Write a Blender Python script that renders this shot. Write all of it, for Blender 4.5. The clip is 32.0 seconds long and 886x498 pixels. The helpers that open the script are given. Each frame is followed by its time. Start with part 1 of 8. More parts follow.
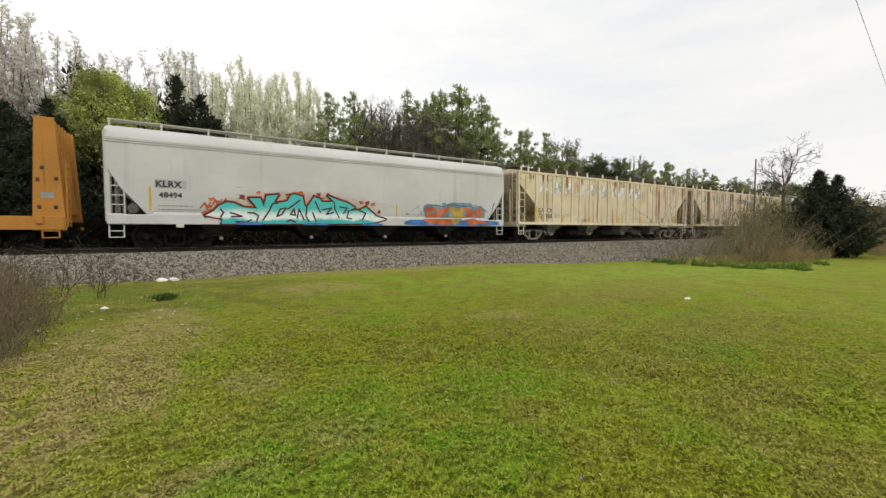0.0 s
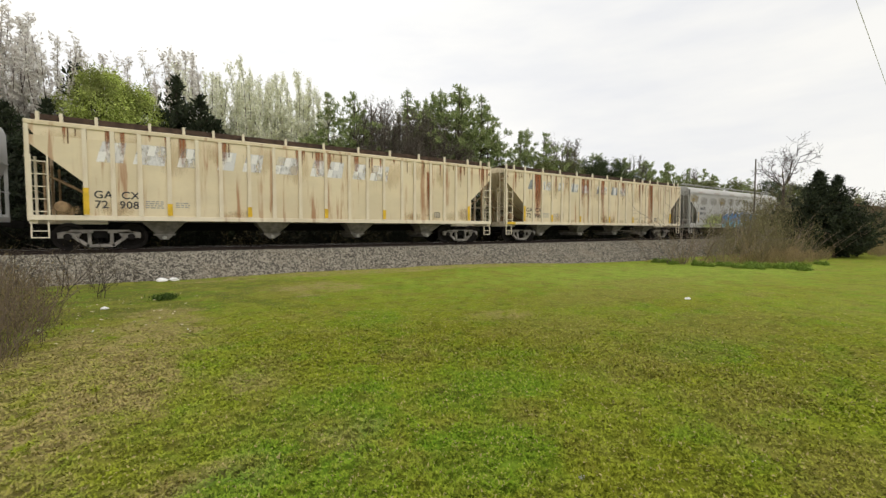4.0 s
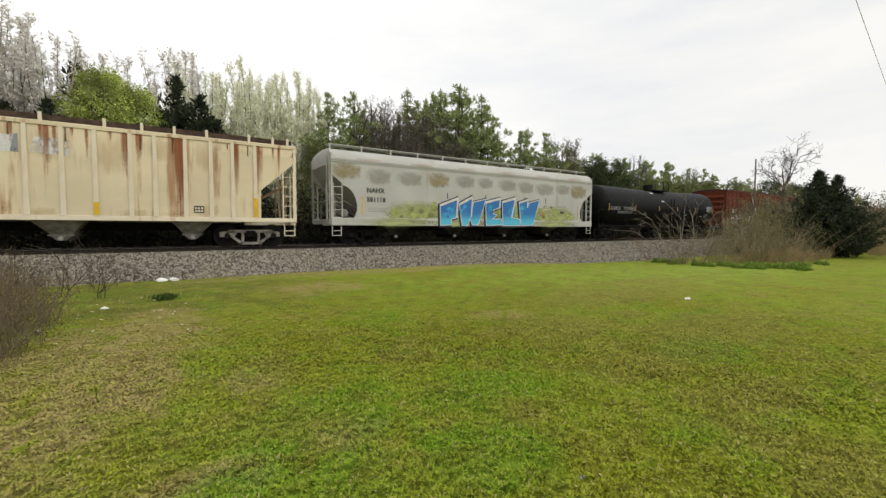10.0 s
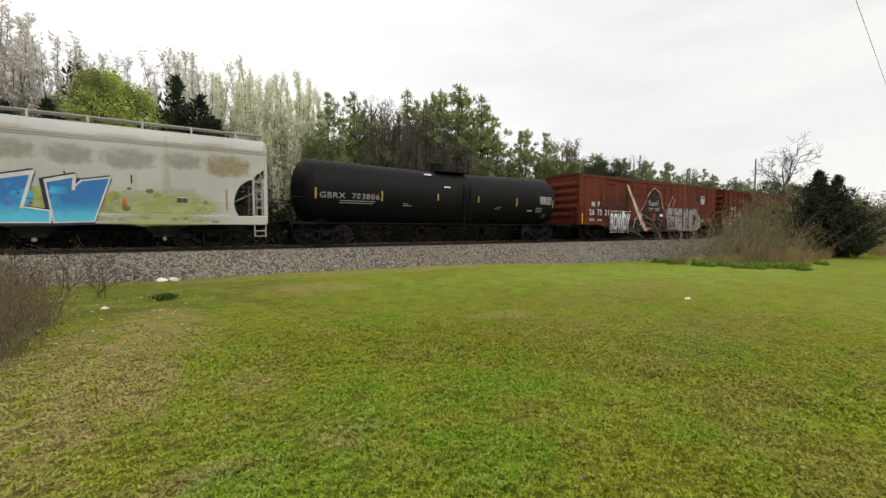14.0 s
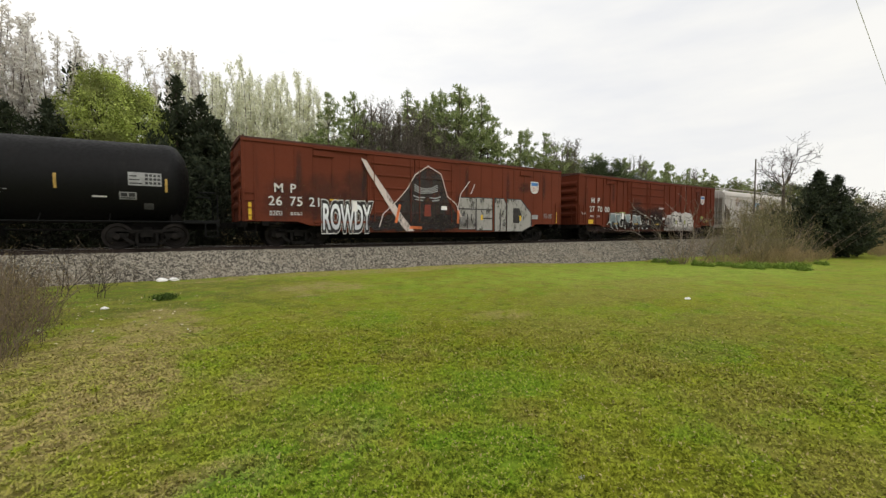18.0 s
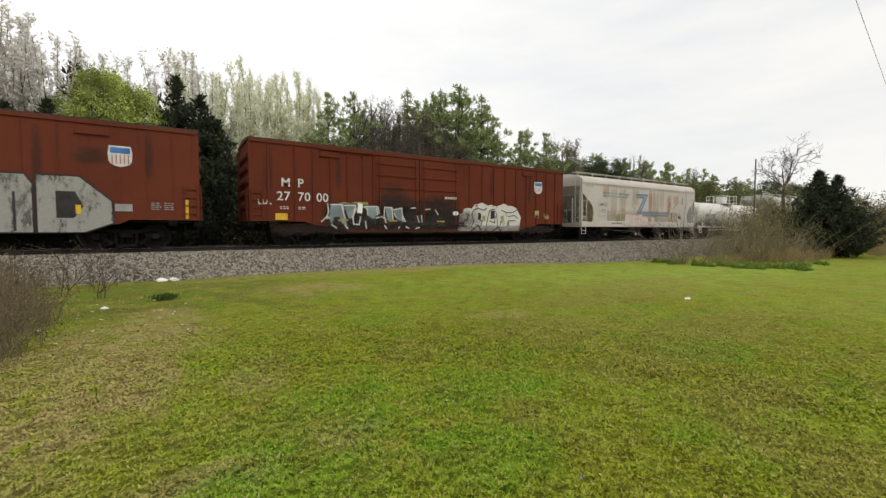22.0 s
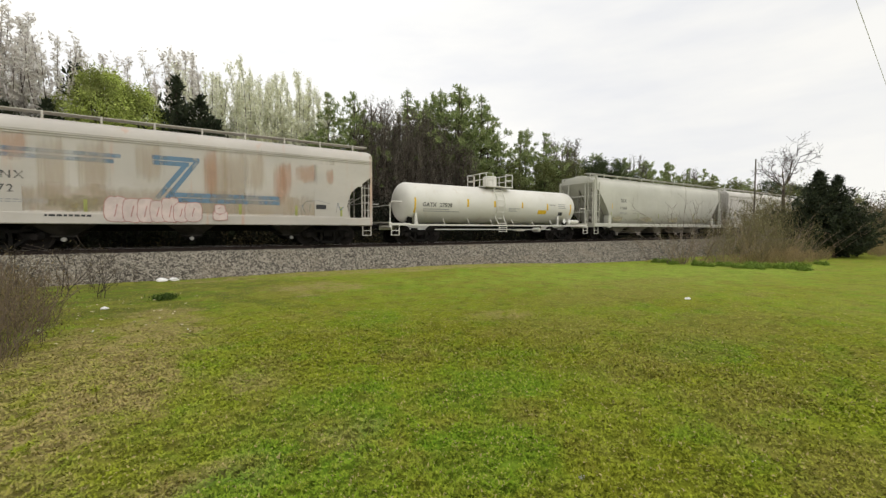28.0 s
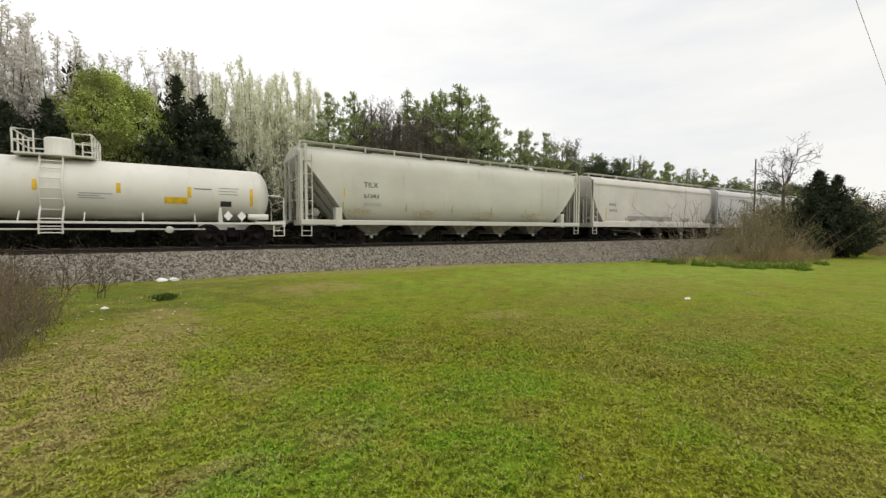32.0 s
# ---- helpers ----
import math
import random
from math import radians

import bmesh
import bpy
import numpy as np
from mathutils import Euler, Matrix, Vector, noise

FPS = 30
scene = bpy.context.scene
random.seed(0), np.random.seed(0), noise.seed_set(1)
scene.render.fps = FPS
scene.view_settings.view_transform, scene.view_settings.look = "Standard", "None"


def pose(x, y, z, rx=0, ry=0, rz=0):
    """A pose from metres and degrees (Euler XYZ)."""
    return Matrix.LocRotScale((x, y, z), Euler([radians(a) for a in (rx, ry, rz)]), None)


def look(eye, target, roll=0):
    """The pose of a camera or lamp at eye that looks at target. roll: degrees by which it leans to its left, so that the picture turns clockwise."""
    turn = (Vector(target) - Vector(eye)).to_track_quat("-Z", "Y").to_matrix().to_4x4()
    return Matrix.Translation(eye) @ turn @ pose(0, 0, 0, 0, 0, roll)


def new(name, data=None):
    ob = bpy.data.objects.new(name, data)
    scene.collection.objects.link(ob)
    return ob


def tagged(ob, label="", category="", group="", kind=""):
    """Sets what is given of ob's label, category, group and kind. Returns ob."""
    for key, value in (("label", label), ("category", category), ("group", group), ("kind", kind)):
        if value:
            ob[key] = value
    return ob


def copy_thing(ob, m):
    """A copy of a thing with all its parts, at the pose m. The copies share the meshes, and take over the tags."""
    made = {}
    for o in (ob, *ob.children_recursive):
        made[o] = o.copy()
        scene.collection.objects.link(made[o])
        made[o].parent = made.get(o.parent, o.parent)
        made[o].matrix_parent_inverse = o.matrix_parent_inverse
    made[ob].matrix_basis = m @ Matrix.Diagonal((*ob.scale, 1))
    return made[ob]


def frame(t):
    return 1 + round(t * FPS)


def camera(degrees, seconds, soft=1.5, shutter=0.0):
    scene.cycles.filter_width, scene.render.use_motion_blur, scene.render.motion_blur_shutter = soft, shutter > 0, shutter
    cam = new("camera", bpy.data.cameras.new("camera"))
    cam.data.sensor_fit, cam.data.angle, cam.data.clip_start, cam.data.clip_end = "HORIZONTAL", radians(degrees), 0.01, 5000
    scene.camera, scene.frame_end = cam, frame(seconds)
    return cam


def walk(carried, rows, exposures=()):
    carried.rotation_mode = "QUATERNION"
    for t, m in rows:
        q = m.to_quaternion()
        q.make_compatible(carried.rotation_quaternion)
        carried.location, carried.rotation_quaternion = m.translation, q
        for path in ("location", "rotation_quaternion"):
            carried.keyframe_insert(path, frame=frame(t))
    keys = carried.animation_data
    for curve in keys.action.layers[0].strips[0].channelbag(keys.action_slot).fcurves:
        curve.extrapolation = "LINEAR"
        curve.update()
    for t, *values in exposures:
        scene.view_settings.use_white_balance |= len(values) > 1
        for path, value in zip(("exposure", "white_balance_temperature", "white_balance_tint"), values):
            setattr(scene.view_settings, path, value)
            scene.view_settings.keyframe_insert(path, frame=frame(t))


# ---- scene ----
# X runs along the track, Y across it away from the camera, Z up. The lawn at the camera's foot is z = 0.
EYE = (0.0, 0.0, 1.65)
YAW = math.radians(57.318)
PITCH = math.radians(2.66)
cam = camera(93.92, 32.0, soft=1.35, shutter=0.15)
AIM = (EYE[0] + math.cos(YAW) * math.cos(PITCH), EYE[1] + math.sin(YAW) * math.cos(PITCH), EYE[2] - math.sin(PITCH))
walk(cam, [(0.0, look(EYE, AIM)), (32.0, look(EYE, AIM))], exposures=[(0.0, 0.0), (32.0, 0.0)])

# ---- daylight: a bright overcast sky ----
world = bpy.data.worlds.new("overcast_sky")
scene.world = world
world.use_nodes = True
wt = world.node_tree
wt.nodes.clear()
w_out = wt.nodes.new("ShaderNodeOutputWorld")
w_bg = wt.nodes.new("ShaderNodeBackground")
w_sky = wt.nodes.new("ShaderNodeTexSky")
w_sky.sky_type = "NISHITA"
w_sky.sun_disc = False
w_sky.sun_elevation = math.radians(48)
w_sky.sun_rotation = math.radians(200)
w_sky.dust_density = 4.0
w_clear = wt.nodes.new("ShaderNodeVectorMath")
w_clear.operation = "SCALE"
w_clear.inputs["Scale"].default_value = 0.08
w_tc = wt.nodes.new("ShaderNodeTexCoord")
w_map = wt.nodes.new("ShaderNodeMapping")
w_map.inputs["Scale"].default_value = (1.1, 1.1, 5.0)
w_noise = wt.nodes.new("ShaderNodeTexNoise")
w_noise.inputs["Scale"].default_value = 1.6
w_noise.inputs["Detail"].default_value = 5.0
w_noise.inputs["Roughness"].default_value = 0.55
w_ramp = wt.nodes.new("ShaderNodeValToRGB")
w_ramp.color_ramp.elements[0].position = 0.34
w_ramp.color_ramp.elements[0].color = (0.95, 0.955, 0.97, 1)
w_ramp.color_ramp.elements[1].position = 0.58
w_ramp.color_ramp.elements[1].color = (1.09, 1.075, 1.03, 1)
w_mix = wt.nodes.new("ShaderNodeMix")
w_mix.data_type = "RGBA"
w_mix.inputs[0].default_value = 0.93
wt.links.new(w_tc.outputs["Generated"], w_map.inputs["Vector"])
wt.links.new(w_map.outputs[0], w_noise.inputs["Vector"])
wt.links.new(w_noise.outputs["Fac"], w_ramp.inputs[0])
wt.links.new(w_sky.outputs[0], w_clear.inputs[0])
wt.links.new(w_clear.outputs[0], w_mix.inputs[6])
wt.links.new(w_ramp.outputs[0], w_mix.inputs[7])
w_sep = wt.nodes.new("ShaderNodeSeparateXYZ")
w_side = wt.nodes.new("ShaderNodeMapRange")
w_side.interpolation_type = "SMOOTHSTEP"
w_side.inputs["From Min"].default_value = 0.1
w_side.inputs["From Max"].default_value = 1.0
w_side.inputs["To Min"].default_value = 1.0
w_side.inputs["To Max"].default_value = 0.87
w_grade = wt.nodes.new("ShaderNodeVectorMath")
w_grade.operation = "SCALE"
wt.links.new(w_tc.outputs["Generated"], w_sep.inputs[0])
wt.links.new(w_sep.outputs["X"], w_side.inputs["Value"])
wt.links.new(w_mix.outputs[2], w_grade.inputs[0])
wt.links.new(w_side.outputs[0], w_grade.inputs["Scale"])
wt.links.new(w_grade.outputs[0], w_bg.inputs["Color"])
w_bg.inputs["Strength"].default_value = 1.08
wt.links.new(w_bg.outputs[0], w_out.inputs["Surface"])

sun_data = bpy.data.lights.new("sun", "SUN")
sun_data.energy = 0.9
sun_data.angle = math.radians(25)
sun_data.color = (1.0, 0.96, 0.9)
sun = new("sun", sun_data)
sun.matrix_world = look((0, 0, 0), (-0.25, 0.63, -0.74))


# ---- materials ----
class Nodes:
    """A short way to write node trees."""

    def __init__(self, name):
        self.mat = bpy.data.materials.new(name)
        self.mat.use_nodes = True
        self.t = self.mat.node_tree
        self.b = self.t.nodes["Principled BSDF"]
        self.tc = self.t.nodes.new("ShaderNodeTexCoord")

    def put(self, socket, value):
        if isinstance(value, bpy.types.NodeSocket):
            self.t.links.new(value, socket)
        elif isinstance(value, (tuple, list)) and socket.type == "RGBA" and len(value) == 3:
            socket.default_value = (*value, 1)
        else:
            socket.default_value = value

    def coords(self, scale=(1, 1, 1), shift=(0, 0, 0)):
        n = self.t.nodes.new("ShaderNodeMapping")
        n.inputs["Scale"].default_value = scale
        n.inputs["Location"].default_value = shift
        self.t.links.new(self.tc.outputs["Object"], n.inputs["Vector"])
        return n.outputs[0]

    def grain(self, scale, detail=3.0, stretch=(1, 1, 1), rough=0.55, shift=(0, 0, 0)):
        n = self.t.nodes.new("ShaderNodeTexNoise")
        n.inputs["Scale"].default_value = scale
        n.inputs["Detail"].default_value = detail
        n.inputs["Roughness"].default_value = rough
        self.t.links.new(self.coords(stretch, shift), n.inputs["Vector"])
        return n.outputs["Fac"]

    def cells(self, scale, out="Color"):
        n = self.t.nodes.new("ShaderNodeTexVoronoi")
        n.inputs["Scale"].default_value = scale
        self.t.links.new(self.coords(), n.inputs["Vector"])
        return n.outputs[out]

    def step(self, value, low, high, a=0.0, b=1.0):
        n = self.t.nodes.new("ShaderNodeMapRange")
        n.interpolation_type = "SMOOTHSTEP"
        self.put(n.inputs["Value"], value)
        n.inputs["From Min"].default_value = low
        n.inputs["From Max"].default_value = high
        n.inputs["To Min"].default_value = a
        n.inputs["To Max"].default_value = b
        return n.outputs[0]

    def times(self, a, b, op="MULTIPLY"):
        n = self.t.nodes.new("ShaderNodeMath")
        n.operation = op
        self.put(n.inputs[0], a)
        self.put(n.inputs[1], b)
        return n.outputs[0]

    def blend(self, fac, a, b):
        n = self.t.nodes.new("ShaderNodeMix")
        n.data_type = "RGBA"
        self.put(n.inputs[0], fac)
        self.put(n.inputs[6], a)
        self.put(n.inputs[7], b)
        return n.outputs[2]

    def island(self):
        return self.t.nodes.new("ShaderNodeNewGeometry").outputs["Random Per Island"]

    def chance(self):
        return self.t.nodes.new("ShaderNodeObjectInfo").outputs["Random"]

    def bump(self, height, strength=0.3, distance=0.02):
        n = self.t.nodes.new("ShaderNodeBump")
        n.inputs["Strength"].default_value = strength
        n.inputs["Distance"].default_value = distance
        self.put(n.inputs["Height"], height)
        self.t.links.new(n.outputs[0], self.b.inputs["Normal"])

    def done(self, color, rough=0.6, metal=0.0, spec=0.4):
        self.put(self.b.inputs["Base Color"], color)
        self.put(self.b.inputs["Roughness"], rough)
        self.put(self.b.inputs["Metallic"], metal)
        self.put(self.b.inputs["Specular IOR Level"], spec)
        return self.mat


def shade(c, k):
    return tuple(min(1.0, v * k) for v in c)


def paint(name, col, streak=(0.16, 0.09, 0.05), amount=0.35, grime=(0.2, 0.18, 0.15), dirt=0.35, rough=0.5, fade=0.88, lo=0.54, hi=0.72, spec=0.35):
    """Weathered railcar paint: broad fading, upright streaks, fine specks."""
    n = Nodes(name)
    broad = n.grain(0.45, 4.0, (1, 1, 1.6))
    runs = n.grain(1.0, 5.0, (3.2, 3.2, 0.22), 0.6)
    fine = n.grain(9.0, 4.0)
    where = n.grain(0.9, 3.0, (1, 1, 0.5), 0.5, (7, 3, 1))
    c = n.blend(n.step(broad, 0.3, 0.7), shade(col, fade), col)
    c = n.blend(n.times(n.step(fine, 0.5, 0.75), 0.22 * dirt + 0.03), c, grime)
    c = n.blend(n.times(n.step(where, 0.45, 0.75), dirt * 0.6), c, grime)
    c = n.blend(n.times(n.times(n.step(runs, lo, hi), n.step(where, 0.36, 0.6)), amount), c, streak)
    n.bump(n.grain(2.2, 3.0), 0.12, 0.02)
    return n.done(c, n.step(fine, 0.3, 0.7, rough, min(1, rough + 0.22)), 0.0, spec)


def plain(name, col, rough=0.6, metal=0.0, vary=0.25, scale=4.0, bump=0.1, spec=0.3):
    n = Nodes(name)
    g = n.grain(scale, 5.0)
    c = n.blend(n.step(g, 0.3, 0.72), shade(col, 1 - vary), shade(col, 1 + vary * 0.5))
    n.bump(n.grain(scale * 4, 3.0), bump, 0.01)
    return n.done(c, rough, metal, spec)


def leaf(name, a, b, c=None, trans=0.3):
    n = Nodes(name)
    r = n.island()
    col = n.blend(r, a, b)
    if c:
        col = n.blend(n.step(n.grain(0.5, 2.0), 0.42, 0.62), col, c)
    n.b.inputs["Transmission Weight"].default_value = 0.0
    n.done(col, 0.7, 0.0, 0.2)
    tr = n.t.nodes.new("ShaderNodeBsdfTranslucent")
    n.put(tr.inputs["Color"], col)
    mix = n.t.nodes.new("ShaderNodeMixShader")
    mix.inputs[0].default_value = trans
    out = n.t.nodes["Material Output"]
    n.t.links.new(n.b.outputs[0], mix.inputs[1])
    n.t.links.new(tr.outputs[0], mix.inputs[2])
    n.t.links.new(mix.outputs[0], out.inputs["Surface"])
    return n.mat


def lawn_colour(n):
    """Spring lawn: fresh yellow-green with bright, brown, straw and mossy patches."""
    g1 = n.grain(0.30, 4.0)
    g2 = n.grain(0.95, 6.0, (1, 1, 1), 0.65, (5, 2, 0))
    g3 = n.grain(9.0, 5.0, (1, 1, 1), 0.65)
    g4 = n.grain(0.60, 5.0, (1, 1, 1), 0.6, (31, 17, 0))
    g5 = n.grain(2.6, 5.0, (1, 1, 1), 0.6, (3, 41, 0))
    sep = n.t.nodes.new("ShaderNodeSeparateXYZ")
    n.t.links.new(n.tc.outputs["Object"], sep.inputs[0])

    def zone(x, y, rx, ry):
        """A soft round patch of the lawn, its rim broken up."""
        dx = n.times(n.times(sep.outputs["X"], x, "SUBTRACT"), 1 / rx)
        dy = n.times(n.times(sep.outputs["Y"], y, "SUBTRACT"), 1 / ry)
        q = n.times(n.times(dx, dx), n.times(dy, dy), "ADD")
        q = n.times(q, n.times(n.times(g2, 0.5, "SUBTRACT"), 6.5), "ADD")
        return n.step(q, 0.1, 1.4, 1.0, 0.0)

    c = n.blend(n.step(g1, 0.35, 0.65), (0.245, 0.260, 0.022), (0.262, 0.322, 0.024))
    c = n.blend(n.times(zone(21.5, 10.4, 15.0, 4.3), 0.85), c, (0.290, 0.395, 0.052))
    c = n.blend(n.times(zone(-1.6, 12.9, 5.0, 4.2), 0.85), c, (0.130, 0.140, 0.034))
    c = n.blend(n.times(n.step(g2, 0.45, 0.66), 0.55), c, (0.285, 0.240, 0.072))
    c = n.blend(n.times(n.step(g4, 0.53, 0.68), 0.62), c, (0.165, 0.300, 0.016))
    g7 = n.grain(1.8, 5.0, (1, 1, 1), 0.62, (13, 29, 0))
    c = n.blend(n.times(n.step(g7, 0.50, 0.64), 0.55), c, (0.175, 0.310, 0.016))
    for x, y, rx, ry in ((-0.95, 4.5, 0.6, 1.4), (-0.75, 6.6, 0.8, 1.8), (-0.3, 8.6, 0.7, 1.6), (-1.2, 5.6, 1.3, 2.4), (-0.6, 7.6, 1.2, 2.2), (-1.2, 3.4, 0.7, 0.9), (0.2, 3.0, 0.4, 0.3), (0.65, 4.8, 0.35, 0.5), (1.05, 3.15, 0.35, 0.35), (5.2, 6.0, 0.7, 0.6), (9.0, 15.4, 8.5, 1.3), (3.2, 11.8, 1.6, 1.2)):
        c = n.blend(n.times(n.times(zone(x, y, rx, ry), n.step(g5, 0.32, 0.58)), 0.92), c, (0.405, 0.315, 0.140))
    for x, y, rx, ry in ((0.95, 3.5, 0.8, 0.8), (0.7, 2.7, 0.7, 0.5), (2.6, 3.3, 0.9, 0.5), (6.1, 2.8, 0.9, 0.5), (1.9, 2.4, 0.7, 0.5)):
        c = n.blend(n.times(zone(x, y, rx, ry), 0.60), c, (0.130, 0.290, 0.018))
    for x, y, rx, ry in ((4.7, 2.9, 1.0, 0.5), (5.5, 4.8, 1.3, 0.9), (4.8, 1.75, 0.9, 0.4), (3.9, 0.85, 0.6, 0.25), (9.5, 6.4, 3.4, 1.1), (7.6, 3.3, 2.0, 0.8), (13.0, 8.0, 3.5, 0.9)):
        c = n.blend(n.times(zone(x, y, rx, ry), 0.50), c, (0.285, 0.225, 0.070))
    c = n.blend(n.times(n.step(g5, 0.50, 0.66), 0.5), c, (0.170, 0.145, 0.024))
    c = n.blend(n.times(n.step(g3, 0.54, 0.74), 0.22), c, (0.340, 0.280, 0.105))
    g8 = n.grain(2.1, 4.0, (1, 1, 1), 0.6, (19, 7, 0))
    c = n.blend(n.times(n.step(g8, 0.52, 0.68), 0.42), c, (0.120, 0.135, 0.016))
    g9 = n.grain(3.1, 4.0, (1, 1, 1), 0.6, (2, 23, 0))
    c = n.blend(n.times(n.step(g9, 0.54, 0.70), 0.36), c, (0.370, 0.385, 0.075))
    g6 = n.grain(15.0, 4.0, (1, 1, 1), 0.6, (11, 5, 0))
    c = n.blend(n.step(g6, 0.36, 0.54, 0.36, 0.0), c, (0.085, 0.100, 0.012))
    return c


def lawn_material():
    n = Nodes("lawn_soil")
    c = lawn_colour(n)
    fine = n.grain(60.0, 3.0)
    c = n.blend(n.step(fine, 0.35, 0.7, 0.28, 0.04), c, (0.070, 0.080, 0.016))
    litter = n.blend(n.grain(6.0, 5.0), (0.10, 0.07, 0.045), (0.22, 0.17, 0.11))
    sep = n.t.nodes.new("ShaderNodeSeparateXYZ")
    n.t.links.new(n.tc.outputs["Object"], sep.inputs[0])
    edge = n.times(sep.outputs["Y"], n.times(n.grain(0.7, 3.0), 2.4), "ADD")
    c = n.blend(n.step(edge, 17.0, 18.2), c, litter)
    n.bump(n.grain(40.0, 4.0), 0.2, 0.01)
    return n.done(c, 0.95, 0.0, 0.08)


def blade_material():
    n = Nodes("grass_blades")
    c = lawn_colour(n)
    r = n.island()
    c = n.blend(n.step(r, 0.0, 0.4, 0.40, 0.0), c, (0.090, 0.120, 0.012))
    c = n.blend(n.step(r, 0.4, 1.0, 0.0, 0.44), c, (0.420, 0.480, 0.052))
    c = n.blend(n.times(n.step(r, 0.93, 0.96), 0.8), c, (0.40, 0.32, 0.16))
    return n.done(c, 0.9, 0.0, 0.04)


def stone_material():
    n = Nodes("ballast_stone")
    r = n.island()
    c = n.blend(n.step(r, 0.0, 1.0), (0.050, 0.044, 0.034), (0.315, 0.285, 0.226))
    c = n.blend(n.times(n.step(n.grain(0.5, 4.0), 0.45, 0.7), 0.35), c, (0.26, 0.215, 0.155))
    return n.done(c, 0.85, 0.0, 0.3)


def bed_material():
    n = Nodes("ballast_bed")
    v = n.cells(16.0)
    c = n.blend(v, (0.050, 0.043, 0.033), (0.16, 0.142, 0.112))
    n.bump(n.cells(16.0, "Distance"), 0.7, 0.05)
    return n.done(c, 0.9, 0.0, 0.2)


def see_through(n, alpha):
    """Lets the surface beneath show where alpha is low."""
    out = n.t.nodes["Material Output"]
    clear = n.t.nodes.new("ShaderNodeBsdfTransparent")
    mix = n.t.nodes.new("ShaderNodeMixShader")
    n.put(mix.inputs[0], alpha)
    n.t.links.new(clear.outputs[0], mix.inputs[1])
    n.t.links.new(n.b.outputs[0], mix.inputs[2])
    n.t.links.new(mix.outputs[0], out.inputs["Surface"])
    return n.mat


def stain(name, col, strength=0.8, ragged=0.9, stretch=(1, 1, 1), scale=2.0, rough=0.7, square=2.0):
    """A soft-edged stain on a card two units wide and high."""
    n = Nodes(name)
    sep = n.t.nodes.new("ShaderNodeSeparateXYZ")
    n.t.links.new(n.tc.outputs["Object"], sep.inputs[0])
    r = n.times(n.times(n.times(sep.outputs["X"], 0.0, "ABSOLUTE"), square, "POWER"), n.times(n.times(sep.outputs["Z"], 0.0, "ABSOLUTE"), square, "POWER"), "ADD")
    g = n.grain(scale, 5.0, stretch, 0.65)
    f = n.times(n.grain(scale * 5, 4.0, stretch, 0.6), 0.35)
    v = n.times(n.times(n.times(n.times(g, f, "ADD"), 0.68, "SUBTRACT"), ragged * 3.0), n.times(1.0, r, "SUBTRACT"), "ADD")
    n.done(n.blend(g, shade(col, 0.75), shade(col, 1.15)), rough)
    return see_through(n, n.step(v, 0.0, 1.15, 0.0, strength))


def worn(name, col, keep=0.85, low=0.36, high=0.56, scale=3.0, rough=0.6):
    """Old paint that has flaked and faded in patches."""
    n = Nodes(name)
    g = n.grain(scale, 6.0, (1, 1, 0.5), 0.68)
    f = n.grain(scale * 7, 4.0)
    n.done(n.blend(f, shade(col, 0.8), shade(col, 1.15)), rough)
    return see_through(n, n.step(g, low, high, keep * 0.25, keep))


M_LAWN = lawn_material()
M_BLADE = blade_material()
M_STONE = stone_material()
M_BED = bed_material()
M_TIE = plain("creosoted_wood", (0.055, 0.042, 0.034), 0.85, 0, 0.4, 3.0, 0.3)
M_RAIL = plain("rusty_rail", (0.035, 0.024, 0.019), 0.7, 0.3, 0.4, 5.0)
M_SHINE = plain("worn_steel", (0.42, 0.40, 0.38), 0.3, 0.9, 0.2)
M_GREY = paint("pale_grey_paint", (0.575, 0.575, 0.565), (0.30, 0.27, 0.22), 0.30, (0.42, 0.40, 0.36), 0.15)
M_STAINED = paint("stained_grey_paint", (0.475, 0.468, 0.440), (0.28, 0.24, 0.17), 0.45, (0.34, 0.31, 0.24), 0.45)
M_FADED = paint("faded_white_paint", (0.52, 0.485, 0.44), (0.50, 0.24, 0.13), 0.6, (0.42, 0.36, 0.30), 0.4, 0.55, 0.85, 0.56, 0.76)
M_PUTTY = paint("putty_grey_paint", (0.535, 0.525, 0.455), (0.30, 0.28, 0.22), 0.30, (0.38, 0.36, 0.28), 0.3)
M_CREAM = paint("cream_grey_paint", (0.60, 0.57, 0.52), (0.33, 0.28, 0.22), 0.35, (0.42, 0.38, 0.32), 0.35)
M_TAN = paint("rust_streaked_tan_paint", (0.70, 0.60, 0.41), (0.30, 0.115, 0.04), 0.75, (0.55, 0.43, 0.26), 0.4, 0.6, 0.86, 0.52, 0.64)
M_TANRIB = paint("pale_tan_paint", (0.745, 0.665, 0.51), (0.30, 0.13, 0.05), 0.7, (0.48, 0.35, 0.2), 0.35, 0.6, 0.9)
M_RED = paint("oxide_red_paint", (0.134, 0.0315, 0.0145), (0.06, 0.018, 0.010), 0.45, (0.11, 0.030, 0.015), 0.45, 0.6, 0.85, spec=0.15)
M_RED2 = paint("brown_red_paint", (0.128, 0.029, 0.0135), (0.05, 0.018, 0.011), 0.55, (0.09, 0.03, 0.018), 0.5, 0.65, 0.85, spec=0.12)
M_REDDARK = paint("dull_red_roof_paint", (0.075, 0.030, 0.022), (0.03, 0.02, 0.015), 0.5, (0.06, 0.04, 0.03), 0.5, 0.7)
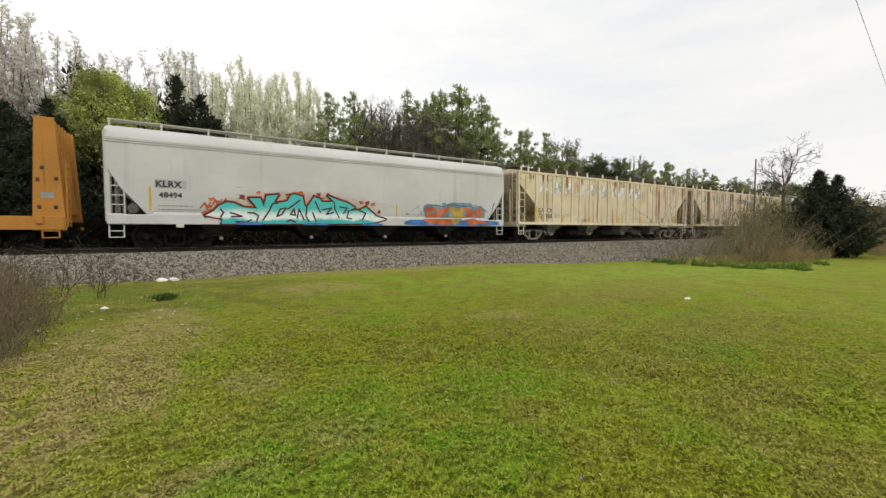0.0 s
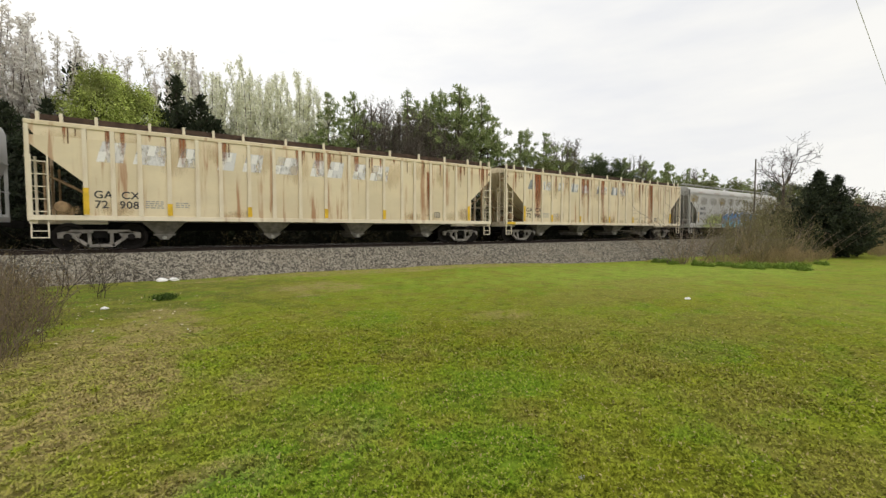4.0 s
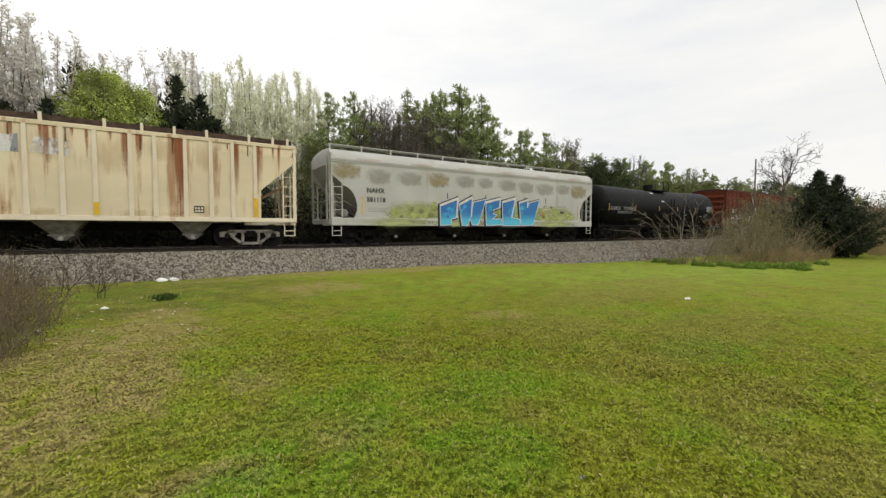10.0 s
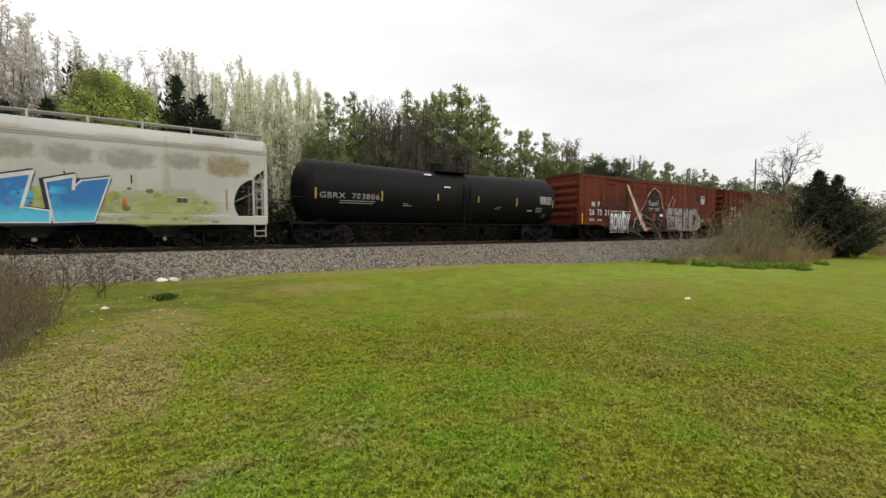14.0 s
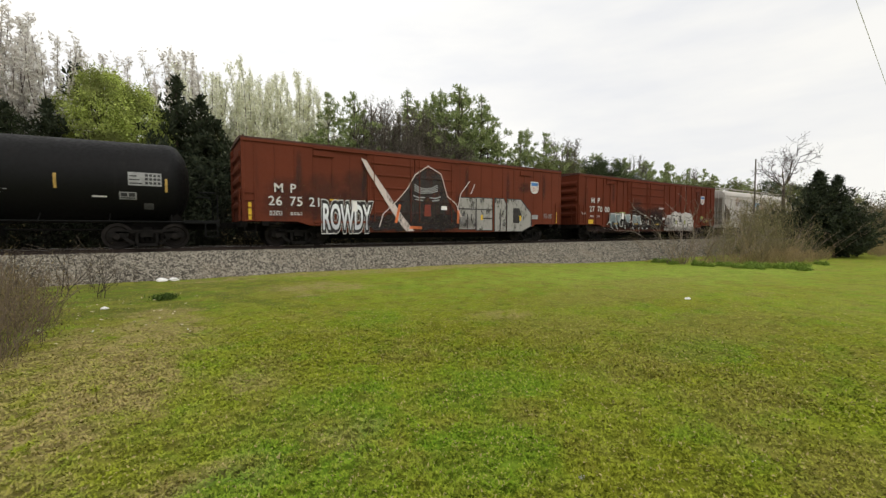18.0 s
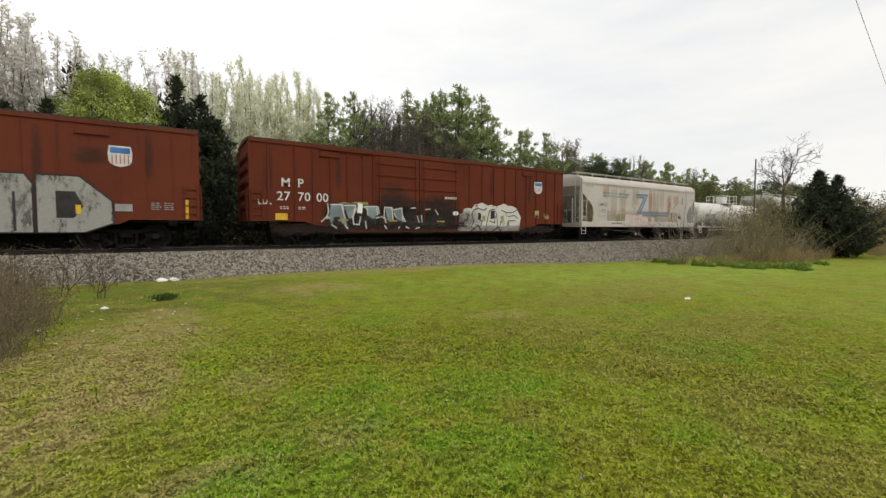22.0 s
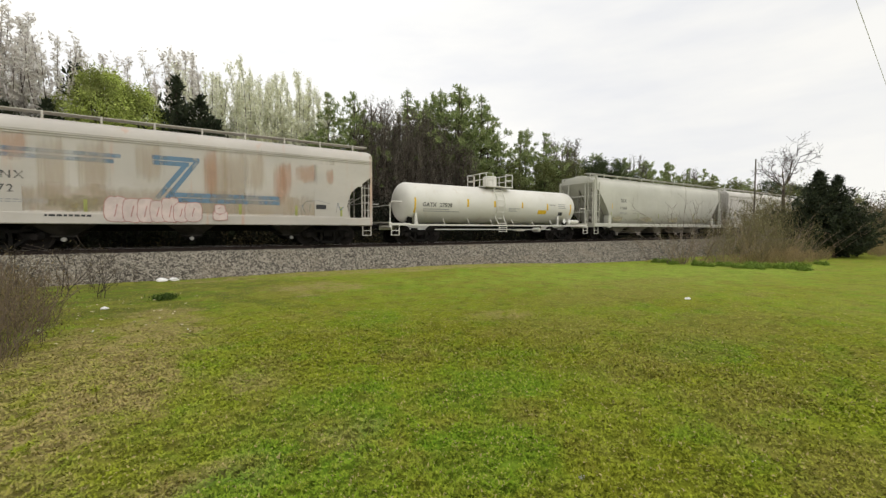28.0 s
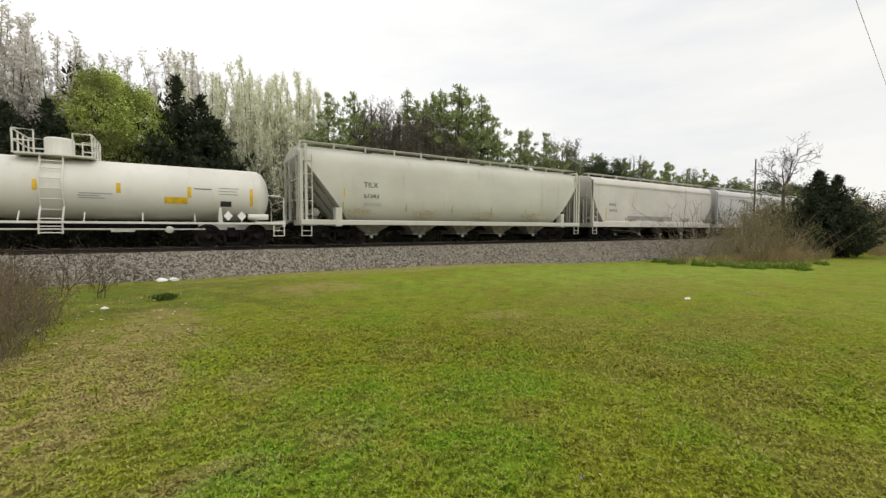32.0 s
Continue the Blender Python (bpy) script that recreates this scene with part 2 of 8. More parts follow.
M_BLACKTANK = paint("black_tank_paint", (0.0052, 0.0052, 0.0054), (0.016, 0.0145, 0.0135), 0.3, (0.0085, 0.0076, 0.0072), 0.4, 0.44, spec=0.13)
M_WHITETANK = paint("white_tank_paint", (0.68, 0.66, 0.605), (0.45, 0.36, 0.22), 0.45, (0.55, 0.49, 0.38), 0.3, 0.42)
M_YELLOW = paint("orange_yellow_paint", (0.46, 0.205, 0.036), (0.12, 0.055, 0.025), 0.8, (0.24, 0.12, 0.05), 0.6, 0.65)
M_ROOFDARK = plain("rusted_roof_walk", (0.075, 0.048, 0.034), 0.85, 0.1, 0.5)
# Underframe and black bogie colours include the shade under the cars, besides grime.
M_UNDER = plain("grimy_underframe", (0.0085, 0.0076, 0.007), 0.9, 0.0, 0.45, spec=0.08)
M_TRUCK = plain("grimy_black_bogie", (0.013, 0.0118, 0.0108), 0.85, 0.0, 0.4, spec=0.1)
M_TRUCKPALE = plain("dusty_grey_bogie", (0.29, 0.265, 0.235), 0.8, 0.1, 0.4)
# Wheel brown is darkened for the shade under the cars too.
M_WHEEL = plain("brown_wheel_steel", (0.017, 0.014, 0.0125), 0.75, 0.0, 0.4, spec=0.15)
M_SLOPE = plain("dusty_slope_sheet", (0.26, 0.24, 0.21), 0.8, 0, 0.4)
M_TANSLOPE = plain("rusty_tan_slope_sheet", (0.30, 0.20, 0.11), 0.8, 0, 0.45)
M_KNOB = plain("pale_gate_metal", (0.50, 0.48, 0.44), 0.6, 0.2, 0.3)
M_CHUTE = plain("dark_dusty_chute", (0.045, 0.040, 0.036), 0.85, 0, 0.5, 2.0, spec=0.1)
M_DULLYELLOW = plain("dull_yellow_reflector", (0.42, 0.27, 0.07), 0.5, 0, 0.3)
M_UNDERGREY = plain("dark_grey_plate", (0.085, 0.085, 0.085), 0.7, 0, 0.3)
M_BLACK = plain("black_stencil", (0.035, 0.035, 0.038), 0.6, 0, 0.2)
M_GREYMARK = plain("grey_stencil", (0.30, 0.30, 0.30), 0.6, 0, 0.2)
M_WHITE = plain("white_stencil", (0.62, 0.60, 0.57), 0.6, 0, 0.15)
M_DIMWHITE = plain("dull_white_stencil", (0.25, 0.245, 0.235), 0.6, 0, 0.2)
M_SAFETY = plain("yellow_reflector", (0.66, 0.42, 0.03), 0.45, 0, 0.2)
M_MAROON = plain("dark_red_spray", (0.20, 0.035, 0.02), 0.55, 0, 0.3)
M_OCHRE = plain("ochre_spray", (0.42, 0.29, 0.06), 0.55, 0, 0.4, 2.0)
M_ORANGE = plain("orange_spray", (0.55, 0.135, 0.038), 0.55, 0, 0.4, 2.0)
M_BLUE = plain("blue_spray", (0.06, 0.19, 0.50), 0.5, 0, 0.4, 2.0)
M_SKY = plain("sky_blue_spray", (0.05, 0.34, 0.60), 0.5, 0, 0.5, 1.2)
M_NAVY = plain("navy_spray", (0.018, 0.025, 0.055), 0.55, 0, 0.3)
M_OLIVE = plain("olive_spray", (0.33, 0.35, 0.11), 0.6, 0, 0.3)
M_PINK = plain("pale_pink_spray", (0.60, 0.50, 0.47), 0.6, 0, 0.15)
M_STRIPE = worn("faded_blue_stripe", (0.14, 0.25, 0.37), 0.62, 0.42, 0.62, 1.4)
M_SOOT = plain("black_mural_spray", (0.028, 0.024, 0.024), 0.6, 0, 0.4)
M_BARK = plain("grey_bark", (0.16, 0.135, 0.115), 0.9, 0, 0.4, 3.0)
M_DARKBARK = plain("dark_bark", (0.075, 0.055, 0.042), 0.9, 0, 0.4, 3.0)
M_TWIG = plain("pale_twig", (0.33, 0.265, 0.195), 0.9, 0, 0.3, 3.0)
M_BROWNTWIG = plain("brown_twig", (0.115, 0.095, 0.075), 0.9, 0, 0.35, 3.0)
M_POLE = plain("weathered_pole_wood", (0.17, 0.145, 0.12), 0.9, 0, 0.3)
M_CABLE = plain("grey_cable", (0.55, 0.55, 0.56), 0.6, 0, 0.1)
M_PAPER = plain("white_litter", (0.80, 0.78, 0.76), 0.7, 0, 0.1)
L_PINE = leaf("pine_needles", (0.130, 0.186, 0.067), (0.390, 0.438, 0.178))
M_PALETWIG = plain("pale_grey_twig", (0.46, 0.40, 0.34), 0.9, 0, 0.25, 3.0)
M_SAPDARK = plain("dark_sapling_bark", (0.055, 0.042, 0.032), 0.9, 0, 0.35, 3.0)
M_WEED = plain("brown_weed_stalk", (0.15, 0.112, 0.075), 0.9, 0, 0.35, 3.0)
L_TUFT = leaf("coarse_dark_grass", (0.035, 0.070, 0.012), (0.10, 0.15, 0.03))
L_DOME = leaf("dark_dome_leaves", (0.022, 0.036, 0.014), (0.080, 0.105, 0.040))
M_SAPLING = plain("brown_sapling_bark", (0.20, 0.15, 0.11), 0.9, 0, 0.3, 3.0)
# Undergrowth bark, near black to stand in for shade under the wood.
M_SHADEBARK = plain("shaded_wet_bark", (0.022, 0.018, 0.014), 0.9, 0, 0.4, 3.0, spec=0.1)
L_BRUSH = leaf("brown_olive_leaves", (0.070, 0.060, 0.030), (0.20, 0.165, 0.085))
L_WEED = leaf("dry_weed_leaves", (0.070, 0.053, 0.027), (0.23, 0.180, 0.090))
L_OLIVEBRUSH = leaf("olive_brush_leaves", (0.12, 0.115, 0.050), (0.32, 0.29, 0.14))
L_CEDAR = leaf("cedar_foliage", (0.016, 0.025, 0.014), (0.064, 0.076, 0.040))
L_FRESH = leaf("fresh_green_leaves", (0.27, 0.35, 0.062), (0.80, 0.88, 0.28), (0.22, 0.245, 0.075), 0.4)
L_BLOOM = leaf("pale_blossom", (0.64, 0.65, 0.42), (1.0, 1.0, 0.92), trans=0.5)
L_GREYBLOOM = leaf("grey_blossom", (0.52, 0.48, 0.42), (0.99, 0.97, 0.94), trans=0.5)
L_BUDS = leaf("brown_buds", (0.095, 0.084, 0.066), (0.24, 0.21, 0.165))
L_MIX = leaf("olive_leaves", (0.075, 0.095, 0.030), (0.24, 0.25, 0.095))
# Leaf colour holds the deep shade of the undergrowth behind the train.
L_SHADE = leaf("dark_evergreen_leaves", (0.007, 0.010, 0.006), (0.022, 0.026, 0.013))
L_STRAW = leaf("dry_straw", (0.22, 0.155, 0.075), (0.48, 0.37, 0.19), (0.20, 0.17, 0.07))
L_TALL = leaf("unmown_grass", (0.100, 0.165, 0.026), (0.26, 0.36, 0.060))


# ---- mesh helpers ----
class Geo:
    """Collects vertices and faces of one mesh."""

    def __init__(self):
        self.v, self.f = [], []

    def add(self, vs, fs):
        k = len(self.v)
        self.v.extend(vs)
        self.f.extend([tuple(i + k for i in f) for f in fs])
        return self

    def box(self, x0, x1, y0, y1, z0, z1):
        return self.add([(x0, y0, z0), (x1, y0, z0), (x1, y1, z0), (x0, y1, z0), (x0, y0, z1), (x1, y0, z1), (x1, y1, z1), (x0, y1, z1)],
                        [(0, 3, 2, 1), (4, 5, 6, 7), (0, 1, 5, 4), (1, 2, 6, 5), (2, 3, 7, 6), (3, 0, 4, 7)])

    def prism(self, pts, y0, y1):
        """A polygon in x, z (counter-clockwise seen from -y) drawn out from y0 to y1."""
        n = len(pts)
        vs = [(x, y0, z) for x, z in pts] + [(x, y1, z) for x, z in pts]
        fs = [tuple(range(n)), tuple(range(2 * n - 1, n - 1, -1))]
        fs += [(i, i + n, (i + 1) % n + n, (i + 1) % n) for i in range(n)]
        return self.add(vs, fs)

    def rings(self, rings, caps=True):
        n = len(rings[0])
        vs = [p for r in rings for p in r]
        fs = []
        for k in range(len(rings) - 1):
            a = k * n
            fs += [(a + i, a + (i + 1) % n, a + n + (i + 1) % n, a + n + i) for i in range(n)]
        if caps:
            fs += [tuple(range(n - 1, -1, -1)), tuple(range(len(vs) - n, len(vs)))]
        return self.add(vs, fs)

    def tube(self, pts, r, n=6, r1=None):
        pts = [Vector(p) for p in pts]
        rings = []
        for i, p in enumerate(pts):
            d = (pts[min(i + 1, len(pts) - 1)] - pts[max(i - 1, 0)]).normalized()
            a = d.orthogonal().normalized()
            b = d.cross(a)
            q = r if r1 is None else r + (r1 - r) * i / (len(pts) - 1)
            rings.append([tuple(p + (a * math.cos(2 * math.pi * k / n) + b * math.sin(2 * math.pi * k / n)) * q) for k in range(n)])
        return self.rings(rings)

    def wheel(self, x, y, z, prof, n=24):
        """A body of revolution about an axis along y: prof is a list of (offset along y, radius)."""
        rings = [[(x + r * math.cos(2 * math.pi * k / n), y + o, z + r * math.sin(2 * math.pi * k / n)) for k in range(n)] for o, r in prof]
        return self.rings(rings)

    def mesh(self, name, smooth=False):
        me = bpy.data.meshes.new(name)
        me.from_pydata(self.v, [], self.f)
        if smooth:
            me.polygons.foreach_set("use_smooth", [True] * len(me.polygons))
        me.update()
        return me


def part(name, geo, material, parent, label="", bevel=0.0, smooth=False, at=None):
    me = geo if isinstance(geo, bpy.types.Mesh) else geo.mesh(name, smooth)
    if not me.materials:
        me.materials.append(material)
    ob = new(name, me)
    ob.parent = parent
    if at is not None:
        ob.location = at
    if label:
        ob["label"] = label
    if bevel:
        m = ob.modifiers.new("edge", "BEVEL")
        m.width, m.segments, m.limit_method, m.angle_limit = bevel, 2, "ANGLE", math.radians(40)
    if smooth:
        m = ob.modifiers.new("normals", "WEIGHTED_NORMAL") if bevel else None
    return ob


def thing(name, label, category, group="", at=(0, 0, 0)):
    ob = new(name)
    ob.location = at
    ob.empty_display_size = 0.2
    return tagged(ob, label, category, group)


def lettering(words, size, bold=0.0, space=1.0):
    """The mesh of a line of writing that stands upright, facing -y, its left lower corner at the origin."""
    cu = bpy.data.curves.new("writing", "FONT")
    cu.body, cu.size, cu.offset, cu.space_character = words, size, bold, space
    cu.resolution_u = 3
    tmp = bpy.data.objects.new("writing", cu)
    me = bpy.data.meshes.new_from_object(tmp)
    bpy.data.objects.remove(tmp)
    me.transform(Matrix.Rotation(math.pi / 2, 4, "X"))
    return me


def write(parent, words, x, z, size, material, y=-1.606, bold=0.006, space=1.05, name="lettering"):
    ob = part(name, lettering(words, size, bold, space), material, parent, "stencilled lettering")
    ob.location = (x, y, z)
    return ob


def bars(parent, x, z, w, rows, material, y=-1.606, h=0.035, gap=0.075):
    """Small writing that cannot be read, as short bars."""
    rng = random.Random(int(x * 100 + z * 10))
    g = Geo()
    for r in range(rows):
        cx = x
        while cx < x + w:
            b = rng.uniform(0.06, 0.16)
            g.box(cx, min(cx + b, x + w), y, y + 0.004, z - r * gap - h, z - r * gap)
            cx += b + 0.04
    part("small_lettering", g, material, parent)


# ---- ground ----
RAIL_Z = 0.95
TRACK_Y = 20.2


def smooth01(v, a, b):
    t = min(1.0, max(0.0, (v - a) / (b - a)))
    return t * t * (3 - 2 * t)


def ground_z(x, y):
    z = -0.36 * smooth01(x, 9, 25) * smooth01(y, -5, 8)
    near = 0.05 * noise.noise(Vector((x * 0.22, y * 0.22, 0.3))) + 0.015 * noise.noise(Vector((x * 0.9, y * 0.9, 4.0)))
    return z + near * smooth01(math.hypot(x, y), 1.0, 4.0) - 0.25 * smooth01(y, 24, 32) + 1.5 * smooth01(y, 60, 200)


def spaced(stops):
    out = []
    for a, b, d in stops:
        n = max(1, round((b - a) / d))
        out += [a + (b - a) * i / n for i in range(n)]
    return out + [stops[-1][1]]


def build_ground():
    xs = spaced([(-1500, -300, 200), (-300, -40, 26), (-40, -8, 2), (-8, 30, 0.5), (30, 60, 2), (60, 300, 24), (300, 2400, 300)])
    ys = spaced([(-900, -100, 200), (-100, -6, 12), (-6, 20, 0.5), (20, 60, 3), (60, 240, 20), (240, 2000, 300)])
    g = Geo()
    vs = [(x, y, ground_z(x, y)) for y in ys for x in xs]
    n = len(xs)
    fs = [(j * n + i, j * n + i + 1, (j + 1) * n + i + 1, (j + 1) * n + i) for j in range(len(ys) - 1) for i in range(n - 1)]
    g.add(vs, fs)
    me = g.mesh("ground", True)
    me.materials.append(M_LAWN)
    tagged(new("ground", me), "green spring lawn with brown patches running to a woodland floor", "lawn", kind="structure")


BED = [(14.6, -0.85), (16.25, -0.06), (17.75, 0.66), (18.1, 0.75), (18.8, 0.78), (21.6, 0.78), (22.3, 0.75), (22.7, 0.66), (24.3, -0.15), (25.6, -0.85)]


def bed_height(y):
    for (a, za), (b, zb) in zip(BED, BED[1:]):
        if a <= y <= b:
            return za + (zb - za) * (y - a) / (b - a)
    return -1.0


def build_ballast():
    g = Geo()
    xs = spaced([(-120, -12, 6), (-12, 60, 0.6), (60, 400, 8), (400, 1200, 80)])
    n = len(BED)
    vs = []
    for x in xs:
        for k, (y, z) in enumerate(BED):
            j = 0.10 * noise.noise(Vector((x * 0.6, k * 3.1, 0)))
            vs.append((x, y + j * 2, z + (j * 0.3 if 0 < k < n - 1 else 0)))
    fs = [(i * n + k, (i + 1) * n + k, (i + 1) * n + k + 1, i * n + k + 1) for i in range(len(xs) - 1) for k in range(n - 1)]
    g.add(vs, [f[::-1] for f in fs])
    me = g.mesh("ballast_bed", True)
    me.materials.append(M_BED)
    tagged(new("ballast_bed", me), "grey crushed-stone railway embankment beside the lawn", "ballast", kind="structure")
    # loose stones
    rng = np.random.default_rng(4)
    count = 96000
    r = rng.random(count)
    x = np.where(r < 0.78, rng.uniform(-7, 26, count), rng.uniform(20, 62, count))
    y = 18.6 - rng.random(count) ** 1.05 * np.where(x > 8, 3.5, 2.9)
    x2 = x + 0
    size = rng.uniform(0.034, 0.080, count) * np.where(x > 26, 1.3, 1.0)
    base = np.array([(1, 0, 0), (0, 1, 0), (-1, 0.1, 0), (0, -1, 0), (0.15, 0.1, 0.75), (-0.1, 0, -0.75)])
    tri = np.array([(0, 1, 4), (1, 2, 4), (2, 3, 4), (3, 0, 4)])
    verts = np.empty((count, 6, 3))
    ang = rng.uniform(0, 6.28, count)
    jit = 1 + rng.uniform(-0.35, 0.35, (count, 6, 3))
    b = base[None] * jit * size[:, None, None]
    c, s = np.cos(ang)[:, None], np.sin(ang)[:, None]
    verts[..., 0] = b[..., 0] * c - b[..., 1] * s + x2[:, None]
    verts[..., 1] = b[..., 0] * s + b[..., 1] * c + y[:, None]
    zz = np.array([bed_height(v) for v in y])
    edge = (y < 16.6) & (rng.random(count) < 0.35)
    verts[..., 2] = b[..., 2] + (zz + 0.012)[:, None] - edge[:, None] * 0.05
    faces = (tri[None] + (np.arange(count) * 6)[:, None, None]).reshape(-1, 3)
    me = bpy.data.meshes.new("ballast_stones")
    me.from_pydata(verts.reshape(-1, 3).tolist(), [], faces.tolist())
    me.materials.append(M_STONE)
    tagged(new("ballast_stones", me), "loose grey ballast stones on the embankment shoulder", "stones", kind="stuff")


def build_track():
    track = thing("railway_track", "steel rails on dark wooden ties in grey ballast", "railway track", at=(0, TRACK_Y, RAIL_Z))
    track["kind"] = "structure"
    sec = [(-0.07, -0.18), (0.07, -0.18), (0.07, -0.165), (0.012, -0.145), (0.012, -0.045), (0.036, -0.03), (0.036, -0.004), (-0.036, -0.004),
           (-0.036, -0.03), (-0.012, -0.045), (-0.012, -0.145), (-0.07, -0.165)]
    for side in (-0.7535, 0.7535):
        g = Geo()
        g.rings([[(x, side + a, b) for a, b in sec] for x in (-150, 0, 200, 900)])
        rail = part("rail", g, M_RAIL, track)
        h = Geo().box(-150, 900, side - 0.03, side + 0.03, -0.004, 0.0)
        part("rail_head", h, M_SHINE, rail, "polished running surface")
    tie = Geo().box(-0.115, 0.115, -1.3, 1.3, -0.36, -0.165).mesh("tie")
    tie.materials.append(M_TIE)
    x = -16.0
    while x < 120:
        o = part("tie", tie, M_TIE, track)
        o.location = (x, 0.02 * math.sin(x * 7), 0)
        x += 0.55
    g = Geo()
    while x < 260:
        g.box(x - 0.115, x + 0.115, -1.3, 1.3, -0.36, -0.165)
        x += 0.55
    part("far_ties", g, M_TIE, track)["kind"] = "stuff"


build_ground()
build_ballast()
build_track()

# ---- freight cars ----
W = 1.6
SPINNING = []
CARS = []


def side_frame_mesh():
    g = Geo()
    # cast side frame with two window openings, built of strips
    t0, t1 = -0.07, 0.07
    g.prism([(-1.16, 0.40), (-0.62, 0.40), (-0.50, 0.62), (-0.95, 0.64), (-1.16, 0.60)][::1], t0, t1)
    g.prism([(0.62, 0.40), (1.16, 0.40), (1.16, 0.60), (0.95, 0.64), (0.50, 0.62)], t0, t1)
    g.prism([(-0.98, 0.58), (0.98, 0.58), (0.80, 0.70), (-0.80, 0.70)], t0, t1)
    g.prism([(-0.78, 0.42), (-0.60, 0.40), (-0.30, 0.16), (-0.34, 0.08), (-0.40, 0.10)], t0, t1)
    g.prism([(0.40, 0.10), (0.34, 0.08), (0.30, 0.16), (0.60, 0.40), (0.78, 0.42)], t0, t1)
    g.prism([(-0.40, 0.08), (0.40, 0.08), (0.40, 0.19), (-0.40, 0.19)], t0, t1)
    g.prism([(-0.36, 0.19), (-0.26, 0.19), (-0.26, 0.60), (-0.36, 0.60)], t0, t1)
    g.prism([(0.26, 0.19), (0.36, 0.19), (0.36, 0.60), (0.26, 0.60)], t0, t1)
    return g


def spring_mesh():
    g = Geo()
    for cx in (-0.15, 0.0, 0.15):
        pts = [(cx + 0.055 * math.cos(a * 1.0472), 0.055 * math.sin(a * 1.0472), 0.20 + 0.24 * a / 30) for a in range(31)]
        g.tube(pts, 0.014, 4)
    return g


FRAME = side_frame_mesh().mesh("side_frame")
FRAMEPALE = side_frame_mesh().mesh("side_frame")
SPRING = spring_mesh().mesh("spring", True)
R_WHEEL = 0.457


def wheelset_mesh():
    g = Geo()
    for s in (-1, 1):
        y = 0.7175 * s
        prof = [(-0.02, 0.09), (-0.075, 0.10), (-0.075, 0.16), (-0.035, 0.20), (-0.03, 0.34), (-0.065, 0.38), (-0.065, 0.452), (0.045, 0.457), (0.06, 0.485), (0.075, 0.485),
                (0.075, 0.38), (0.03, 0.34), (0.02, 0.20), (0.07, 0.16), (0.07, 0.09)]
        g.wheel(0, y, 0, [(o * s * -1 * -1, r) for o, r in prof] if s < 0 else [(-o, r) for o, r in prof][::-1], 28)
        for k in range(4):
            a = k * math.pi / 2 + 0.4
            g.wheel(0.27 * math.cos(a), y - 0.036 * (1 if s < 0 else -1), 0.27 * math.sin(a), [(-0.004, 0.03), (0.004, 0.03)], 8)
    g.wheel(0, 0, 0, [(-1.08, 0.075), (1.08, 0.075)], 12)
    for s in (-1, 1):
        g.wheel(0, 1.09 * s, 0, [(-0.06, 0.11), (0.06, 0.11)], 10)
    return g


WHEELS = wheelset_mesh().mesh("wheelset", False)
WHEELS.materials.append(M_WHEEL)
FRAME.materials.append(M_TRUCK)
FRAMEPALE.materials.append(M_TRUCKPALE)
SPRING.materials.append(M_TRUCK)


def bogie(car, x, pale=False):
    b = Geo().box(-0.2, 0.2, -1.08, 1.08, 0.42, 0.66).box(-0.14, 0.14, -0.5, 0.5, 0.66, 0.80)
    for s in (-1, 1):
        b.tube([(-0.5, 0.30 * s, 0.36), (0.5, 0.30 * s, 0.36)], 0.04, 6)
    ob = part("bogie", b, M_TRUCK, car, "cast steel bogie", at=(x, 0, 0))
    for s in (-1, 1):
        part("side_frame", FRAMEPALE if pale else FRAME, M_TRUCK, ob, at=(0, 1.0 * s, 0))
        part("spring", SPRING, M_TRUCK, ob, at=(0, 1.0 * s, 0))
    for dx in (-0.889, 0.889):
        w = part("wheelset", WHEELS, M_WHEEL, ob, at=(dx, 0, R_WHEEL))
        SPINNING.append((w, dx, (x * 0.7 + dx) % 1.0))
    return ob


def coupler(car, x, way):
    g = Geo()
    g.box(min(x, x + 0.42 * way), max(x, x + 0.42 * way), -0.07, 0.07, 0.80, 0.96)
    a = x + 0.42 * way
    g.box(min(a, a + 0.20 * way), max(a, a + 0.20 * way), -0.14, 0.12, 0.74, 1.02)
    part("coupler", g, M_UNDER, car, bevel=0.02)
    h = Geo()
    pts = [(x + 0.1 * way, -0.30, 0.80), (x + 0.3 * way, -0.32, 0.62), (x + 0.5 * way, -0.28, 0.42), (x + 0.62 * way, -0.2, 0.40)]
    h.tube(pts, 0.022, 6)
    part("brake_hose", h, M_UNDER, car)


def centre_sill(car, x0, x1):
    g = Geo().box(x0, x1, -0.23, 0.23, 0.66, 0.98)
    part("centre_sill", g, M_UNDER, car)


def ladder(car, x0, x1, y, z0, z1, rungs, material, r=0.022, name="ladder"):
    g = Geo()
    for x in (x0, x1):
        g.box(x - r, x + r, y - r, y + r, z0, z1)
    stiles = part(name, g, material, car)
    rung = Geo().box(x0, x1, y - r * 0.7, y + r * 0.7, -r * 0.7, r * 0.7).mesh("rung")
    rung.materials.append(material)
    for k in range(rungs):
        part("rung", rung, material, stiles, at=(0, 0, z0 + (z1 - z0) * (k + 0.5) / rungs))
    return stiles


def end_ladder(car, x, y0, y1, z0, z1, rungs, material):
    g = Geo()
    for y in (y0, y1):
        g.box(x - 0.02, x + 0.02, y - 0.022, y + 0.022, z0, z1)
    stiles = part("end_ladder", g, material, car)
    rung = Geo().box(x - 0.015, x + 0.015, y0, y1, -0.015, 0.015).mesh("rung")
    rung.materials.append(material)
    for k in range(rungs):
        part("rung", rung, material, stiles, at=(0, 0, z0 + (z1 - z0) * (k + 0.5) / rungs))
    return stiles


